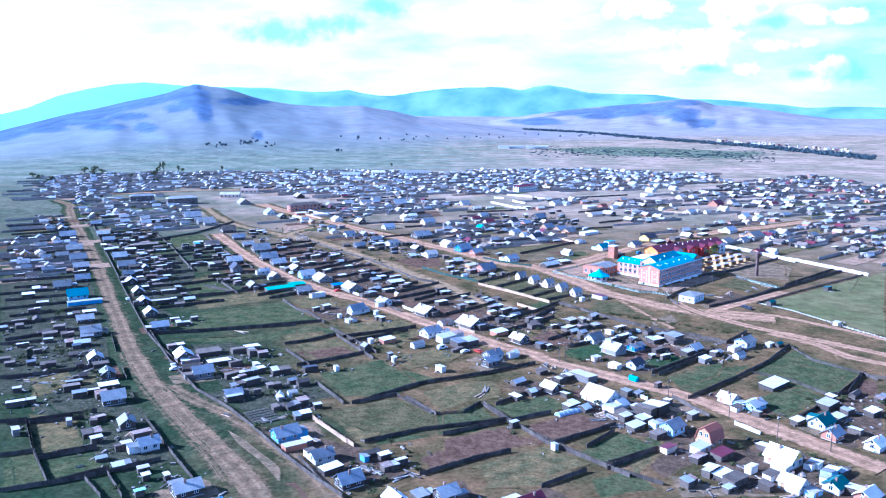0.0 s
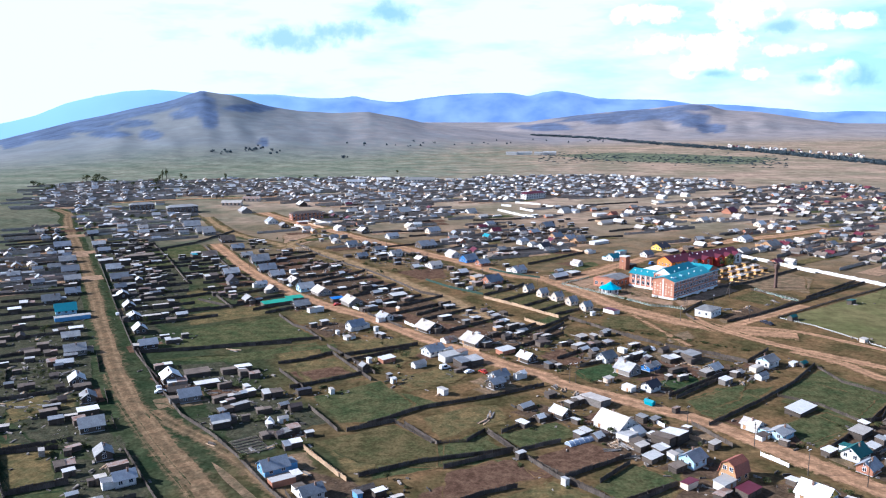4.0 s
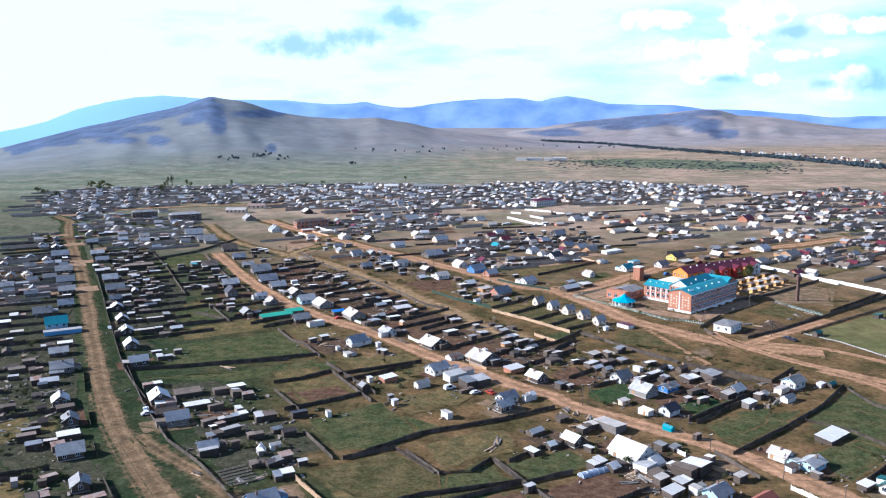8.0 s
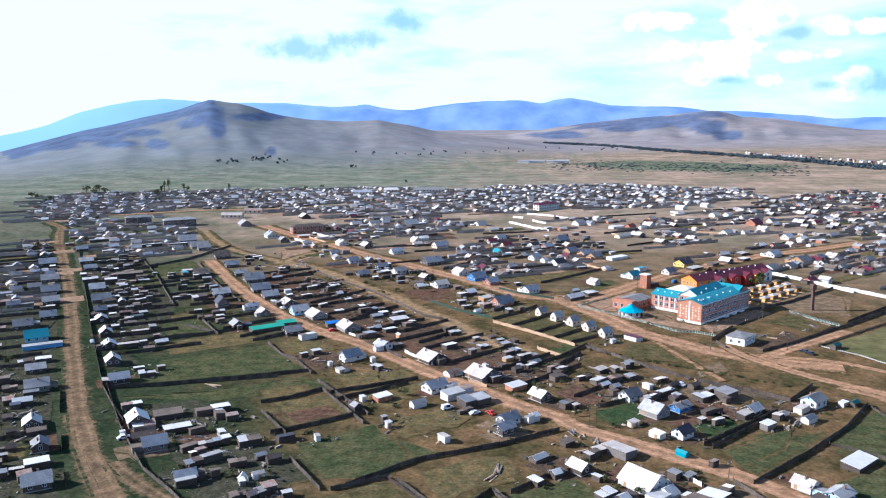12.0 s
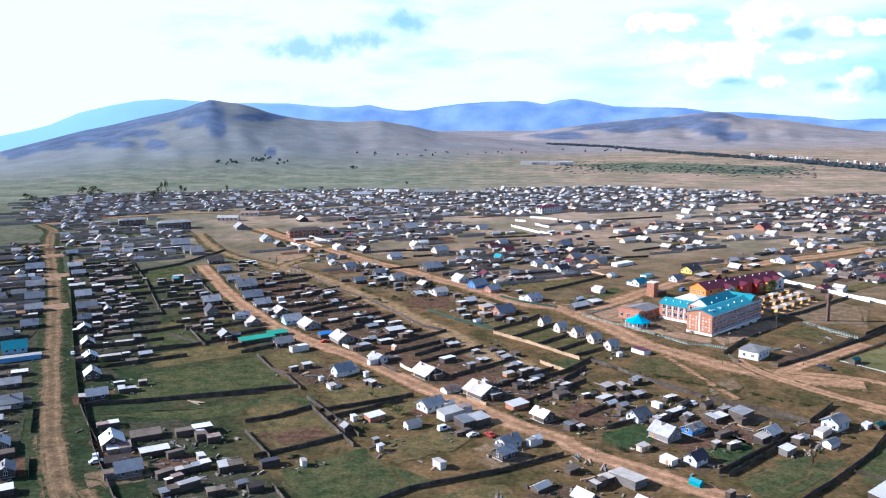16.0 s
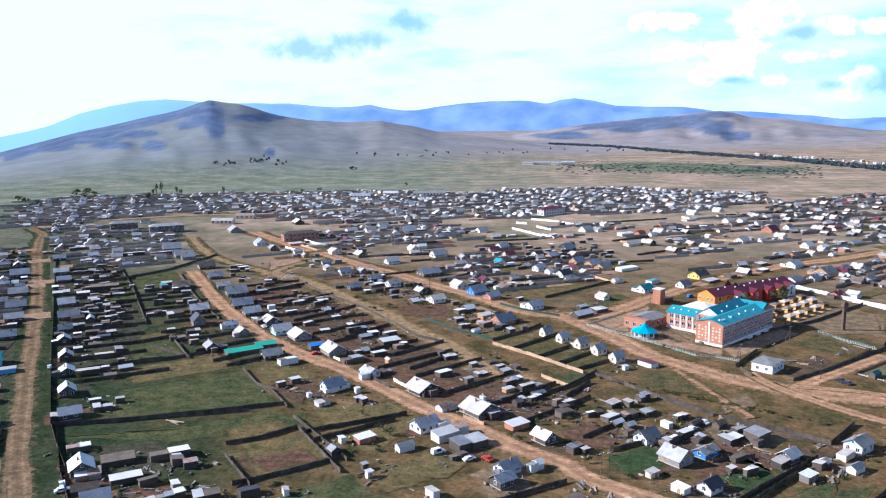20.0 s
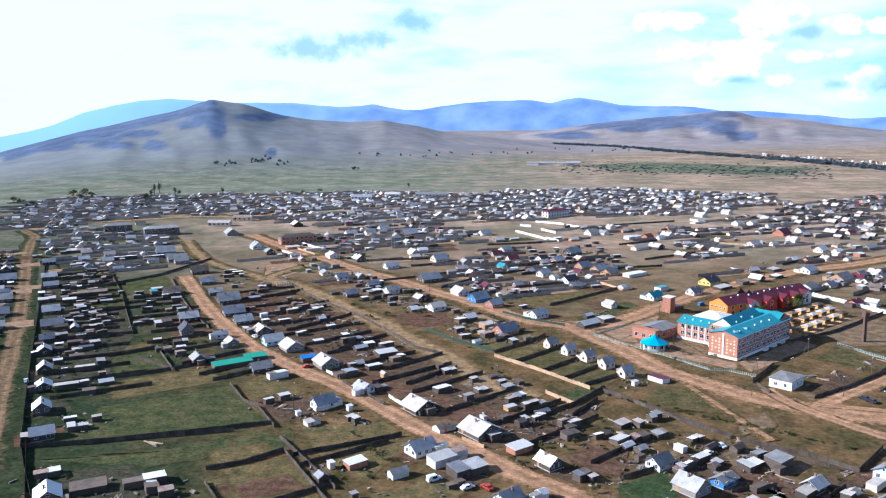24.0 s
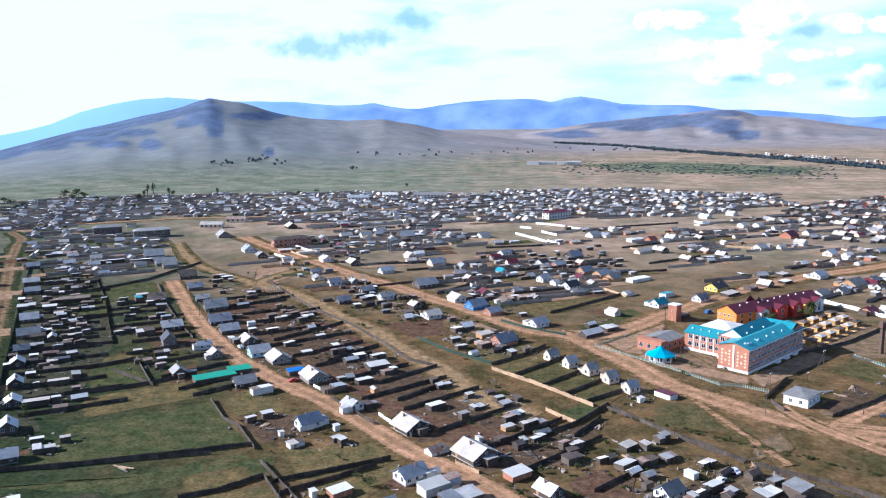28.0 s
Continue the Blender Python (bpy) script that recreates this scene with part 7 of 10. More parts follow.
house(25.9, 646.6, 44, 9.0, 7.4, "blue", "wood")
house(35.5, 636.3, 44, 8.8, 7.2, "blue", "wood")
house(42.0, 626.2, 44, 8.7, 7.1, "grey", "wood")
shed(57.1, 625.4, 44, 16.0, 5.5, "white", "white")
shed(47.3, 585.2, 44, 7.5, 4.4, "white", "white")
house(35.5, 539.0, 134, 5.5, 4.6, "cream", "white")
house(60.6, 560.2, 44, 8.1, 6.6, "teal", "white")
shed(68.1, 584.3, 44, 7.6, 4.5, "teal", "white")
house(39.5, 798.2, 44, 10.1, 8.3, "cream", "white")
house(49.5, 798.9, 134, 7.1, 5.9, "blue", "white")
house(83.0, 777.6, 44, 7.7, 6.3, "brick", "brick")
shed(71.5, 779.2, 44, 16.0, 5.5, "white", "white")
house(100.0, 787.7, 134, 8.3, 6.8, "white", "white")
house(83.6, 729.5, 134, 9.6, 7.8, "white", "log")
shed(72.0, 726.4, 44, 16.0, 5.5, "cream", "cream")
block(11.0, 915.4, 44, 29.2, 9.1, "maroon", "white")
house(96.9, 695.6, 134, 7.8, 6.4, "cream", "log")
house(123.3, 711.4, 134, 6.8, 5.5, "white", "log")
house(98.6, 603.5, 44, 10.5, 8.6, "dark", "yellow")
shed(103.5, 590.5, 44, 11.4, 5.5, "cream", "log")
house(84.6, 574.5, 44, 7.4, 6.0, "blue", "white")
house(128.9, 615.8, 134, 7.2, 5.9, "white", "log")
shed(118.5, 605.3, 44, 8.2, 4.8, "grey", "log")
shed(143.0, 626.5, 44, 8.0, 4.7, "white", "log")
shed(147.0, 647.5, 44, 8.3, 4.9, "grey", "log")
house(157.6, 745.7, 44, 9.5, 7.8, "grey", "cream")
house(195.4, 807.3, 44, 12.0, 9.9, "maroon", "brick")
house(193.2, 769.7, 134, 8.1, 6.6, "cream", "white")
house(178.3, 812.1, 44, 5.5, 4.6, "grey", "white")
house(214.8, 824.4, 44, 7.7, 6.3, "grey", "white")
house(236.3, 813.5, 134, 9.4, 7.7, "cream", "log")
house(258.2, 879.0, 134, 7.9, 6.5, "cream", "log")
house(206.8, 901.9, 134, 5.7, 4.6, "cream", "white")
house(185.7, 866.3, 44, 8.1, 6.6, "cream", "white")
house(172.6, 865.4, 44, 8.1, 6.6, "cream", "white")
shed(140.0, 876.1, 44, 16.0, 5.5, "white", "cream")
house(150.9, 922.5, 134, 9.2, 7.5, "white", "white")
house(180.3, 946.3, 134, 8.6, 7.0, "cream", "white")
house(139.5, 985.8, 134, 9.0, 7.4, "cream", "white")
house(200.3, 724.8, 44, 8.7, 7.1, "white", "cream")
house(163.9, 555.0, 44, 7.4, 6.0, "maroon", "brick")
house(173.5, 555.9, 134, 6.0, 4.9, "cream", "white")
house(179.1, 620.4, 44, 12.9, 10.0, "grey", "wood")
house(194.7, 633.3, 44, 6.9, 5.7, "blue", "brick")
house(206.3, 641.1, 134, 6.6, 5.4, "cream", "white")
house(167.1, 644.5, 44, 9.9, 8.1, "blue", "white")
shed(207.3, 691.1, 44, 6.2, 3.7, "white", "white")
shed(221.0, 709.1, 44, 8.1, 4.7, "white", "brick")
house(152.0, 592.1, 44, 8.9, 7.3, "grey", "white")
house(261.7, 797.6, 134, 7.1, 5.8, "cream", "log")
house(281.5, 855.9, 134, 7.7, 6.3, "cream", "log")
house(233.8, 789.6, 134, 5.6, 4.6, "cream", "log")
shed(211.4, 724.0, 44, 8.2, 4.8, "white", "cream")
house(169.0, 682.8, 44, 6.2, 5.1, "white", "log")



# ---- the school: brick blocks under teal metal roofs ----
def slab(name, x0, y0, z0, x1, y1, z1, m, parent, label=""):
    return child(name, boxes(name, [(x0, y0, z0, x1, y1, z1)], m), parent, label=label)


def ridge_roof(parent, x0, y0, x1, y1, h, rise, m, along="x", over=0.5, label=""):
    cx, cy, L, W = (x0 + x1) / 2, (y0 + y1) / 2, x1 - x0, y1 - y0
    if along == "x":
        return child("roof", gable_roof(L, W, h, rise, m, over), parent, cx, cy, 0, 0, label)
    return child("roof", gable_roof(W, L, h, rise, m, over), parent, cx, cy, 0, 90, label)


def gable_body(parent, x0, y0, x1, y1, h, rise, m, along="x", label=""):
    cx, cy, L, W = (x0 + x1) / 2, (y0 + y1) / 2, x1 - x0, y1 - y0
    if along == "x":
        return child("wall", gable_walls(L, W, h, rise, m), parent, cx, cy, 0, 0, label)
    return child("wall", gable_walls(W, L, h, rise, m), parent, cx, cy, 0, 90, label)


VENT = stack_mesh("roof_vent", [(0.22, 0), (0.22, 0.5), (0.38, 0.55), (0.1, 0.8)], [PAINTWHITE])
DOT = boxes("ornament", [(-0.38, -0.38, 0, 0.38, 0.38, 0.05)], [WALL["cream"]])


WIN_SCHOOL = window_mesh(2.35, 2.0, lights=3, t=0.16)


def school():
    s = root("school", 81.9, 447.6, 50, "large orange brick school with teal metal roofs", "school")
    teal = ROOF["teal"]
    gable_body(s, 0, 2.0, 48.5, 14.8, 10.0, 1.8, BRICK_ORANGE)
    ridge_roof(s, 0, 2.0, 48.5, 14.8, 10.0, 1.8, teal, label="teal sheet-metal gable roof")
    # the middle block stands across both wings, with a white gable towards the yard
    child("wall", gable_walls(27, 12, 10.3, 3.7, BRICK_ORANGE, PAINTWHITE), s, 24.5, 15.0, 0, 0, "orange brick with a white gable")
    ridge_roof(s, 11, 9.0, 38, 21.0, 10.3, 3.7, teal, label="teal sheet-metal gable roof")
    gable_body(s, 39, 2.2, 48.2, 16.0, 10.3, 2.2, BRICK_ORANGE, "y")
    ridge_roof(s, 39, 3.4, 48.2, 16.0, 10.3, 2.2, teal, "y", label="teal sheet-metal gable roof")
    gable_body(s, 13.4, 20.0, 24.6, 38, 7.8, 2.2, BRICK_ORANGE, "y")
    ridge_roof(s, 13.4, 20.0, 24.6, 38, 7.8, 2.2, teal, "y", label="teal sheet-metal gable roof")
    slab("wall", 24.65, 21.05, -0.1, 40, 37, 8.0, BRICK_ORANGE, s)
    child("roof", hip_roof(17.5, 17, 8.05, 2.1, ROOF["white"], 0.4), s, 32.6, 29.2, 0, 0, "bright sheet-metal roof")
    slab("plinth", -0.12, 1.88, -0.1, 48.6, 14.92, 1.1, PAINTWHITE, s, "white painted plinth")
    slab("plinth", 10.9, 14.95, -0.1, 20, 21.1, 1.15, PAINTWHITE, s, "white painted plinth")
    slab("plinth", 13.25, 21.12, -0.1, 20, 38.1, 1.2, PAINTWHITE, s, "white painted plinth")
    slab("pilaster", -0.2, 8.05, 1.0, 0.1, 8.75, 10.6, PAINTWHITE, s, "white pilaster strip")
    for y in (22.6, 25.8, 29.0, 32.2, 35.4):
        slab("pilaster", 13.22, y - 1.75, 1.2, 13.42, y - 1.35, 7.6, PAINTWHITE, s, "white pilaster strip")
    slab("eaves_board", -0.45, 1.36, 9.55, 48.9, 1.52, 9.85, PAINTWHITE, s, "white eaves board")
    for row, z in enumerate((1.7, 4.7, 7.4)):
        for i in range(15):
            child("window", WIN_SCHOOL, s, 1.9 + i * 3.2, 2.0, z, 180)
        if row < 2:
            for y in (22.6, 25.8, 29.0, 32.2, 35.4):
                child("window", WIN_TALL, s, 13.4, y, z + 0.6, 90)
        for y in (16.4, 19.2):
            child("window", WIN_TALL, s, 11.0, y, z + 0.4, 90)
    for k in (5.0, 11.7):
        for i in range(3):
            for j in range(5):
                if (i + j) % 2 == 0 or j in (1, 3):
                    o = child("ornament", DOT, s)
                    o.matrix_basis = pose(0, k + (i - 1) * 1.6, 2.6 + j * 1.35, 0, -90, 0) @ pose(0, 0, 0, 0, 0, 45)
    for x, y in ((3, 3.4), (6, 2.6), (20, 2.8), (27, 3.3), (33, 2.5)):
        child("roof_vent", VENT, s, x, y + 2.0, 10.0 + 1.8 * y / 6.4, 0, "white roof vent")
    for x, y in ((16, 2.2), (23, 3.6), (30, 2.0)):
        child("roof_vent", VENT, s, x, y + 9.0, 10.3 + 3.7 * y / 6, 0, "white roof vent")
    for y in (24, 28, 32, 36):
        child("roof_vent", VENT, s, 16.2, y, 7.8 + 2.2 * 2.8 / 5.6, 0, "white roof vent")
    for x in (4.5, 12.5):      # roof hatches with sheet-metal cheeks
        child("roof_hatch", gable_walls(1.8, 1.5, 0.8, 0.5, ROOF["sky"]), s, x, 5.2, 10.7, 90, "pale blue roof hatch")
    for i in range(3):
        slab("porch", 22 + i * 8, 0.3, -0.1, 25 + i * 8, 2.2, 0.9, PAINTWHITE, s, "white concrete entrance steps")
    return s


school()


def annex():
    r = root("boiler_house", 51.5, 484.5, 50, "low orange brick boiler house with a grey slate roof", "building")
    slab("wall", -9, -6, -0.1, 9, 6, 4.2, BRICK_ORANGE, r)
    child("roof", gable_roof(14, 12.4, 4.2, 1.4, ROOF["grey"], 0.3), r, 2.4, 0)
    slab("parapet", -9.1, -6.1, 4.2, -4.9, 6.1, 5.0, BRICK_ORANGE, r)
    for i in range(4):
        child("window", WIN_TALL, r, -6 + i * 4, -6, 1.2, 180)
    for i in range(3):
        child("window", WIN_TALL, r, -9, -4 + i * 4, 1.2, 90)


annex()


def pavilion():
    r = root("pavilion", 48.8, 464.0, 12, "white octagonal pavilion with a bright teal pointed roof", "pavilion")
    n = 8

    def ring(rad, z):
        return [(rad * math.cos(2 * math.pi * i / n), rad * math.sin(2 * math.pi * i / n), z) for i in range(n)]
    v = ring(5.0, -0.1) + ring(5.0, 3.1)
    f = [(i, (i + 1) % n, n + (i + 1) % n, n + i) for i in range(n)] + [tuple(range(n, 2 * n))]
    child("wall", mesh_of("wall", v, f, WALL["white"]), r)
    v = ring(6.3, 2.7) + ring(6.3, 2.9) + ring(2.2, 4.7) + [(0, 0, 6.6)]
    f = [tuple(range(n - 1, -1, -1))]
    for k in (0, n):
        f += [(k + i, k + (i + 1) % n, k + n + (i + 1) % n, k + n + i) for i in range(n)]
    f += [(2 * n + i, 2 * n + (i + 1) % n, 3 * n) for i in range(n)]
    child("roof", mesh_of("roof", v, f, mat("roof_turquoise_metal", (0.03, 0.36, 0.52), 0.1, 4, 0.5, fine=0.6)), r, label="bright turquoise pointed roof")
    for i in range(n):
        a = 2 * math.pi * (i + 0.5) / n
        d = 5.0 * math.cos(math.pi / n)
        child("window", WIN_TALL, r, d * math.cos(a), d * math.sin(a), 0.8, math.degrees(a) - 90)
        child("post", boxes("post", [(-0.1, -0.1, -0.1, 0.1, 0.1, 2.75)], PAINTWHITE), r, 6 * math.cos(a), 6 * math.sin(a))


pavilion()

tower = root("brick_tower", 64.5, 531.5, 50, "square red brick tower with a pale flat top", "tower")
slab("wall", -2.3, -2.3, -0.1, 2.3, 2.3, 8.0, WALL["brick"], tower)
slab("roof", -2.6, -2.6, 8.0, 2.6, 2.6, 8.4, CONCRETE, tower)
child("door", DOOR, tower, -2.3, 0, 0, 90)
child("window", WIN_SMALL, tower, -2.3, 0, 5.0, 90)
slab("lean_to", 2.4, -3.0, -0.1, 9.5, 2.0, 2.4, WALL["log"], tower, "low dark lean-to")


def kindergarten():
    k = root("kindergarten", 92.0, 523.0, 38, "orange and yellow kindergarten with a maroon metal roof", "kindergarten")
    orange = mat("wall_orange_plaster", (0.74, 0.24, 0.04), 0.1, 4, 0.8, fine=0.5)
    red = mat("wall_red_plaster", (0.46, 0.05, 0.035), 0.1, 4, 0.8, fine=0.5)
    paints = [orange, WALL["yellow"], CONCRETE, red, WALL["yellow"], CONCRETE]
    gable_body(k, 0, 0, 64, 11.5, 6.2, 3.0, orange)
    ridge_roof(k, 0, 0, 64, 11.5, 6.2, 3.0, ROOF["maroon"], label="maroon sheet-metal roof")
    for x, w, p in ((17, 6, 2), (30, 8, 3), (42, 7, 3), (51, 7, 4), (59, 7, 5)):
        gable_body(k, x - w / 2, -3.2, x + w / 2, -0.02, 5.6, 1.8, paints[p], "y", "coloured plaster bay")
        ridge_roof(k, x - w / 2, -3.2, x + w / 2, 3.0, 5.6, 1.8, ROOF["maroon"], "y", 0.35)
        for z in (0.9, 3.5):
            child("window", WIN_TALL, k, x, -3.2, z, 180)
    for i in range(4):
        for z in (0.9, 3.6):
            child("window", WIN, k, 0, 1.7 + i * 2.7, z, 90)
    for x in (4, 10, 22.5, 36):
        for z in (0.9, 3.6):
            child("window", WIN_TALL, k, x, 0, z, 180)
    # a gabled dormer over the ridge at the far side
    child("dormer", gable_walls(5.0, 6.0, 0.6, 2.6, ROOF["maroon"]), k, 22, 7.6, 7.6, 90, "maroon-clad dormer gable")
    for x, y in ((7, 4), (13, 4.6), (20, 3.6), (24, 4.6), (27, 3.4), (33, 4.4), (38, 4.7), (44, 4.4), (50, 4.5), (56, 4.2)):
        child("roof_vent", VENT, k, x, y, 6.2 + 0.52 * y, 0, "white roof vent")


kindergarten()

# play shelters in the kindergarten yard
SHELTER = mat("shelter_yellow_timber", (0.66, 0.42, 0.14), 0.25, 1.5, 0.8, fine=0.3, second=(0.50, 0.27, 0.10), each=0.3)
for i in range(6):
    for j in range(3):
        x, y = 118 + i * 6.2 - j * 3.0, 495 + i * 6.9 + j * 9.0
        sh = root("play_shelter", x, y, 44 + rng.uniform(-4, 4), "small yellow wooden play shelter with a brown roof", "play shelter", "play shelters")
        slab("back_wall", -2.4, 1.5, 0, 2.4, 1.65, 2.2, SHELTER, sh)
        slab("side_wall", -2.5, -1.5, 0, -2.4, 1.65, 2.2, SHELTER, sh)
        slab("side_wall", 2.4, -1.5, 0, 2.5, 1.65, 2.2, SHELTER, sh)
        slab("railing", -2.4, -1.6, 0, 0.6, -1.5, 0.9, SHELTER, sh)
        child("roof", hip_roof(5.2, 3.6, 2.25, 0.9, ROOF[rng.choice(("plank", "cream", "rust", "plank"))], 0.3), sh)
        slab("sandbox", -2.0, -4.6, -0.05, 1.2, -2.6, 0.3, SHELTER, sh, "yellow-edged sandbox")

# water stack
stack = root("water_tower", 143.0, 484.0, 20, "tall dark steel water tower with a narrow tank head", "water tower")
child("shaft", stack_mesh("shaft", [(0.75, -0.1), (0.6, 10.6), (0.6, 10.8)], [RUST]), stack)
child("tank", stack_mesh("tank", [(0.6, 10.8), (1.15, 11.3), (1.15, 13.4), (0.5, 14.0)], [RUST]), stack)
child("ladder", boxes("ladder", [(0.75, -0.2, 0, 0.85, 0.2, 11.0)], RUST), stack)

# white block building at the crossroads
wb = root("white_building", 91.9, 419.4, 52, "whitewashed block building with a flat grey slate roof", "building")
slab("wall", -5.4, -4.3, -0.1, 5.4, 4.3, 3.5, WALL["white"], wb)
child("roof", hip_roof(10.8, 8.6, 3.5, 0.9, ROOF["grey"], 0.4), wb)
for u in (-1.8, 1.8):
    child("window", WIN, wb, -5.4, u, 1.1, 90)
for u in (-3.2, 0, 3.2):
    child("window", WIN, wb, u, -4.3, 1.1, 180)

# lattice radio mast
mast = root("radio_mast", -113.8, 712, 10, "grey steel lattice radio mast", "mast")
for sx, sy in ((-1, -1), (1, -1), (1, 1), (-1, 1)):
    leg = [(sx * 1.3 + a, sy * 1.3 + b, 0) for a, b in ((-0.1, -0.1), (0.1, -0.1), (0.1, 0.1), (-0.1, 0.1))]
    top = [(sx * 0.3 + a, sy * 0.3 + b, 24) for a, b in ((-0.08, -0.08), (0.08, -0.08), (0.08, 0.08), (-0.08, 0.08))]
    child("leg", mesh_of("leg", leg + top, [(0, 1, 5, 4), (1, 2, 6, 5), (2, 3, 7, 6), (3, 0, 4, 7), (4, 5, 6, 7)], CONCRETE), mast)
for i in range(8):
    w = 1.3 - i * 0.14
    child("brace", boxes("brace", [(-w, -w - 0.05, 2.5 + i * 2.8, w, -w + 0.05, 2.65 + i * 2.8)], CONCRETE), mast)
    child("brace", boxes("brace", [(-w - 0.05, -w, 2.5 + i * 2.8, -w + 0.05, w, 2.65 + i * 2.8)], CONCRETE), mast)


# timber house with a mansard roof
def mansard(x, y, rot, L, W):
    r = root("house", x, y, rot, "orange timber house with a brown mansard roof", "house", "village houses")
    h, a, b = 2.6, L / 2, W / 2
    prof = [(-b, h), (-b * 0.72, h + 2.6), (0, h + 3.7), (b * 0.72, h + 2.6), (b, h)]
    v = [(-a, p, z) for p, z in prof] + [(a, p, z) for p, z in prof] + [(sx * a, sy * b, -0.1) for sx, sy in ((-1, -1), (1, -1), (1, 1), (-1, 1))]
    f = [(0, 1, 2, 3, 4), (9, 8, 7, 6, 5), (10, 11, 5, 0), (12, 13, 4, 9), (11, 12, 9, 5), (13, 10, 0, 4)]
    child("wall", mesh_of("wall", v, f, WALL["wood"]), r)
    o = [(-b - 0.3, h - 0.3), (-b * 0.74, h + 2.75), (0, h + 3.9), (b * 0.74, h + 2.75), (b + 0.3, h - 0.3)]
    i_ = [(-b - 0.15, h - 0.35), (-b * 0.70, h + 2.62), (0, h + 3.72), (b * 0.70, h + 2.62), (b + 0.15, h - 0.35)]
    ring = o + i_[::-1]
    v = [(-a - 0.4, p, z) for p, z in ring] + [(a + 0.4, p, z) for p, z in ring]
    n = len(ring)
    f = [(k, (k + 1) % n, n + (k + 1) % n, n + k) for k in range(n)]
    f += [(k, k + 1, n - 2 - k, n - 1 - k) for k in range(4)] + [(n + k + 1, n + k, 2 * n - 1 - k, 2 * n - 2 - k) for k in range(4)]
    child("roof", mesh_of("roof", v, f, ROOF["brick"]), r, label="red-brown mansard roof")
    put_windows(r, L, W, 0.9, WIN, "flr", 2.6)
    child("window", WIN, r, -a, -1, h + 0.8, 90)
    child("window", WIN, r, -a, 1, h + 0.8, 90)


mansard(59.8, 236.8, 44, 6.4, 5.4)
for x, y, r in ((85, 460, 12), (100, 475, 14), (70, 480, 14), (51, 484, 11), (49, 464, 8), (64, 531, 6), (100, 540, 11), (115, 550, 12), (130, 563, 12), (130, 515, 20), (92, 419, 9), (165, 425, 40), (200, 440, 40)):
    PLACED.append((x, y, r))


# unfinished roof frame of fresh timber lying in a garden
def roof_frame(x, y, rot, L, W, rise):
    r = root("roof_frame", x, y, rot, "unfinished gable roof frame of fresh yellow timber", "roof frame")
    for s_ in (-1, 1):
        child("wall_plate", boxes("wall_plate", [(-L / 2, s_ * W / 2 - 0.12, 0, L / 2, s_ * W / 2 + 0.12, 0.5)], WOODNEW), r)
    n = 7
    slope = math.hypot(rise, W / 2)
    beam = boxes("rafter", [(-0.14, 0, 0, 0.14, slope, 0.2)], WALL["cream"])
    for i_ in range(n):
        u = -L / 2 + L * i_ / (n - 1)
        for s_ in (-1, 1):
            o = child("rafter", beam, r)
            o.matrix_basis = pose(u, -s_ * W / 2, 0.5, 0, 0, 0 if s_ > 0 else 180) @ pose(0, 0, 0, math.degrees(math.atan2(rise, W / 2)))
    child("ridge_beam", boxes("ridge_beam", [(-L / 2, -0.1, rise + 0.45, L / 2, 0.1, rise + 0.75)], WALL["cream"]), r)
    PLACED.append((x, y, L / 2))


roof_frame(-155.5, 574.5, 38, 9.0, 6.0, 2.6)


# ---- long low buildings at the edge of the village ----
def long_building(x, y, rot, L, W, roof, wall, h=3.4):
    r = root("long_building", x, y, rot, f"long low {WALLWORD[wall]} building with a {ROOFWORD[roof]} roof", "building")
    PLACED.append((x, y, L / 2))
    child("wall", gable_walls(L, W, h, W * 0.22, WALL[wall]), r)
    child("roof", gable_roof(L, W, h, W * 0.22, ROOF[roof], 0.4), r)
    put_windows(r, L, W, 1.1, WIN_TALL, "f", 4.0)


long_building(-217, 1061, 6, 24, 11, "blue", "white")
long_building(-186, 1094, 6, 18, 10, "white", "white")
long_building(-137, 1097, 6, 40, 11, "grey", "white")
long_building(-298, 827, 6, 20, 9, "cream", "cream")
long_building(-290, 865, 6, 18, 8, "rust", "cream")


# ---- poles, cars, greenery, clutter ----
POLE = mesh_of("pole", [(0.13 * math.cos(k * math.pi / 3), 0.13 * math.sin(k * math.pi / 3), -0.1) for k in range(6)] + [(0.09 * math.cos(k * math.pi / 3), 0.09 * math.sin(k * math.pi / 3), 8.2) for k in range(6)],
               [(k, (k + 1) % 6, 6 + (k + 1) % 6, 6 + k) for k in range(6)] + [(6, 7, 8, 9, 10, 11)], WOODGREY)
ARM = boxes("crossarm", [(-0.8, -0.06, 7.5, 0.8, 0.06, 7.62)], WOODGREY)
CUP = boxes("insulator", [(-0.05, -0.05, 7.62, 0.05, 0.05, 7.82)], PAINTWHITE)


def utility_pole(x, y, rot=40, braced=False):
    r = root("utility_pole", x, y, rot, "old wooden utility pole with a crossarm" + (" and a brace" if braced else ""), "utility pole", "utility poles")
    child("pole", POLE, r)
    child("crossarm", ARM, r)
    for u in (-0.7, -0.25, 0.25, 0.7):
        child("insulator", CUP, r, u, 0, 0)
    if braced:
        o = child("brace", POLE, r)
        o.matrix_basis = pose(0, 2.4, 0, 17.5, 0, 0) @ Matrix.Diagonal((0.9, 0.9, 0.93, 1))


WHEEL = mesh_of("wheel", [(0.32 * math.cos(k * math.pi / 6), y, 0.32 * math.sin(k * math.pi / 6)) for y in (-0.1, 0.1) for k in range(12)],
                [(k, (k + 1) % 12, 12 + (k + 1) % 12, 12 + k) for k in range(12)] + [tuple(range(11, -1, -1)), tuple(range(12, 24))], RUBBER)


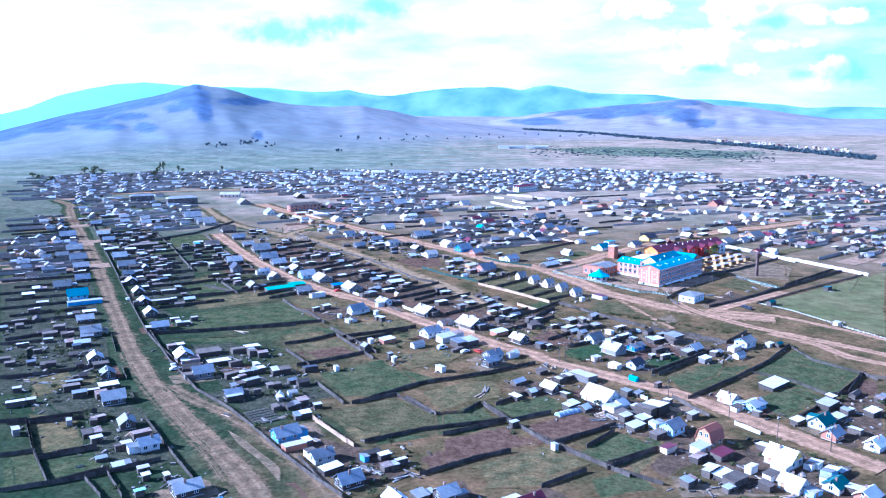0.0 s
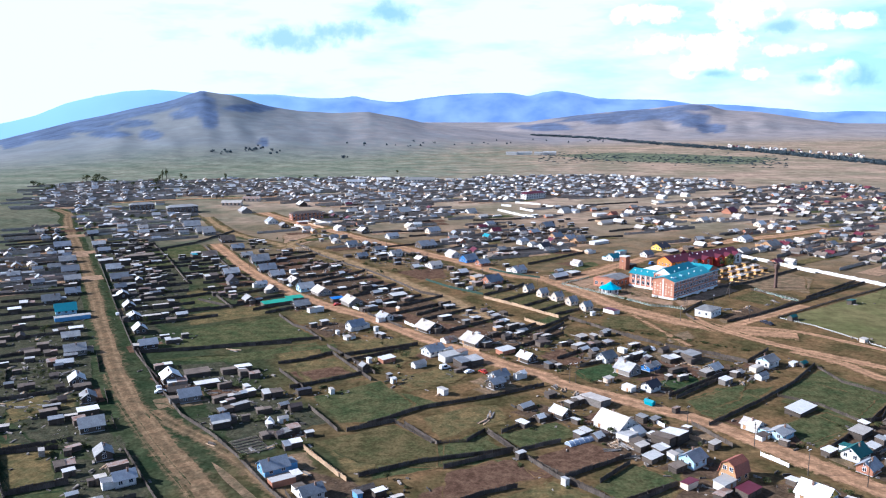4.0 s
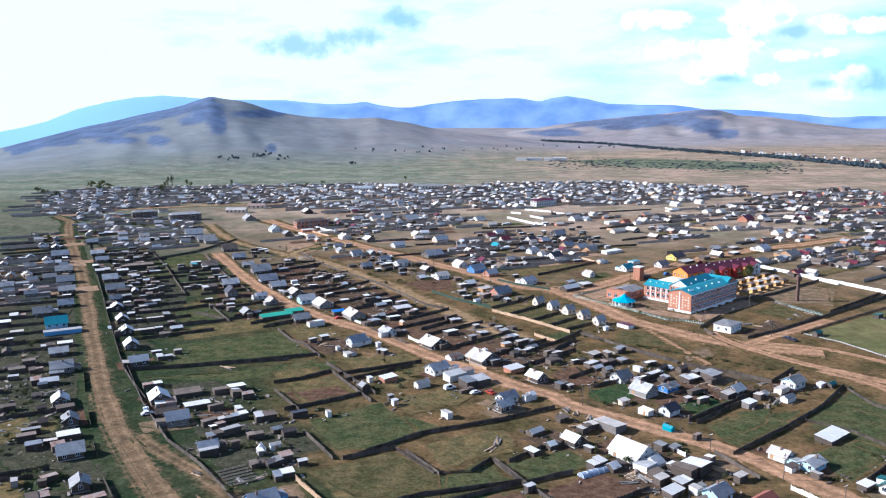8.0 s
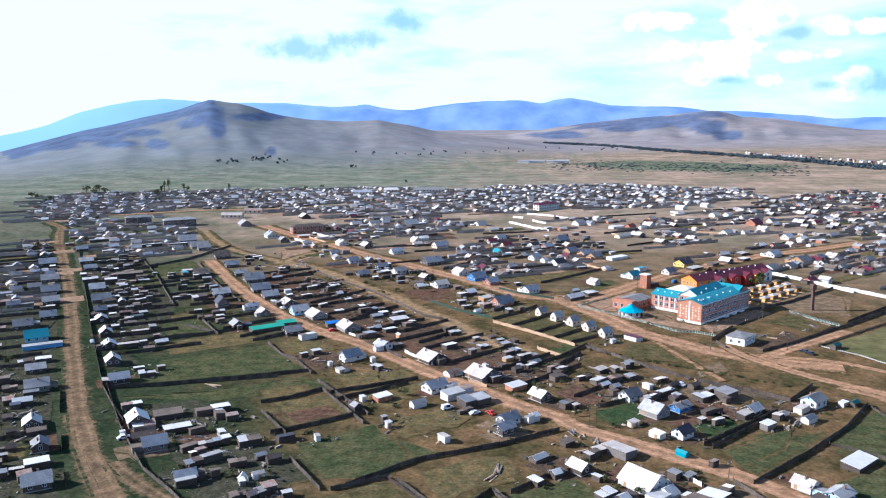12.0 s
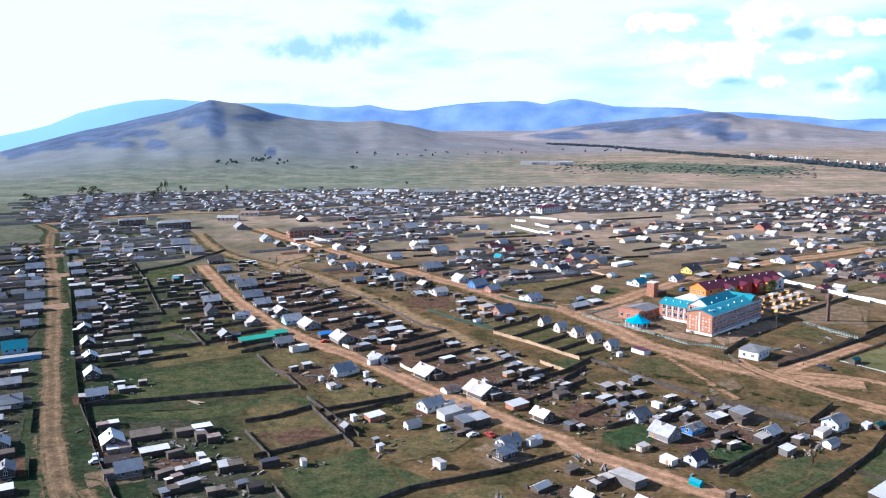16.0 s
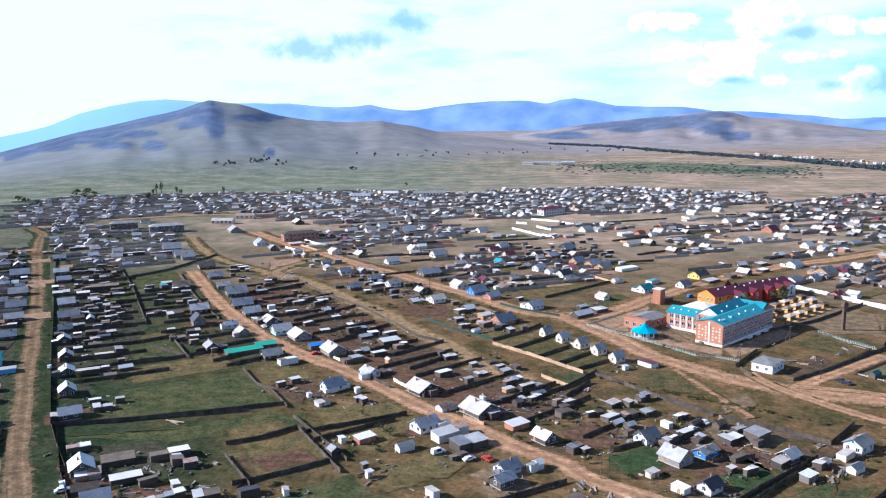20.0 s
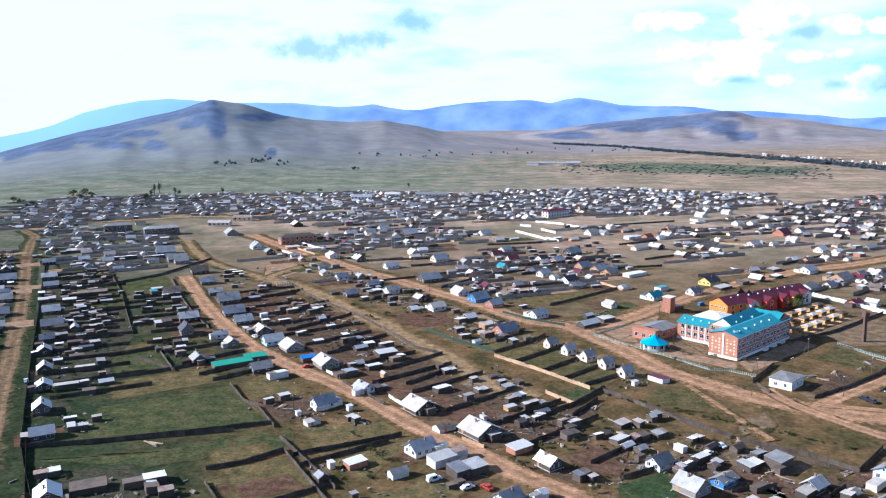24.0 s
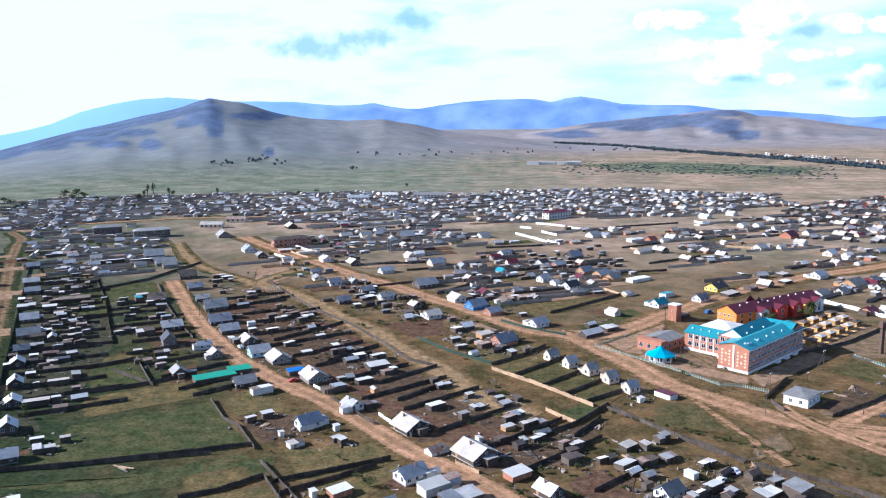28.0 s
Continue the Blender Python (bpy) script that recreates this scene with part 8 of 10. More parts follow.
def car(x, y, rot, colour, van=False):
    r = root("van" if van else "car", x, y, rot, f"{colour} parked {'van' if van else 'car'} on the bare ground", "van" if van else "car", "parked cars")
    L, H = (2.3, 1.95) if van else (2.05, 1.42)
    side = [(-L, 0.35), (-L, 0.85), (-L * 0.95, H - 0.05) if van else (-L * 0.72, 0.95), (-L * 0.9, H) if van else (-L * 0.5, H), (L * 0.25, H), (L * 0.52, 0.95), (L * 0.97, 0.82), (L, 0.35)]
    n = len(side)
    v = [(p, -0.82, z) for p, z in side] + [(p, 0.82, z) for p, z in side]
    f = [(k, (k + 1) % n, n + (k + 1) % n, n + k) for k in range(n)] + [tuple(range(n - 1, -1, -1)), tuple(range(n, 2 * n))]
    body = child("body", mesh_of("body", v, f, CARPAINT[colour]), r)
    child("windscreen", mesh_of("windscreen", [(L * 0.27, -0.7, H - 0.05), (L * 0.27, 0.7, H - 0.05), (L * 0.515, 0.72, 0.99), (L * 0.515, -0.72, 0.99), (L * 0.29, -0.7, H - 0.02), (L * 0.29, 0.7, H - 0.02), (L * 0.535, 0.72, 1.02), (L * 0.535, -0.72, 1.02)],
                                [(4, 7, 6, 5), (0, 1, 2, 3), (0, 4, 5, 1), (2, 6, 7, 3), (1, 5, 6, 2), (3, 7, 4, 0)], PANE), body)
    for s in (-1, 1):
        slab("side_window", -L * 0.45, s * 0.825 - 0.012, 0.97, L * 0.24, s * 0.825 + 0.012, H - 0.12, PANE, body)
        slab("headlight", L - 0.03, s * 0.6 - 0.15, 0.58, L + 0.02, s * 0.6 + 0.15, 0.74, FRAME, body)
        for u in (-0.62, 0.62):
            child("wheel", WHEEL, r, L * u, s * 0.74, 0.32)


def crown_mesh(seed, n, rx, rz, size, leaf=None):
    """A ragged crown of many small leaf clumps."""
    q = random.Random(seed)
    v, f = [], []
    lobes = [(q.uniform(-0.5, 0.5) * rx, q.uniform(-0.5, 0.5) * rx, q.uniform(-0.45, 0.5) * rz, q.uniform(0.35, 0.65)) for _ in range(7)]
    for i in range(n):
        lx, ly, lz, lr = lobes[i % len(lobes)]
        d = Vector((q.gauss(0, 1), q.gauss(0, 1), q.gauss(0, 1))).normalized() * (q.random() ** 0.4)
        c = Vector((lx + d.x * rx * lr, ly + d.y * rx * lr, lz + d.z * rz * lr))
        s = size * q.uniform(0.6, 1.3)
        a = [Vector((q.uniform(-1, 1), q.uniform(-1, 1), q.uniform(-1, 1))).normalized() * s for _ in range(4)]
        b = len(v)
        v += [c + p for p in a]
        f += [(b, b + 1, b + 2), (b, b + 2, b + 3), (b, b + 3, b + 1), (b + 1, b + 3, b + 2)]
    return mesh_of("crown", v, f, leaf or LEAF)


CROWNS = [crown_mesh(s, 150, 1.0, 1.0, 0.17) for s in range(5)]
TRUNK = mesh_of("trunk", [(0.1 * math.cos(k * math.pi / 3), 0.1 * math.sin(k * math.pi / 3), -0.05) for k in range(6)] + [(0.045 * math.cos(k * math.pi / 3), 0.045 * math.sin(k * math.pi / 3), 1.0) for k in range(6)],
                [(k, (k + 1) % 6, 6 + (k + 1) % 6, 6 + k) for k in range(6)], BARK)


def tree(x, y, h, w, z=0.0):
    r = root("tree" if h > 3 else "bush", x, y, rng.uniform(0, 360), "leafy green tree with a ragged crown" if h > 3 else "small dark green garden bush", "tree" if h > 3 else "bush", "greenery", z=z)
    child("trunk", TRUNK, r, scale=(h * 0.3, h * 0.3, h * 0.7))
    child("crown", CROWNS[rng.randrange(5)], r, 0, 0, h * 0.58, scale=(w / 2, w / 2, h * 0.42))


def pile(x, y, w, label="untidy heap of timber and scrap beside a shed"):
    """A heap of boards lying at odd angles."""
    r = root("scrap_heap", x, y, rng.uniform(0, 180), label, "scrap heap", "scrap heaps")
    for i in range(5):
        L = w * rng.uniform(0.5, 1.0)
        o = child("board", boxes("board", [(-L / 2, -0.25, 0, L / 2, 0.25, 0.22)], rng.choice((JUNK, WOODGREY, WOODNEW, JUNK))), r)
        o.matrix_basis = pose(rng.uniform(-0.2, 0.2) * w, (i - 2) * 0.35 + rng.uniform(-0.2, 0.2), 0.02 + 0.2 * (i % 2), 0, 0, rng.uniform(-20, 20))


FILM = mat("greenhouse_film", (0.33, 0.38, 0.47), 0.2, 1.5, 0.35, fine=0.3, second=(0.24, 0.28, 0.37), spec=0.5)
CANVAS = mat("white_canvas", (0.74, 0.73, 0.70), 0.12, 1.0, 0.9, fine=0.3)


def greenhouse(x, y, rot, L, R):
    """A long half-round tunnel of film over hoops."""
    r = root("greenhouse", x, y, rot, "long half-round greenhouse of blue-grey plastic film", "greenhouse", "greenhouses")
    n = 9
    arc = [(R * math.cos(math.pi * k / n), R * 0.85 * math.sin(math.pi * k / n)) for k in range(n + 1)]
    v = [(u, p, z) for u in (-L / 2, L / 2) for p, z in arc]
    f = [(k, k + 1, n + 2 + k, n + 1 + k) for k in range(n)] + [tuple(range(n, -1, -1)), tuple(range(n + 1, 2 * n + 2))]
    child("film", mesh_of("film", v, f, FILM), r)
    hv = [(u, p * q_, z * q_) for u in (-0.05, 0.05) for q_ in (1.0, 1.05) for p, z in arc]
    m = n + 1
    hf = [(m + k, m + k + 1, 3 * m + k + 1, 3 * m + k) for k in range(n)] + [(k, k + 1, m + k + 1, m + k) for k in range(n)] + [(3 * m + k, 3 * m + k + 1, 2 * m + k + 1, 2 * m + k) for k in range(n)]
    hoop = mesh_of("hoop", hv, hf, PAINTWHITE)
    for k in range(6):
        child("hoop", hoop, r, -L / 2 + L * k / 5)
    PLACED.append((x, y, R + 1))


def tent(x, y, w):
    r = root("tent", x, y, 20, "small white pyramid tent on a garden plot", "tent")
    a = w / 2
    child("canvas", mesh_of("canvas", [(-a, -a, 0), (a, -a, 0), (a, a, 0), (-a, a, 0), (-a * 0.94, -a * 0.94, 0.5), (a * 0.94, -a * 0.94, 0.5), (a * 0.94, a * 0.94, 0.5), (-a * 0.94, a * 0.94, 0.5), (0, 0, w * 0.95)],
                            [(0, 1, 5, 4), (1, 2, 6, 5), (2, 3, 7, 6), (3, 0, 4, 7), (4, 5, 8), (5, 6, 8), (6, 7, 8), (7, 4, 8)], CANVAS), r)
    child("pole", boxes("pole", [(-0.04, -0.04, 0, 0.04, 0.04, w * 0.95 + 0.3)], WOODGREY), r)


def lumber(x, y, rot, L, n):
    """Sawn boards laid side by side on the ground in two courses."""
    r = root("lumber_stack", x, y, rot, "low stack of fresh sawn yellow boards", "lumber", "lumber stacks")
    for i in range(n):
        l_ = L * rng.uniform(0.8, 1.0)
        child("board", boxes("board", [(-l_ / 2, -0.16, 0, l_ / 2, 0.16, 0.12)], WOODNEW if i % 3 else WALL["cream"]), r, rng.uniform(-0.3, 0.3), (i - n / 2) * 0.62, 0.02, rng.uniform(-5, 5))
    for u in (-L * 0.3, L * 0.3):
        child("bearer", boxes("bearer", [(-0.1, -n * 0.3, 0.13, 0.1, n * 0.3, 0.25)], WOODGREY), r, u)


def garden_beds(x, y, rot, L, n, gap):
    r = root("garden_beds", x, y, rot, "row of raised vegetable beds with board edges", "garden bed")
    for i in range(n):
        b = child("soil", boxes("soil", [(-L / 2, -0.45, 0.15, L / 2, 0.45, 0.36)], BEDSOIL), r, 0, (i - n / 2) * gap)
        for s_ in (-1, 1):
            child("edging", boxes("edging", [(-L / 2, s_ * 0.5 - 0.05, 0.15, L / 2, s_ * 0.5 + 0.05, 0.42)], WOODPALE), r, 0, (i - n / 2) * gap)


BEDSOIL = mat("bed_soil", (0.085, 0.055, 0.038), 0.3, 1.0, 1.0, 0.05, second=(0.06, 0.075, 0.03), fine=0.25)
greenhouse(18.6, 257.9, 37, 9.5, 1.5)
tent(-81.6, 263.6, 3.0)
lumber(29.7, 257.6, 40, 5.5, 7)
lumber(33.4, 260.4, 130, 4.5, 5)
lumber(41.7, 263.4, 44, 4.0, 4)
garden_beds(-83.2, 246.6, 39, 9.0, 6, 2.1)
shed(26.2, 292.0, 134, 9.0, 5.4, "cream", "board", 2.3)

# trees in front of the kindergarten and bushes by the school
tree(109.8, 529.2, 6.5, 7.5)
tree(134.2, 551.0, 7, 8)
tree(127.3, 542.9, 5, 5)
tree(100.6, 509.4, 4, 4)
tree(55.0, 445.6, 2.4, 3)
tree(60.1, 455.8, 2.4, 3)
tree(53.6, 460.1, 2.4, 3)

utility_pole(96.6, 429.7)
utility_pole(111.6, 458.7, 40, True)
utility_pole(83.2, 427.7, 40, True)
utility_pole(8.9, 478.6)
utility_pole(18.4, 312.1)
utility_pole(-76.0, 404.9)
utility_pole(-84.4, 368.5)
utility_pole(76.0, 405.2)
utility_pole(57.9, 470.8)
utility_pole(-23.0, 484.4)
utility_pole(-7.7, 561.7)
utility_pole(-65.5, 568.0)
utility_pole(-97.6, 591.0)
utility_pole(-128.6, 453.7)
utility_pole(-173.6, 514.1)
utility_pole(58.6, 521.3)
utility_pole(137.4, 632.4)
utility_pole(210.4, 693.1)
utility_pole(108.8, 408.4)
utility_pole(127.5, 433.4)
car(-132.6, 292.2, 125, "white")
car(-200.0, 393.0, 125, "white")
car(-113.5, 415.4, 45, "dark")
car(-29.7, 324.8, 40, "white", True)
car(-14.5, 321.4, 130, "red")
car(-132.9, 463.7, 130, "white")
car(-95.5, 422.0, 40, "red")
car(50.5, 351.3, 45, "white")
car(55.3, 357.7, 125, "white")
car(115.3, 406.4, 125, "dark")
car(84.0, 547.5, 40, "blue", True)
car(-19.9, 320.8, 40, "white")
tree(116.9, 508.3, 6, 6)
tree(131.4, 540.6, 7, 6)
tree(107.2, 525.5, 6, 6)
tree(124.1, 546.8, 5, 5)
tree(71.8, 451.4, 2.5, 3)
tree(83.0, 447.2, 2.5, 3)
tree(-37.3, 519.3, 3, 4)
tree(-62.3, 510.6, 4, 5)
tree(-40.9, 508.7, 3, 4)
tree(-78.9, 509.2, 3, 4)
tree(-179.7, 380.5, 3.5, 4)
tree(-47.2, 337.7, 3, 5)
tree(-51.6, 341.1, 2.5, 4)
tree(26.0, 314.0, 2, 3)
tree(15.3, 322.4, 2.5, 3)
tree(-7.9, 339.3, 2.5, 3)
tree(-5.1, 335.1, 2.5, 3)
tree(-174.8, 374.2, 3, 3)
tree(-60.1, 354.0, 2, 2)
tree(-83.8, 417.3, 2.5, 3)
tree(-166.5, 405.5, 2, 3)
tree(-115.7, 290.5, 2, 3)
tree(-86.7, 502.2, 3, 5)
tree(-100.8, 524.5, 3, 4)
tree(-113.8, 512.6, 2.5, 4)
tree(-343.4, 632.2, 5, 5)
tree(-360.3, 667.1, 6, 5)
tree(-354.4, 609.4, 5, 5)
tree(-384.1, 640.6, 6, 6)
pile(-121.7, 341.0, 6)
pile(-91.3, 377.2, 5)
pile(-88.3, 374.3, 5)
pile(9.9, 369.1, 6)
pile(7.9, 364.5, 5)
pile(2.0, 360.1, 5)
pile(12.1, 373.9, 5)
pile(-1.9, 363.5, 6)
pile(18.8, 387.9, 6)
pile(-14.9, 366.7, 5)
pile(-11.7, 361.5, 6)
pile(62.1, 351.0, 5)
pile(66.8, 356.4, 5)
pile(66.5, 340.1, 5)
pile(68.8, 336.1, 5)
pile(87.3, 342.2, 4)
pile(87.1, 322.1, 6)
pile(82.6, 318.0, 5)
pile(114.9, 436.2, 6)
pile(115.4, 430.7, 6)
pile(104.4, 431.2, 6)
pile(107.8, 427.7, 5)
pile(133.3, 450.2, 6)
pile(139.8, 455.1, 6)
pile(127.4, 443.0, 5)
pile(24.5, 518.3, 5)
pile(29.3, 525.1, 5)
pile(-66.1, 454.5, 5)
pile(-61.6, 459.9, 6)
pile(-70.4, 449.3, 5)
pile(-83.0, 457.9, 4)
pile(-23.3, 412.9, 6)
pile(-27.5, 407.3, 5)
pile(-20.3, 402.9, 5)
pile(20.2, 301.2, 5)
pile(15.8, 304.1, 5)
pile(12.9, 307.2, 5)
pile(-28.6, 296.1, 4)
pile(-110.9, 289.3, 5)
pile(-114.0, 305.2, 4)
pile(-109.6, 300.0, 4)
utility_pole(81.1, 240.8)
utility_pole(53.7, 271.5)
utility_pole(20.7, 312.9)
utility_pole(71.2, 258.8)
utility_pole(94.8, 234.7)
car(-130.4, 288.6, 40, "white")
car(116.7, 403.5, 125, "dark")
tree(-105.7, 191.5, 2, 3)
tree(-195.2, 292.9, 3, 4)
tree(-183.5, 301.3, 3, 4)
tree(-218.0, 359.4, 4, 6)
tree(-80.7, 234.7, 3, 4)
tree(-85.3, 265.3, 2, 5)
tree(-56.8, 215.1, 2, 4)
tree(29.4, 265.0, 3, 4)
tree(-36.6, 194.6, 2.5, 4)
tree(20.3, 272.2, 2.5, 3)
tree(-153.3, 275.5, 3, 4)
tree(-139.4, 239.5, 3, 4)
pile(30.8, 260.1, 7)
pile(32.2, 256.2, 7)
pile(28.2, 252.5, 6)
pile(33.1, 248.3, 5)
pile(-9.7, 277.9, 8)
pile(-11.5, 272.1, 7)
pile(-41.0, 211.0, 5)
pile(-37.4, 208.5, 5)
pile(-94.2, 199.1, 5)
pile(-119.2, 227.6, 4)
pile(-75.5, 245.4, 5)
pile(-80.4, 242.5, 5)
pile(66.4, 220.8, 5)
pile(69.2, 214.0, 5)
pile(76.1, 221.7, 5)
pile(78.3, 205.1, 6)
pile(73.8, 204.7, 6)
pile(109.4, 264.8, 5)
pile(109.3, 259.9, 5)
pile(101.3, 247.8, 4)
pile(-60.1, 228.7, 4)
pile(-30.7, 206.6, 6)
pile(-27.8, 208.6, 6)
pile(-94.9, 246.0, 4)
tree(-579.5, 1051.6, 11, 14)
tree(-572.8, 1064.9, 12, 14)
tree(-555.7, 1028.2, 9, 12)
tree(-554.7, 1053.1, 9, 11)
tree(-480.9, 1057.5, 11, 6)
tree(-482.3, 1070.2, 17, 5)
tree(-491.4, 1103.3, 18, 5)
tree(-463.7, 1010.3, 12, 8)
tree(-464.6, 1091.1, 11, 6)
tree(-457.2, 1084.9, 8, 7)
tree(-596.1, 973.9, 9, 10)
tree(-572.5, 959.4, 8, 10)
tree(-615.2, 989.4, 9, 10)
tree(-434.6, 948.1, 8, 10)
tree(-493.6, 1008.4, 6, 8)
tree(-530.2, 1035.8, 6, 8)
tree(-409.0, 1107.9, 10, 5)
tree(-344.4, 751.6, 5, 8)
tree(-338.4, 710.5, 5, 8)
tree(-318.5, 712.2, 5, 7)
tree(-354.6, 722.5, 5, 7)
tree(-565.5, 939.3, 7, 10)
tree(-185.0, 1209.1, 7, 6)
tree(-304.6, 1113.8, 6, 8)
tree(-289.1, 1135.7, 6, 8)
tree(-194.8, 686.1, 4, 6)
tree(-161.4, 633.0, 3, 6)



# ---- the rest of the village: rows of houses, sheds and fences filling the blocks ----
def inside(p, poly):
    x, y = p
    c = False
    for (x0, y0), (x1, y1) in zip(poly, poly[1:] + poly[:1]):
        if (y0 > y) != (y1 > y) and x < (x1 - x0) * (y - y0) / (y1 - y0) + x0:
            c = not c
    return c


def free(x, y, r):
    return all((x - a) ** 2 + (y - b) ** 2 > (r + q) ** 2 for a, b, q in PLACED) and all((x - a) ** 2 + (y - b) ** 2 > (r + q) ** 2 for a, b, q in ROADWAY)


def street_angle(x, y):
    if x < -150 and y < 800:
        return 124
    return 133 if y < 620 else 118


FAR_FENCE_V, FAR_FENCE_F = [], []


def far_fence(x, y, ang, length, h):
    c, s = math.cos(radians(ang)), math.sin(radians(ang))
    if any((x + c * u * length - a) ** 2 + (y + s * u * length - q) ** 2 < (r + 2) ** 2 for u in (0, 0.25, 0.5, 0.75, 1) for a, q, r in ROADWAY):
        return
    b = len(FAR_FENCE_V)
    for z in (-0.05, h):
        for u, w in ((0, -0.04), (length, -0.04), (length, 0.04), (0, 0.04)):
            FAR_FENCE_V.append((x + c * u - s * w, y + s * u + c * w, z))
    FAR_FENCE_F.extend(tuple(k + b for k in g) for g in ((4, 5, 6, 7), (0, 1, 5, 4), (1, 2, 6, 5), (2, 3, 7, 6), (3, 0, 4, 7)))


class Patches:
    """Fenced garden plots of the distant village as one sheet of quads, each a little above the last."""

    def __init__(self):
        self.v, self.f, self.fm = [], [], []
        self.mats = [SOIL, LAWN, HAY, SCHOOLYARD, ASH]

    def add(self, x, y, ang, L, W, m):
        c, s, b, z = math.cos(radians(ang)), math.sin(radians(ang)), len(self.v), 0.012 + 0.0003 * len(self.fm)
        self.v += [(x + c * u - s * w, y + s * u + c * w, z) for u, w in ((0, -W / 2), (L, -W / 2 * rng.uniform(0.8, 1.1)), (L, W / 2 * rng.uniform(0.8, 1.1)), (0, W / 2))]
        self.f.append((b, b + 1, b + 2, b + 3))
        self.fm.append(m)


GARDENS = Patches()


def fill(poly, spacing, kind):
    xs, ys = [p[0] for p in poly], [p[1] for p in poly]
    a0 = street_angle(sum(xs) / len(xs), sum(ys) / len(ys))
    c, s = math.cos(radians(a0)), math.sin(radians(a0))
    n = int(max(max(xs) - min(xs), max(ys) - min(ys)) / spacing) + 4
    mx, my = (max(xs) + min(xs)) / 2, (max(ys) + min(ys)) / 2
    for i in range(-n, n):
        for j in range(-n, n):
            # houses stand in rows along the streets, every second row closer
            u = (i + rng.uniform(-0.22, 0.22)) * spacing
            w = (j * 1.25 + (0.35 if j % 2 else 0) + rng.uniform(-0.2, 0.2)) * spacing
            x, y = mx + c * u - s * w, my + s * u + c * w
            if not inside((x, y), poly) or rng.random() < (0.3 if kind == "new" else 0.15) or not free(x, y, 5.5):
                continue
            # dense rows lean to pale colours, which stand in for distance haze
            roof = rng.choice({"dense": ("grey", "grey", "blue", "white", "white", "white", "cream", "blue", "grey", "cream"), "mixed": ("grey", "white", "blue", "cream", "maroon", "grey", "plank", "grey"), "new": ("white", "grey", "cream", "grey", "plank")}[kind])
            wall = rng.choice({"dense": ("board", "board", "cream", "white", "wood", "white"), "mixed": ("log", "board", "white", "brick", "cream", "board"), "new": ("white", "cream", "board", "log", "brick")}[kind])
            along = a0 + rng.choice((0, -90)) + rng.uniform(-3, 3)
            L = rng.uniform(4.8, 7.4)
            house(x, y, along, L, L * rng.uniform(0.7, 0.88), roof, wall, 1.95)
            GARDENS.add(x + c * rng.uniform(-6, 6), y + s * rng.uniform(-6, 6), a0 - 90 + rng.choice((0, 180)), rng.uniform(14, 34), rng.uniform(8, 15),
                        rng.choice({"dense": (0, 1, 3, 2, 3, 3), "mixed": (0, 1, 2, 3, 3, 3), "new": (3, 3, 1, 2, 3)}[kind]))
            for _ in range(2):
                far_fence(x - s * rng.uniform(3, 7) + c * rng.uniform(-8, 8), y + c * rng.uniform(3, 7) + s * rng.uniform(-8, 8), a0 - 90 + rng.choice((0, 180)) + rng.uniform(-3, 3), rng.uniform(16, 38), rng.uniform(1.6, 2.2))
                if rng.random() < 0.6:
                    far_fence(x + c * 6, y + s * 6, a0 - 90 + rng.uniform(-3, 3), rng.uniform(12, 22), rng.uniform(1.3, 1.8))
            for _ in range(rng.choice((1, 1, 2, 2, 3))):
                d = rng.uniform(6, 15)
                x2, y2 = x + s * d * rng.choice((1, -1)), y - c * d
                x2, y2 = x2 + c * rng.uniform(-5, 5), y2 + s * rng.uniform(-5, 5)
                if free(x2, y2, 2.0):
                    shed(x2, y2, a0 - 90 + rng.uniform(-4, 4), rng.uniform(2.5, 8), rng.uniform(2.2, 4), rng.choice(("white", "grey", "white", "blue", "grey")), rng.choice(("log", "board", "board")))


def fill_sheds(poly, spacing):
    xs, ys = [p[0] for p in poly], [p[1] for p in poly]
    for i in range(int((max(xs) - min(xs)) * (max(ys) - min(ys)) / spacing ** 2)):
        x, y = rng.uniform(min(xs), max(xs)), rng.uniform(min(ys), max(ys))
        if inside((x, y), poly) and free(x, y, 2.2):
            a = street_angle(x, y) - 90 + rng.uniform(-5, 5)
            t = rng.random()
            if t < 0.55:
                shed(x, y, a, rng.uniform(2.4, 6.5), rng.uniform(1.8, 3.4), rng.choice(("grey", "grey", "white", "log", "log", "log", "blue")), "log")
            elif t < 0.84:
                PLACED.append((x, y, 2))
                pile(x, y, rng.uniform(3, 6))
            else:
                PLACED.append((x, y, 2))
                tree(x, y, rng.uniform(1.6, 2.8), rng.uniform(2, 4))


fill([(-457, 758), (-606, 968), (-576, 1052), (-386, 1116), (-247, 1145), (-86, 1120), (-59, 874), (-174, 840), (-219, 851), (-296, 898), (-357, 864), (-422, 828)], 14, "dense")  # rows of the old village
fill([(-379, 648), (-478, 788), (-410, 808), (-352, 766), (-286, 736), (-247, 659), (-273, 608), (-324, 604), (-392, 706)], 15, "dense")  # western rows
fill([(-86, 1120), (-47, 1178), (97, 1200), (258, 1139), (261, 1035), (127, 928), (46, 922), (-33, 876), (-64, 936)], 14, "dense")  # northern rows
fill([(-45, 748), (68, 865), (203, 921), (301, 890), (251, 760), (175, 729), (86, 659), (56, 731)], 25, "new")  # new houses on the open ground
fill([(258, 1024), (343, 1000), (301, 890), (217, 914)], 20, "new")  # eastern edge
fill([(299, 1069), (394, 1123), (442, 973), (398, 764), (294, 588), (299, 690), (225, 683), (221, 785)], 21, "mixed")  # eastern outskirts
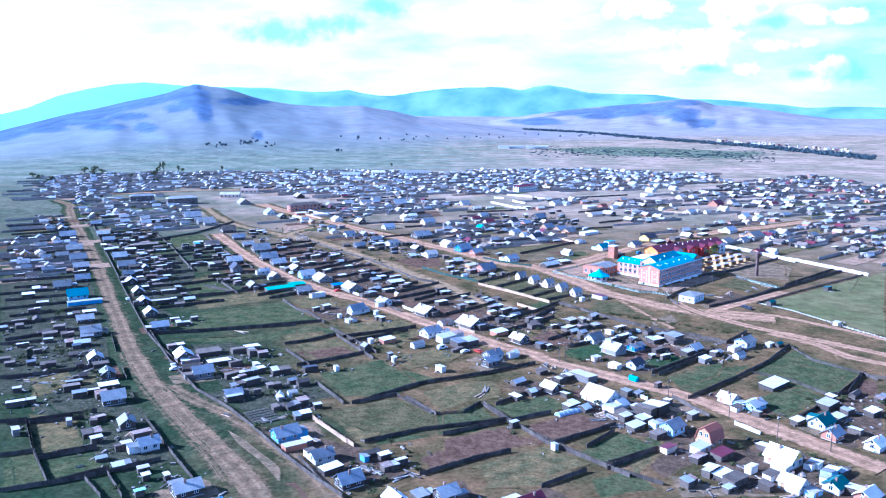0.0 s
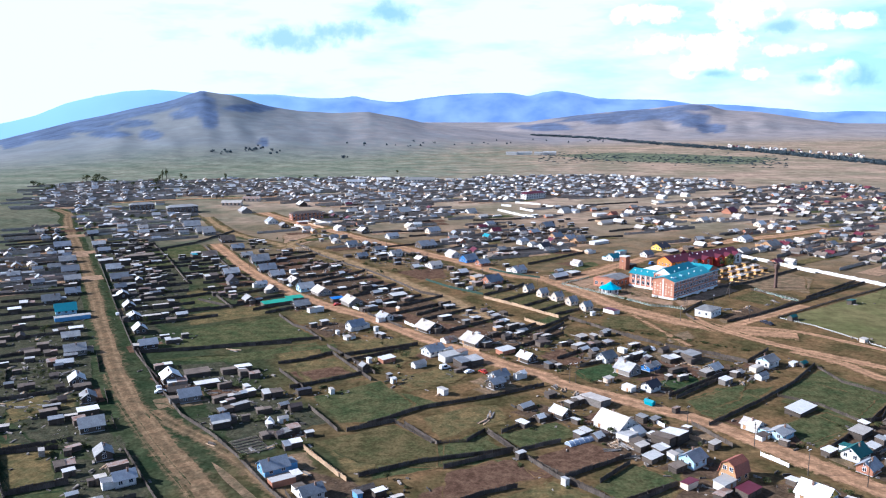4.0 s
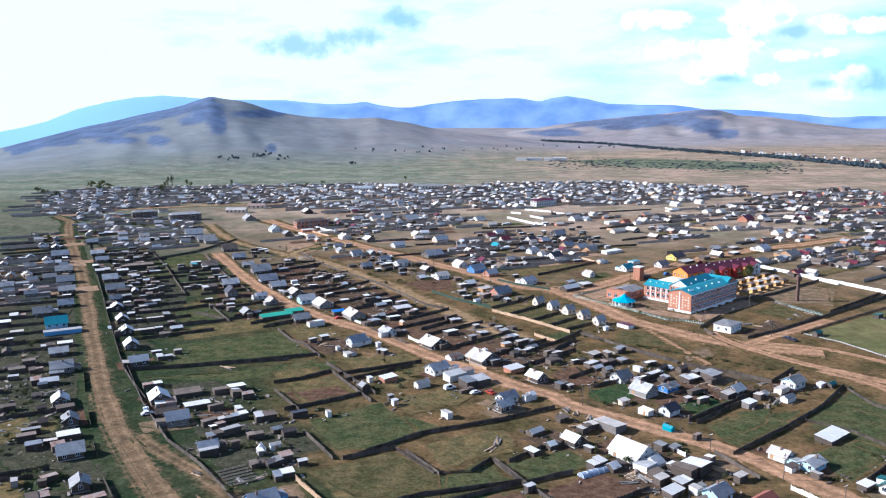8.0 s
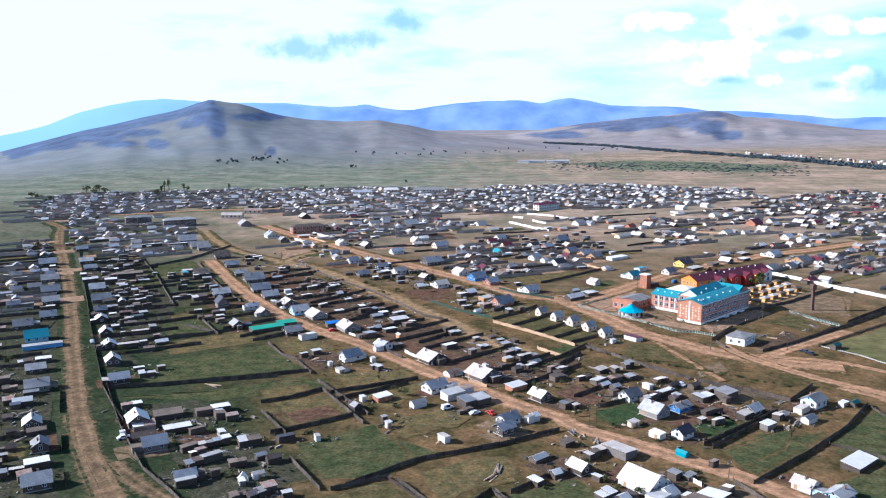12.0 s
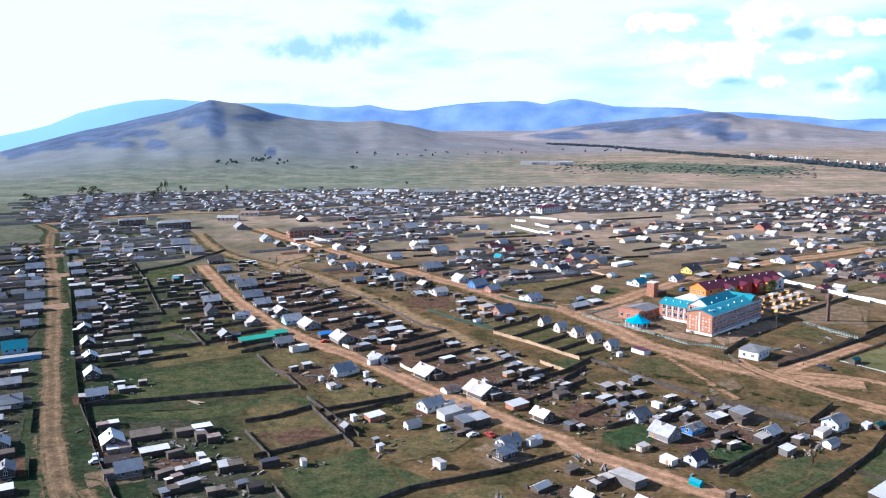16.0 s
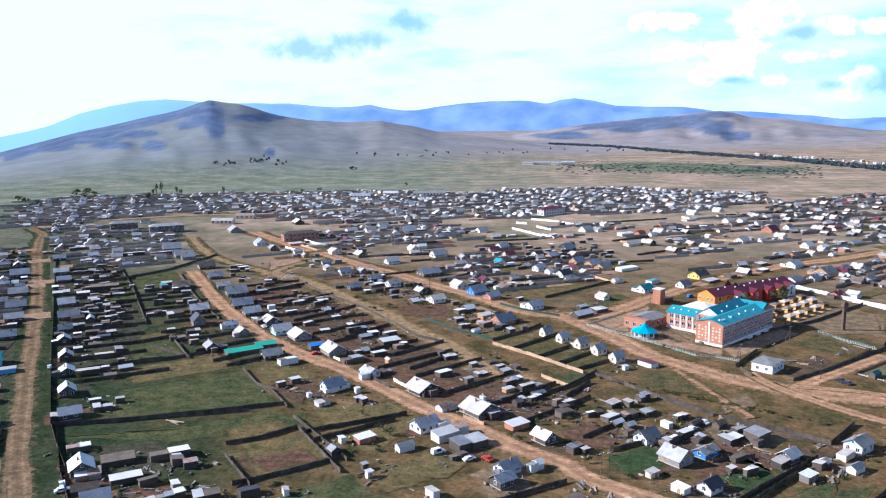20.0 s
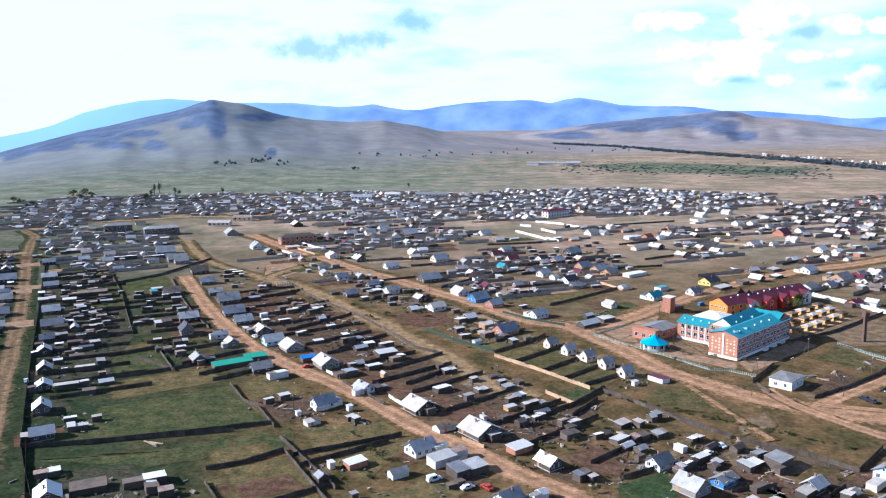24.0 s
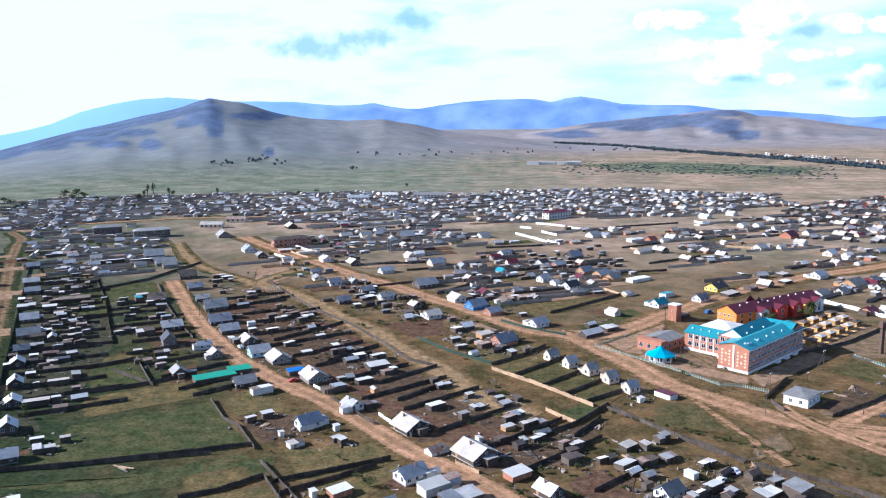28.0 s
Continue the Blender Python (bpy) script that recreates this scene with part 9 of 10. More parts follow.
fill([(157, 609), (220, 668), (299, 690), (286, 587), (232, 524), (207, 580)], 15, "mixed")  # houses by the concrete wall
fill([(109, 618), (158, 669), (251, 760), (234, 716), (158, 644), (115, 603)], 14, "mixed")  # north side of the school road
fill([(166, 623), (217, 671), (183, 582), (164, 594)], 15, "mixed")  # east of the concrete wall
fill([(-411, 663), (-388, 660), (-265, 474), (-260, 447)], 14, "dense")  # west of the track
fill([(-378, 558), (-343, 574), (-272, 467), (-272, 428), (-291, 426)], 16, "dense")  # further west of the track
fill([(-249, 774), (-203, 709), (-150, 647), (-108, 598), (-129, 573), (-177, 635), (-242, 719)], 19, "dense")  # between main street and alley
fill([(-206, 845), (-134, 850), (-57, 790), (-96, 643), (-130, 659), (-172, 724)], 20, "mixed")  # middle ground
fill([(-59, 646), (-14, 738), (48, 637), (-0, 533), (-45, 581)], 19, "mixed")  # yards behind the main street
fill_sheds([(-338, 644), (-314, 658), (-211, 479), (-176, 405), (-188, 392)], 8.5)
fill_sheds([(-218, 620), (-175, 624), (-100, 507), (-65, 450), (-79, 439), (-121, 493), (-176, 551)], 7.6)
fill_sheds([(-65, 450), (-43, 441), (-12, 420), (2, 386), (-15, 391), (-40, 417)], 6.3)
fill_sheds([(-246, 357), (-226, 380), (-184, 325), (-157, 270), (-181, 256)], 11)
fill_sheds([(-169, 258), (-144, 266), (-110, 216), (-127, 218)], 9)
fill_sheds([(42, 361), (60, 366), (60, 339), (44, 338)], 9)
fill_sheds([(55, 235), (96, 235), (91, 206), (51, 206)], 7.5)
fill_sheds([(18, 275), (50, 278), (50, 243), (35, 246)], 8)
fill_sheds([(-313, 587), (-313, 623), (-234, 511), (-201, 437), (-223, 435)], 9)
fill_sheds([(-114, 287), (-88, 289), (-59, 257), (-79, 245)], 9)
fill_sheds([(-245, 561), (-217, 564), (-139, 425), (-170, 440)], 13)
fill_sheds([(-77, 236), (-35, 227), (-29, 205), (-47, 200)], 9)
fill_sheds([(-17, 384), (13, 387), (10, 358), (-10, 359)], 6.5)
fill_sheds([(22, 370), (46, 352), (30, 341)], 9)
fill_sheds([(-131, 612), (-116, 621), (-87, 568), (-80, 530), (-96, 533)], 6)
fill_sheds([(-50, 519), (-32, 526), (-4, 482), (-7, 459), (-41, 479)], 6.5)
fill_sheds([(-56, 586), (-37, 596), (-15, 561), (-18, 543), (-49, 551)], 6.5)
fill_sheds([(-92, 567), (-72, 574), (-51, 538), (-51, 517), (-80, 528)], 7)
fill_sheds([(-13, 705), (51, 762), (52, 667), (-1, 624)], 9)
fill_sheds([(-198, 740), (-159, 773), (-122, 651), (-148, 629)], 9)
fill_sheds([(16, 366), (37, 386), (43, 353), (28, 337)], 7)
fill_sheds([(32, 352), (64, 367), (76, 329), (63, 315), (40, 325)], 7.5)
fill_sheds([(-1, 285), (14, 302), (24, 290), (14, 272)], 6)
fill_sheds([(35, 274), (50, 287), (63, 266), (57, 247), (40, 249)], 6)
fill_sheds([(-33, 346), (-22, 363), (-14, 333), (-27, 313)], 6)
fill_sheds([(-18, 380), (7, 392), (16, 351), (-7, 348)], 6.5)
fill_sheds([(-117, 298), (-96, 306), (-71, 271), (-90, 260)], 7.5)
fill_sheds([(-216, 328), (-199, 346), (-153, 283), (-137, 247), (-159, 244)], 9.5)
fill_sheds([(103, 283), (132, 285), (115, 245), (94, 247)], 8)

tagged(new("garden_plots", covered(mesh_of("garden_plots", GARDENS.v, GARDENS.f, GARDENS.mats, GARDENS.fm), [1.3] * len(GARDENS.v))), "fenced brown, green and tan gardens of the distant village", "garden plots", kind="structure")
FAR_HOUSES.make("far_houses", "crowded rows of distant village houses with pale slate roofs", "houses")
FAR_SHEDS.make("far_sheds", "scattered distant wooden sheds with pale lean-to roofs", "sheds")

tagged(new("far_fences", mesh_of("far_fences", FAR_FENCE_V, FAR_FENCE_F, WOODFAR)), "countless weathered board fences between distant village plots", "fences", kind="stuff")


# ---- the far plain: tree belt, scrub, a farm and a distant hamlet ----
def far_point(az, elev):
    d = 400.0
    while d < 4500:
        x, y = CX + d * math.sin(radians(az)), CY - 25 + d * math.cos(radians(az))
        if EYE_Z + d * math.tan(radians(elev)) <= ground_z(x, y):
            break
        d += 12
    return x, y


belt = Joined()
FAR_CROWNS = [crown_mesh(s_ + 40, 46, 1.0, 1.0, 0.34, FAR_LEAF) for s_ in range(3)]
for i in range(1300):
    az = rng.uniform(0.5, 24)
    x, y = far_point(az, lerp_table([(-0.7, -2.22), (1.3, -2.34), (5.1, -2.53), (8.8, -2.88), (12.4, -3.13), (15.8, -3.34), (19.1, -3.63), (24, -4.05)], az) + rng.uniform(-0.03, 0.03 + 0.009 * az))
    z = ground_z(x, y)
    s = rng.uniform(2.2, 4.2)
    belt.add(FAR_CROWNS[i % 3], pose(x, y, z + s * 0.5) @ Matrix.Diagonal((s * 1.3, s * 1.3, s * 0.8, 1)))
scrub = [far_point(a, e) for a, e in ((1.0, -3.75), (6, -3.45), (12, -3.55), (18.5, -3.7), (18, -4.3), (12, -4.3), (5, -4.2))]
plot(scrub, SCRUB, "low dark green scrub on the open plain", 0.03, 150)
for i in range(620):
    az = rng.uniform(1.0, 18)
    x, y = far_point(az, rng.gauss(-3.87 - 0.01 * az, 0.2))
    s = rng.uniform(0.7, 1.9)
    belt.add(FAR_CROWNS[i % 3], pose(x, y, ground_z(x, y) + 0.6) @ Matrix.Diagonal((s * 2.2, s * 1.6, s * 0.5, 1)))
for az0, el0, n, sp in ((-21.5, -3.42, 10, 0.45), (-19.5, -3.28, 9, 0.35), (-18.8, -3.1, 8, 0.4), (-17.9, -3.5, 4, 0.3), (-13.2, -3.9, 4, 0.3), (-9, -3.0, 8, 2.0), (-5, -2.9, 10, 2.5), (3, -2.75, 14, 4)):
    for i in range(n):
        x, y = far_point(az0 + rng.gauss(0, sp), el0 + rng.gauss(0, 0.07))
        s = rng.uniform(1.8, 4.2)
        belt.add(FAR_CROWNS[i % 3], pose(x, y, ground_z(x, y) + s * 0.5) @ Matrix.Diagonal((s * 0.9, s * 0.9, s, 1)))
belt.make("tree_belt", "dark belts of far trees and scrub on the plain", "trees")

hamlet = Joined()
for i in range(60):
    az = rng.uniform(14.0, 22.5)
    x, y = far_point(az, -3.05 - 0.055 * (az - 14.5) + rng.uniform(-0.09, 0.05))
    L = rng.uniform(3.6, 6)
    m = pose(x, y, ground_z(x, y), 0, 0, rng.choice((20, 110)))
    wl_, rf_ = rng.choice((WALL["white"], WALL["white"], WALL["log"], WALL["cream"])), rng.choice((ROOF["white"], ROOF["white"], ROOF["grey"], ROOF["maroon"]))
    hamlet.add(gable_walls(L, L * 0.8, 3.2, L * 0.3, wl_), m)
    hamlet.add(gable_roof(L, L * 0.8, 3.2, L * 0.3, rf_), m)
hamlet.make("distant_hamlet", "cluster of white houses on the far plain", "houses")

for x, y, L in ((-24, 1675, 22), (2, 1684, 30), (30, 1678, 18), (52, 1690, 26)):
    fb_ = root("farm_building", x, y, rng.uniform(-6, 6), "long white farm building with a grey roof", "farm building", "farm buildings")
    slab("wall", -L / 2, -5, -0.2, L / 2, 5, 4.5, WALL["white"], fb_)
    child("roof", gable_roof(L, 10, 4.5, 1.8, ROOF["grey"]), fb_)



# ---- board fences between the long garden plots, square to the streets ----
def garden_fences(line, start, reach, gap, side):
    """Fences that leave a street at right angles every gap metres, from start to start + reach metres away."""
    L = smooth_line(line, 1.0)
    q = random.Random(int(gap * 10 + side))
    run, nxt = 0.0, gap * 0.5
    for a, b in zip(L, L[1:]):
        step_ = float(np.linalg.norm(b - a))
        run += step_
        if run < nxt:
            continue
        nxt += gap * q.uniform(0.8, 1.25)
        d = (b - a) / step_
        nx, ny = side * d[1], -side * d[0]
        s0, s1 = start + q.uniform(-3, 5), start + reach * q.uniform(0.75, 1.0)
        fence([(a[0] + nx * s0, a[1] + ny * s0), (a[0] + nx * s1, a[1] + ny * s1)], "wood", joined=True)


garden_fences([(9, 320), (-41, 364), (-93, 414), (-140, 463), (-198, 549)], 16, 42, 19, 1)
garden_fences([(-191, 362), (-219, 405), (-272, 499), (-371, 654)], 9, 46, 16.5, -1)
garden_fences([(-190, 360), (-219, 405), (-272, 499), (-330, 590)], 14, 40, 15, 1)
garden_fences([(-93, 430), (-140, 475), (-198, 560)], 14, 34, 14, -1)

# ---- yard clutter ----
clutter_v, clutter_f = [], []
q_ = random.Random(21)
homes = [(x, y, r) for x, y, r in PLACED if math.hypot(x, y - 80) < 480 and r < 8]
for i in range(4200):
    x0, y0, r0 = q_.choice(homes)
    x, y = x0 + q_.gauss(0, 3.8), y0 + q_.gauss(0, 3.8)
    if any((x - a) ** 2 + (y - b) ** 2 < (c * 1.15 + 0.5) ** 2 for a, b, c in homes if abs(a - x) < 9 and abs(b - y) < 9) or any((x - a) ** 2 + (y - b) ** 2 < (c + 1) ** 2 for a, b, c in ROADWAY if abs(a - x) < 8 and abs(b - y) < 8):
        continue
    a, L, W, h = q_.uniform(0, math.pi), 0.25 + 2.6 * q_.random() ** 2.2, q_.uniform(0.15, 0.8), q_.uniform(0.05, 0.7)
    c, s, b = math.cos(a) * L / 2, math.sin(a) * L / 2, len(clutter_v)
    w0, w1 = math.sin(a) * W / 2, math.cos(a) * W / 2
    for z in (0.0, h):
        clutter_v += [(x - c + w0, y - s - w1, z), (x + c + w0, y + s - w1, z), (x + c - w0, y + s + w1, z * q_.uniform(0.6, 1)), (x - c - w0, y - s + w1, z * q_.uniform(0.6, 1))]
    clutter_f += [tuple(k + b for k in g) for g in ((4, 5, 6, 7), (0, 1, 5, 4), (1, 2, 6, 5), (2, 3, 7, 6), (3, 0, 4, 7))]
tagged(new("yard_clutter", mesh_of("yard_clutter", clutter_v, clutter_f, CLUTTER)), "boards, bricks and odds and ends lying about the yards", "clutter", kind="stuff")

# ---- weeds and low shrubs in the yards ----
weeds = Joined()
for i in range(620):
    x0, y0, r0 = q_.choice(homes)
    a, d = q_.uniform(0, 6.28), r0 + q_.uniform(0.8, 7)
    x, y, s = x0 + math.cos(a) * d, y0 + math.sin(a) * d, q_.uniform(0.5, 1.5)
    if all((x - p) ** 2 + (y - q) ** 2 > (r + 0.8) ** 2 for p, q, r in homes if abs(p - x) < 9) and all((x - p) ** 2 + (y - q) ** 2 > (r + 1.5) ** 2 for p, q, r in ROADWAY if abs(p - x) < 12):
        weeds.add(CROWNS[i % 5], pose(x, y, s * 0.25, 0, 0, q_.uniform(0, 360)) @ Matrix.Diagonal((s * 1.3, s, s * 0.6, 1)))
for i in range(70):  # along the pasture fence
    k = q_.random()
    x, y, s = 24.6 + k * 71.9 + q_.uniform(-1.5, 1.5), 401.2 + k * -40.8 + q_.uniform(-1.5, 1.5), q_.uniform(0.5, 1.1)
    weeds.add(CROWNS[i % 5], pose(x, y, s * 0.25) @ Matrix.Diagonal((s * 1.3, s, s * 0.6, 1)))
weeds.make("yard_weeds", "low dark green weeds and shrubs about the yards", "shrubs")


# ---- fences ----
fence([(-10.1, 263.4), (-1.4, 249.5), (10.2, 232.9), (24.8, 219.7), (32.6, 212.0)], "wood")
fence([(13.0, 233.1), (23.1, 240.8), (33.2, 248.9)], "wood")
fence([(55.2, 299.0), (75.3, 321.1)], "wood")
fence([(28.7, 219.1), (24.8, 219.7)], "wood")
fence([(90.5, 256.1), (112.1, 279.7)], "wood")
fence([(-21.6, 235.6), (-2.4, 248.2)], "wood")
fence([(22.7, 404.9), (30.7, 396.9), (50.2, 373.2), (60.6, 365.4)], "wood")
fence([(62.4, 362.8), (80.0, 352.7), (91.1, 343.3), (104.5, 361.5)], "wood")
fence([(52.9, 300.7), (72.7, 321.3)], "wood")
fence([(20.2, 395.8), (10.6, 378.6)], "wood")
fence([(41.6, 279.6), (46.7, 271.9)], "white")
fence([(52.6, 264.4), (56.4, 261.4)], "new")
fence([(-225.3, 435.0), (-200.2, 394.5), (-180.1, 362.2), (-162.9, 334.9), (-150.4, 318.1), (-137.6, 302.0)], "wood")
fence([(-359.5, 654.6), (-281.2, 526.3), (-225.0, 435.0)], "wood", joined=True)
fence([(-162.3, 333.9), (-142.6, 338.4), (-126.0, 345.8), (-108.5, 352.9), (-89.3, 361.6)], "wood")
fence([(-97.2, 324.4), (-88.0, 329.8), (-78.7, 340.3)], "wood")
fence([(-119.2, 398.5), (-107.0, 380.8), (-99.5, 375.1), (-88.0, 358.3)], "wood")
fence([(-79.2, 340.7), (-67.9, 324.3), (-56.3, 308.1)], "wood")
fence([(-70.4, 329.8), (-60.5, 338.7), (-47.6, 350.5)], "wood")
fence([(-94.3, 316.1), (-79.5, 297.0)], "wood")
fence([(-168.8, 440.2), (-148.6, 412.0)], "wood", joined=True)
fence([(-168.9, 400.6), (-155.5, 408.9), (-139.9, 422.9)], "wood", joined=True)
fence([(-192.9, 463.6), (-217.4, 503.5), (-242.5, 545.1), (-276.4, 595.3)], "wood", joined=True)
fence([(-223.7, 450.1), (-209.9, 456.6), (-191.7, 465.9)], "wood", joined=True)
fence([(-185.6, 427.5), (-171.0, 441.9)], "wood", joined=True)
fence([(-277.3, 558.6), (-264.0, 564.9), (-244.9, 599.8), (-235.6, 659.1)], "wood", joined=True)
fence([(-233.0, 589.2), (-200.0, 533.2), (-176.1, 496.8), (-160.7, 476.5)], "wood", joined=True)
fence([(-256.2, 493.6), (-231.8, 502.3), (-220.7, 512.7)], "wood", joined=True)
fence([(-179.5, 535.0), (-159.4, 498.3)], "green", joined=True)
fence([(-86.2, 417.1), (-78.5, 409.2)], "white", joined=True)
fence([(-55.4, 390.5), (-41.2, 373.4)], "white")
fence([(-76.0, 404.9), (-55.3, 381.9)], "wood")
fence([(-24.8, 354.3), (-17.4, 348.4)], "new")
fence([(-121.5, 475.6), (-108.6, 492.9), (-97.6, 510.1)], "wood", joined=True)
fence([(-136.4, 504.1), (-124.4, 528.1), (-117.0, 537.4)], "wood", joined=True)
fence([(-156.3, 544.5), (-140.0, 565.0)], "wood", joined=True)
fence([(-88.7, 447.6), (-72.3, 473.4)], "wood", joined=True)
fence([(-62.7, 421.8), (-42.5, 446.3)], "wood", joined=True)
fence([(-51.5, 405.0), (-34.2, 427.8)], "wood")
fence([(-94.0, 507.8), (-73.5, 479.9), (-55.1, 452.6), (-42.4, 445.3)], "wood", joined=True)
fence([(-168.5, 604.0), (-140.8, 561.7), (-115.2, 530.3), (-94.0, 507.8)], "wood", joined=True)
fence([(-20.1, 444.7), (-0.3, 426.1), (18.1, 406.6)], "new")
fence([(1.6, 400.8), (11.4, 389.7)], "new")
fence([(2.0, 380.0), (11.6, 389.7), (23.5, 408.6)], "wood")
fence([(23.5, 408.6), (32.1, 395.6), (44.0, 383.0), (52.0, 376.1), (59.7, 364.3)], "picket")
fence([(66.0, 360.8), (73.1, 352.6), (86.1, 343.8)], "picket")
fence([(-20.4, 450.2), (-5.9, 467.0), (1.5, 480.1)], "wood", joined=True)
fence([(-11.5, 436.7), (0.8, 452.1), (10.0, 464.4)], "wood", joined=True)
fence([(0.1, 426.1), (11.9, 440.6), (18.5, 450.1)], "wood", joined=True)
fence([(8.5, 417.5), (21.3, 433.0), (26.6, 440.2)], "wood", joined=True)
fence([(16.0, 410.7), (30.1, 424.2)], "wood", joined=True)
fence([(-56.8, 487.0), (-41.0, 467.8), (-21.0, 452.0)], "green", joined=True)
fence([(-20.6, 520.8), (-8.2, 509.1), (10.7, 497.6)], "green", joined=True)
fence([(22.9, 482.0), (36.3, 468.8), (54.4, 449.8), (66.8, 434.8), (74.5, 433.9)], "school", joined=True)
fence([(22.9, 482.0), (39.8, 501.4)], "school", joined=True)
fence([(74.5, 433.9), (83.0, 428.4)], "school", joined=True)
fence([(80.0, 421.3), (94.3, 444.9)], "wood", joined=True)
fence([(80.9, 417.7), (83.1, 408.7)], "wood", joined=True)
fence([(127.7, 477.2), (140.3, 463.2), (145.5, 454.8)], "picket", joined=True)
fence([(123.3, 427.7), (143.4, 451.2)], "picket", joined=True)
fence([(110.6, 479.6), (134.0, 497.5), (171.8, 537.6)], "wood", joined=True)
fence([(145.8, 580.9), (157.8, 563.8), (179.1, 526.9)], "concrete", joined=True)
fence([(56.5, 305.0), (75.2, 323.9), (83.9, 332.6)], "wood")
fence([(23.5, 331.4), (39.4, 342.7)], "wood")
fence([(-104.8, 590.4), (-78.3, 607.4), (-47.3, 633.6)], "wood", joined=True)
fence([(-59.7, 576.7), (-38.2, 614.4), (-1.6, 641.4)], "wood", joined=True)
fence([(32.2, 601.6), (45.4, 580.5)], "new", joined=True)
fence([(-16.7, 580.3), (16.4, 600.3)], "wood", joined=True)
fence([(3.7, 539.1), (15.0, 551.6), (43.2, 585.3)], "wood", joined=True)
fence([(-72.5, 648.7), (-42.6, 673.8)], "wood", joined=True)
fence([(-165.7, 341.8), (-136.9, 298.3), (-113.4, 267.2), (-97.2, 252.4), (-84.8, 238.8)], "wood")
fence([(-84.8, 238.8), (-67.6, 217.5)], "wood")
fence([(-67.6, 217.5), (-53.6, 202.2), (-44.5, 193.3)], "wood")
fence([(61.3, 274.9), (82.8, 297.3), (101.5, 319.0), (117.0, 342.3)], "wood")
fence([(114.5, 282.5), (134.6, 308.5)], "wood")
fence([(116.9, 339.9), (120.0, 322.1), (133.6, 307.1), (139.5, 302.5)], "picket")
fence([(27.0, 216.5), (43.7, 231.2)], "wood")
fence([(-37.5, 266.9), (-25.3, 251.9)], "wood")
fence([(-64.8, 244.0), (-47.7, 224.9)], "new")
fence([(-176.5, 329.0), (-164, 308)], "wood")
fence([(-152, 289), (-143.5, 275.5)], "wood")
fence([(-136, 263.5), (-129, 253.5)], "picket")
fence([(-119.5, 239.5), (-101.1, 216.0), (-87.4, 199.1)], "wood")
fence([(-217.2, 312.1), (-202.1, 318.4)], "wood")
fence([(-191.1, 272.0), (-180.7, 276.8), (-162.1, 289.0)], "wood")
fence([(-156.7, 234.1), (-138.8, 244.5)], "wood")
fence([(-165.2, 232.4), (-157.2, 235.0)], "wood")
fence([(-155.2, 232.4), (-141.9, 213.1), (-127.6, 195.4)], "wood")
fence([(-149.6, 208.5), (-141.5, 212.3)], "wood")
fence([(-137.6, 207.7), (-124.0, 216.3)], "wood")
fence([(-136.2, 188.1), (-127.0, 192.5), (-117.8, 197.7), (-101.8, 210.9)], "wood")
fence([(-117.4, 197.0), (-107.9, 187.5)], "wood")
fence([(-112.9, 200.9), (-102.3, 188.0)], "wood")
fence([(97.8, 405.1), (113.6, 418.1), (150.1, 453.3), (198.3, 501.3)], "wood", joined=True)
fence([(124.6, 416.8), (137.1, 403.2), (148.7, 381.6)], "rail", joined=True)
fence([(151.2, 376.0), (162.4, 356.4)], "rail")
fence([(124.2, 415.6), (157.2, 447.3), (208.0, 492.6)], "picket", joined=True)
fence([(71.6, 253.2), (77.4, 245.6)], "white")
fence([(55.9, 275.5), (64.7, 258.2)], "wood")
fence([(-24.4, 807.6), (2.0, 765.5)], "concrete", joined=True)
fence([(-8.3, 870.5), (17.9, 854.3)], "concrete", joined=True)
fence([(-2.8, 818.9), (9.8, 801.0)], "concrete", joined=True)
fence([(2.0, 771.0), (11.5, 755.4)], "concrete", joined=True)
fence([(-21.8, 844.3), (-11.7, 838.1)], "concrete", joined=True)
fence([(20.2, 847.5), (32.0, 834.7)], "concrete", joined=True)
fence([(-91.3, 766.3), (-71.1, 748.6)], "new", joined=True)
fence([(-60.6, 777.4), (-26.0, 768.7)], "new", joined=True)
fence([(-176.6, 759.3), (-130.2, 712.9)], "new", joined=True)
fence([(-196.6, 717.3), (-166.3, 681.8)], "new", joined=True)
fence([(-195.0, 693.0), (-173.1, 670.2)], "concrete", joined=True)
fence([(-190.3, 728.1), (-165.4, 700.3)], "concrete", joined=True)
fence([(-67.5, 862.4), (-50.8, 867.3)], "new", joined=True)
fence([(-309.7, 836.8), (-293.3, 827.1)], "concrete", joined=True)
fence([(135.5, 892.5), (146.4, 878.4)], "concrete", joined=True)
fence([(-24.4, 925.4), (-7.8, 913.9)], "concrete", joined=True)
fence([(62.3, 854.1), (120.1, 883.8)], "wood", joined=True)
fence([(69.9, 681.0), (109.4, 712.3)], "wood", joined=True)
fence([(112.6, 791.4), (162.5, 810.1)], "wood", joined=True)
fence([(203.5, 882.6), (311.6, 928.7)], "wood", joined=True)
fence([(181.6, 915.3), (244.5, 940.2)], "wood", joined=True)
fence([(158.3, 669.2), (193.9, 704.4)], "wood", joined=True)
fence([(144.3, 683.5), (153.0, 650.5)], "wood", joined=True)
fence([(-43.7, 735.2), (-1.5, 749.0)], "wood", joined=True)
fence([(-204.4, 837.5), (-131.6, 835.9)], "wood", joined=True)
fence([(-122.5, 660.0), (-77.9, 672.2)], "wood", joined=True)
fence([(-88.7, 643.3), (-38.8, 667.4)], "wood", joined=True)
fence([(-22.8, 649.3), (36.5, 674.0)], "wood", joined=True)
fence([(41.7, 644.0), (78.6, 658.3)], "wood", joined=True)
fence([(57.5, 743.6), (89.5, 767.2)], "wood", joined=True)
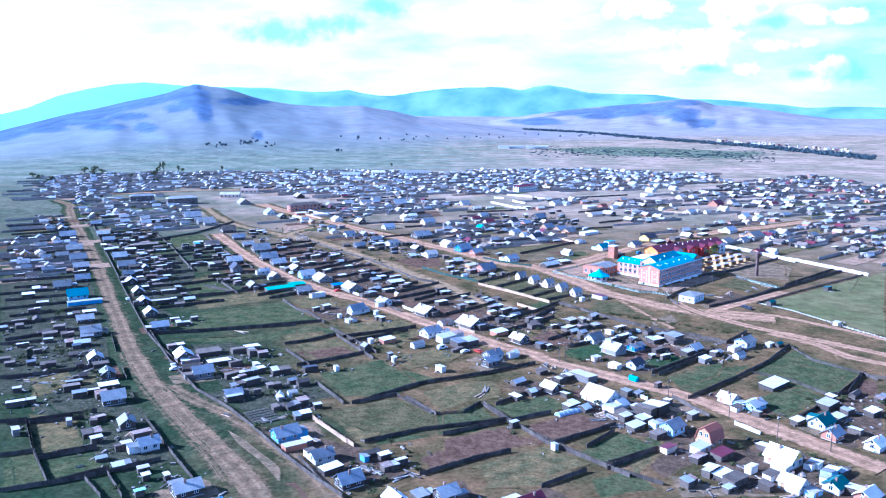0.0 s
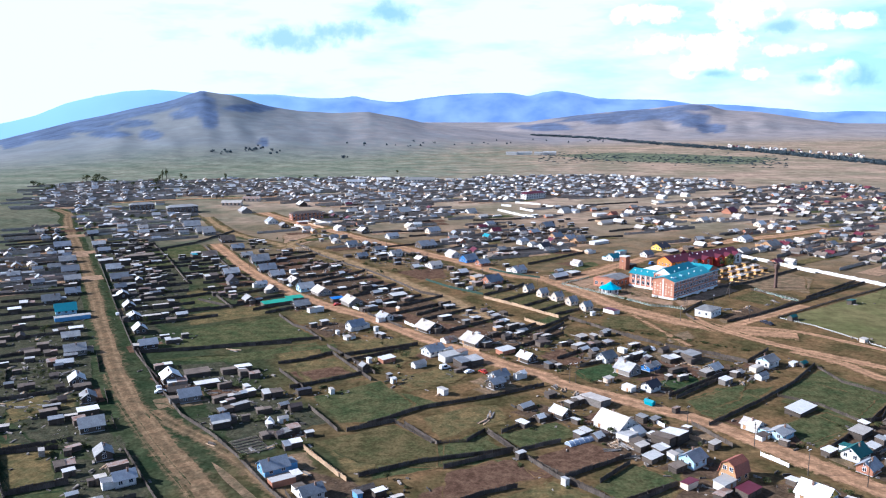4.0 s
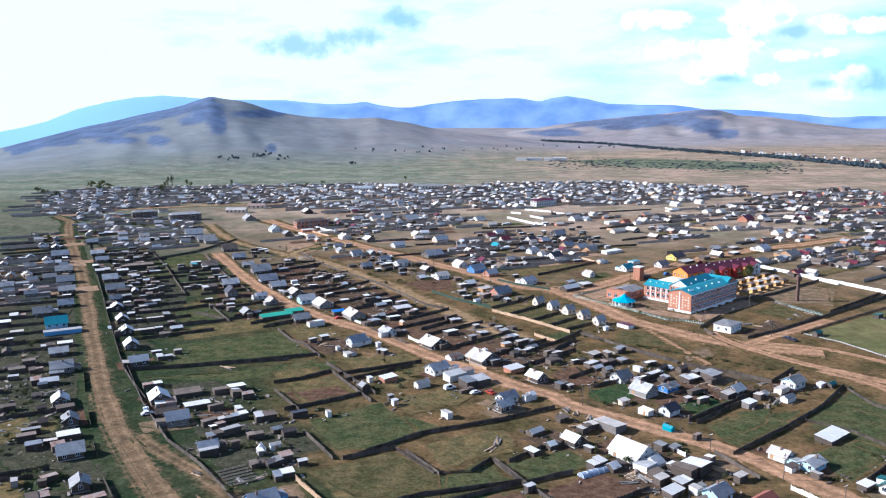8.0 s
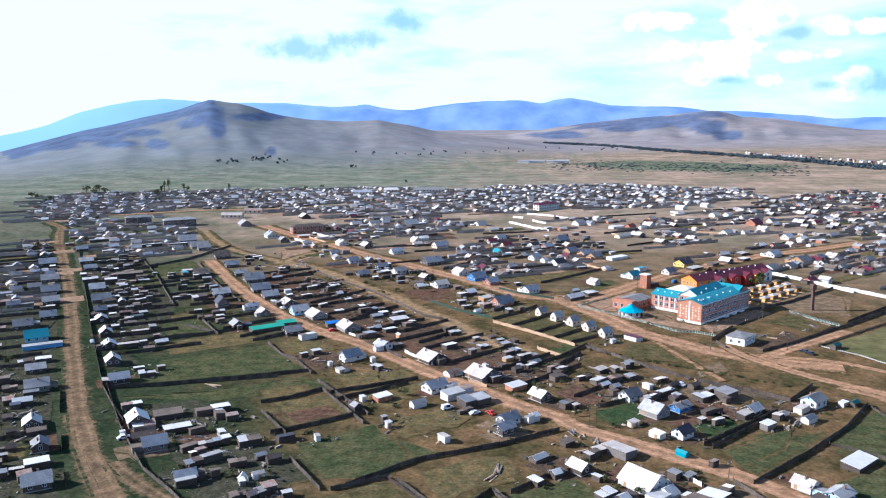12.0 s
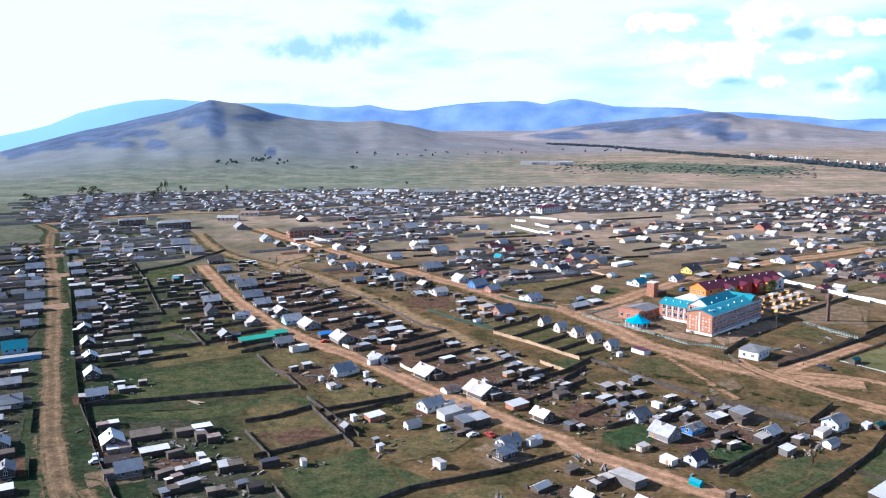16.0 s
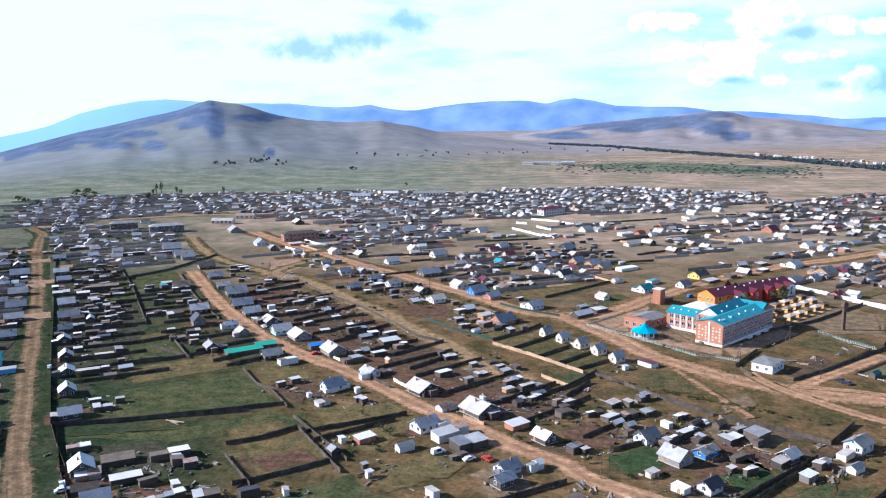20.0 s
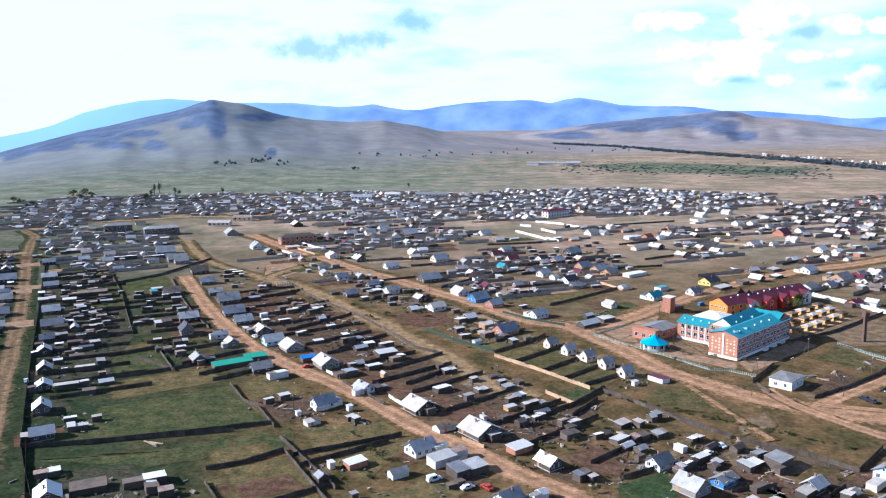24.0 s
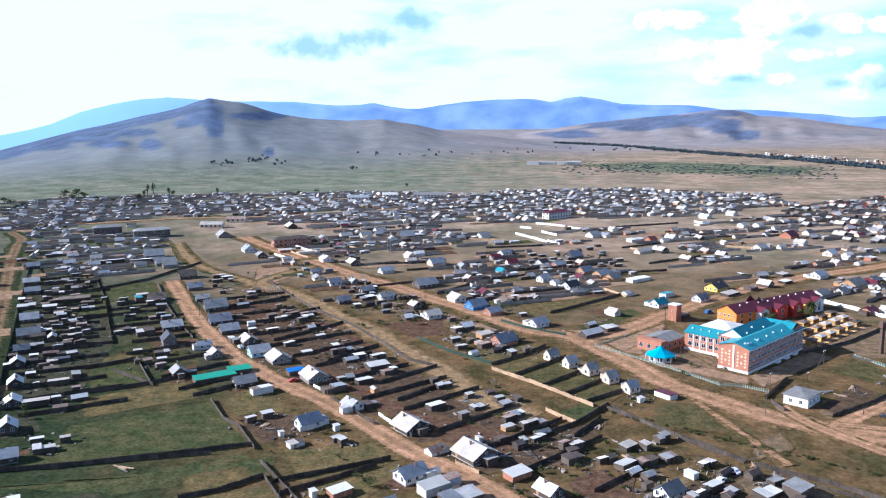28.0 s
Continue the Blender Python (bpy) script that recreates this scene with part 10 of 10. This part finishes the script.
fence([(134.0, 757.7), (152.5, 749.1)], "new", joined=True)
fence([(63.5, 741.6), (76.3, 728.0)], "new", joined=True)
fence([(129.8, 478.5), (138.2, 462.3), (145.7, 451.6)], "school", joined=True)
fence([(168.1, 542.8), (182.4, 528.2), (195.9, 508.9), (208.4, 488.6)], "concrete", joined=True)
fence([(151.7, 458.9), (170.4, 478.7), (194.2, 504.6)], "wood", joined=True)
fence([(-84.6, 297.0), (-70.9, 307.1), (-57.9, 318.4)], "wood")
fence([(-74.7, 336.6), (-44.5, 355.8)], "wood")
fence([(-83.2, 349.6), (-56.3, 316.3)], "wood")
fence([(-51.4, 262.5), (-34.3, 281.0), (-10.1, 294.7), (8.8, 308.8)], "wood")
fence([(-72.7, 278.7), (-58.1, 259.3)], "wood")
fence([(-41.6, 269.1), (-26.9, 252.7), (-16.2, 254.7)], "picket")
fence([(-16.2, 254.7), (-11.1, 263.5)], "wood")
fence([(-55.1, 259.5), (-40.5, 269.2)], "wood")
fence([(-11.1, 263.5), (-1.4, 248.5), (10.9, 235.5), (21.9, 223.7)], "picket")
fence([(-5.7, 262.5), (3.7, 273.2), (14.8, 280.3)], "wood")
fence([(-44.9, 228.0), (-29.3, 238.5), (-5.3, 248.2), (-1.4, 249.9)], "wood")
fence([(-25.6, 207.9), (-9.2, 220.9), (-0.3, 225.8)], "wood")
fence([(11.7, 231.1), (23.3, 241.1)], "wood")
fence([(8.0, 203.9), (21.1, 214.8)], "wood")
fence([(-65.2, 245.1), (-50.5, 227.5)], "new")
fence([(-62.5, 216.1), (-51.4, 200.1)], "wood")
fence([(-0.5, 249.1), (12.8, 257.3)], "wood")
fence([(91.6, 305.1), (103.0, 297.5), (111.6, 282.4)], "picket")
fence([(111.6, 282.4), (118.9, 284.7), (132.0, 306.8), (135.8, 300.5)], "wood")
fence([(27.6, 219.6), (43.4, 231.3)], "wood")
fence([(28.9, 215.9), (41.1, 208.1)], "wood")
fence([(22.4, 230.6), (32.2, 243.6)], "wood")
fence([(52.0, 326.1), (65.2, 331.0)], "wood")
fence([(-219.1, 318.6), (-194.9, 337.8)], "wood")
fence([(-188.5, 271.9), (-166.2, 285.7)], "wood")
fence([(-156.1, 231.9), (-140.0, 238.3)], "wood")
fence([(-137.1, 209.4), (-124.8, 217.7)], "wood")
fence([(-162.0, 231.4), (-156.9, 233.2), (-142.3, 213.0), (-126.1, 193.4)], "wood")
fence([(-125.6, 193.4), (-113.7, 203.7)], "wood")
fence([(-202.4, 307.6), (-189.6, 287.5)], "wood")
fence([(-172.1, 426.4), (-147.8, 411.7)], "wood", joined=True)
fence([(-160.9, 333.0), (-100.1, 353.6)], "wood")
fence([(-328.8, 485.9), (-313.0, 491.0)], "wood", joined=True)
fence([(-288.4, 424.2), (-255.1, 443.1)], "wood", joined=True)
FAR_PANELS.make("distant_fences", "weathered board fences of distant village plots", "fences")
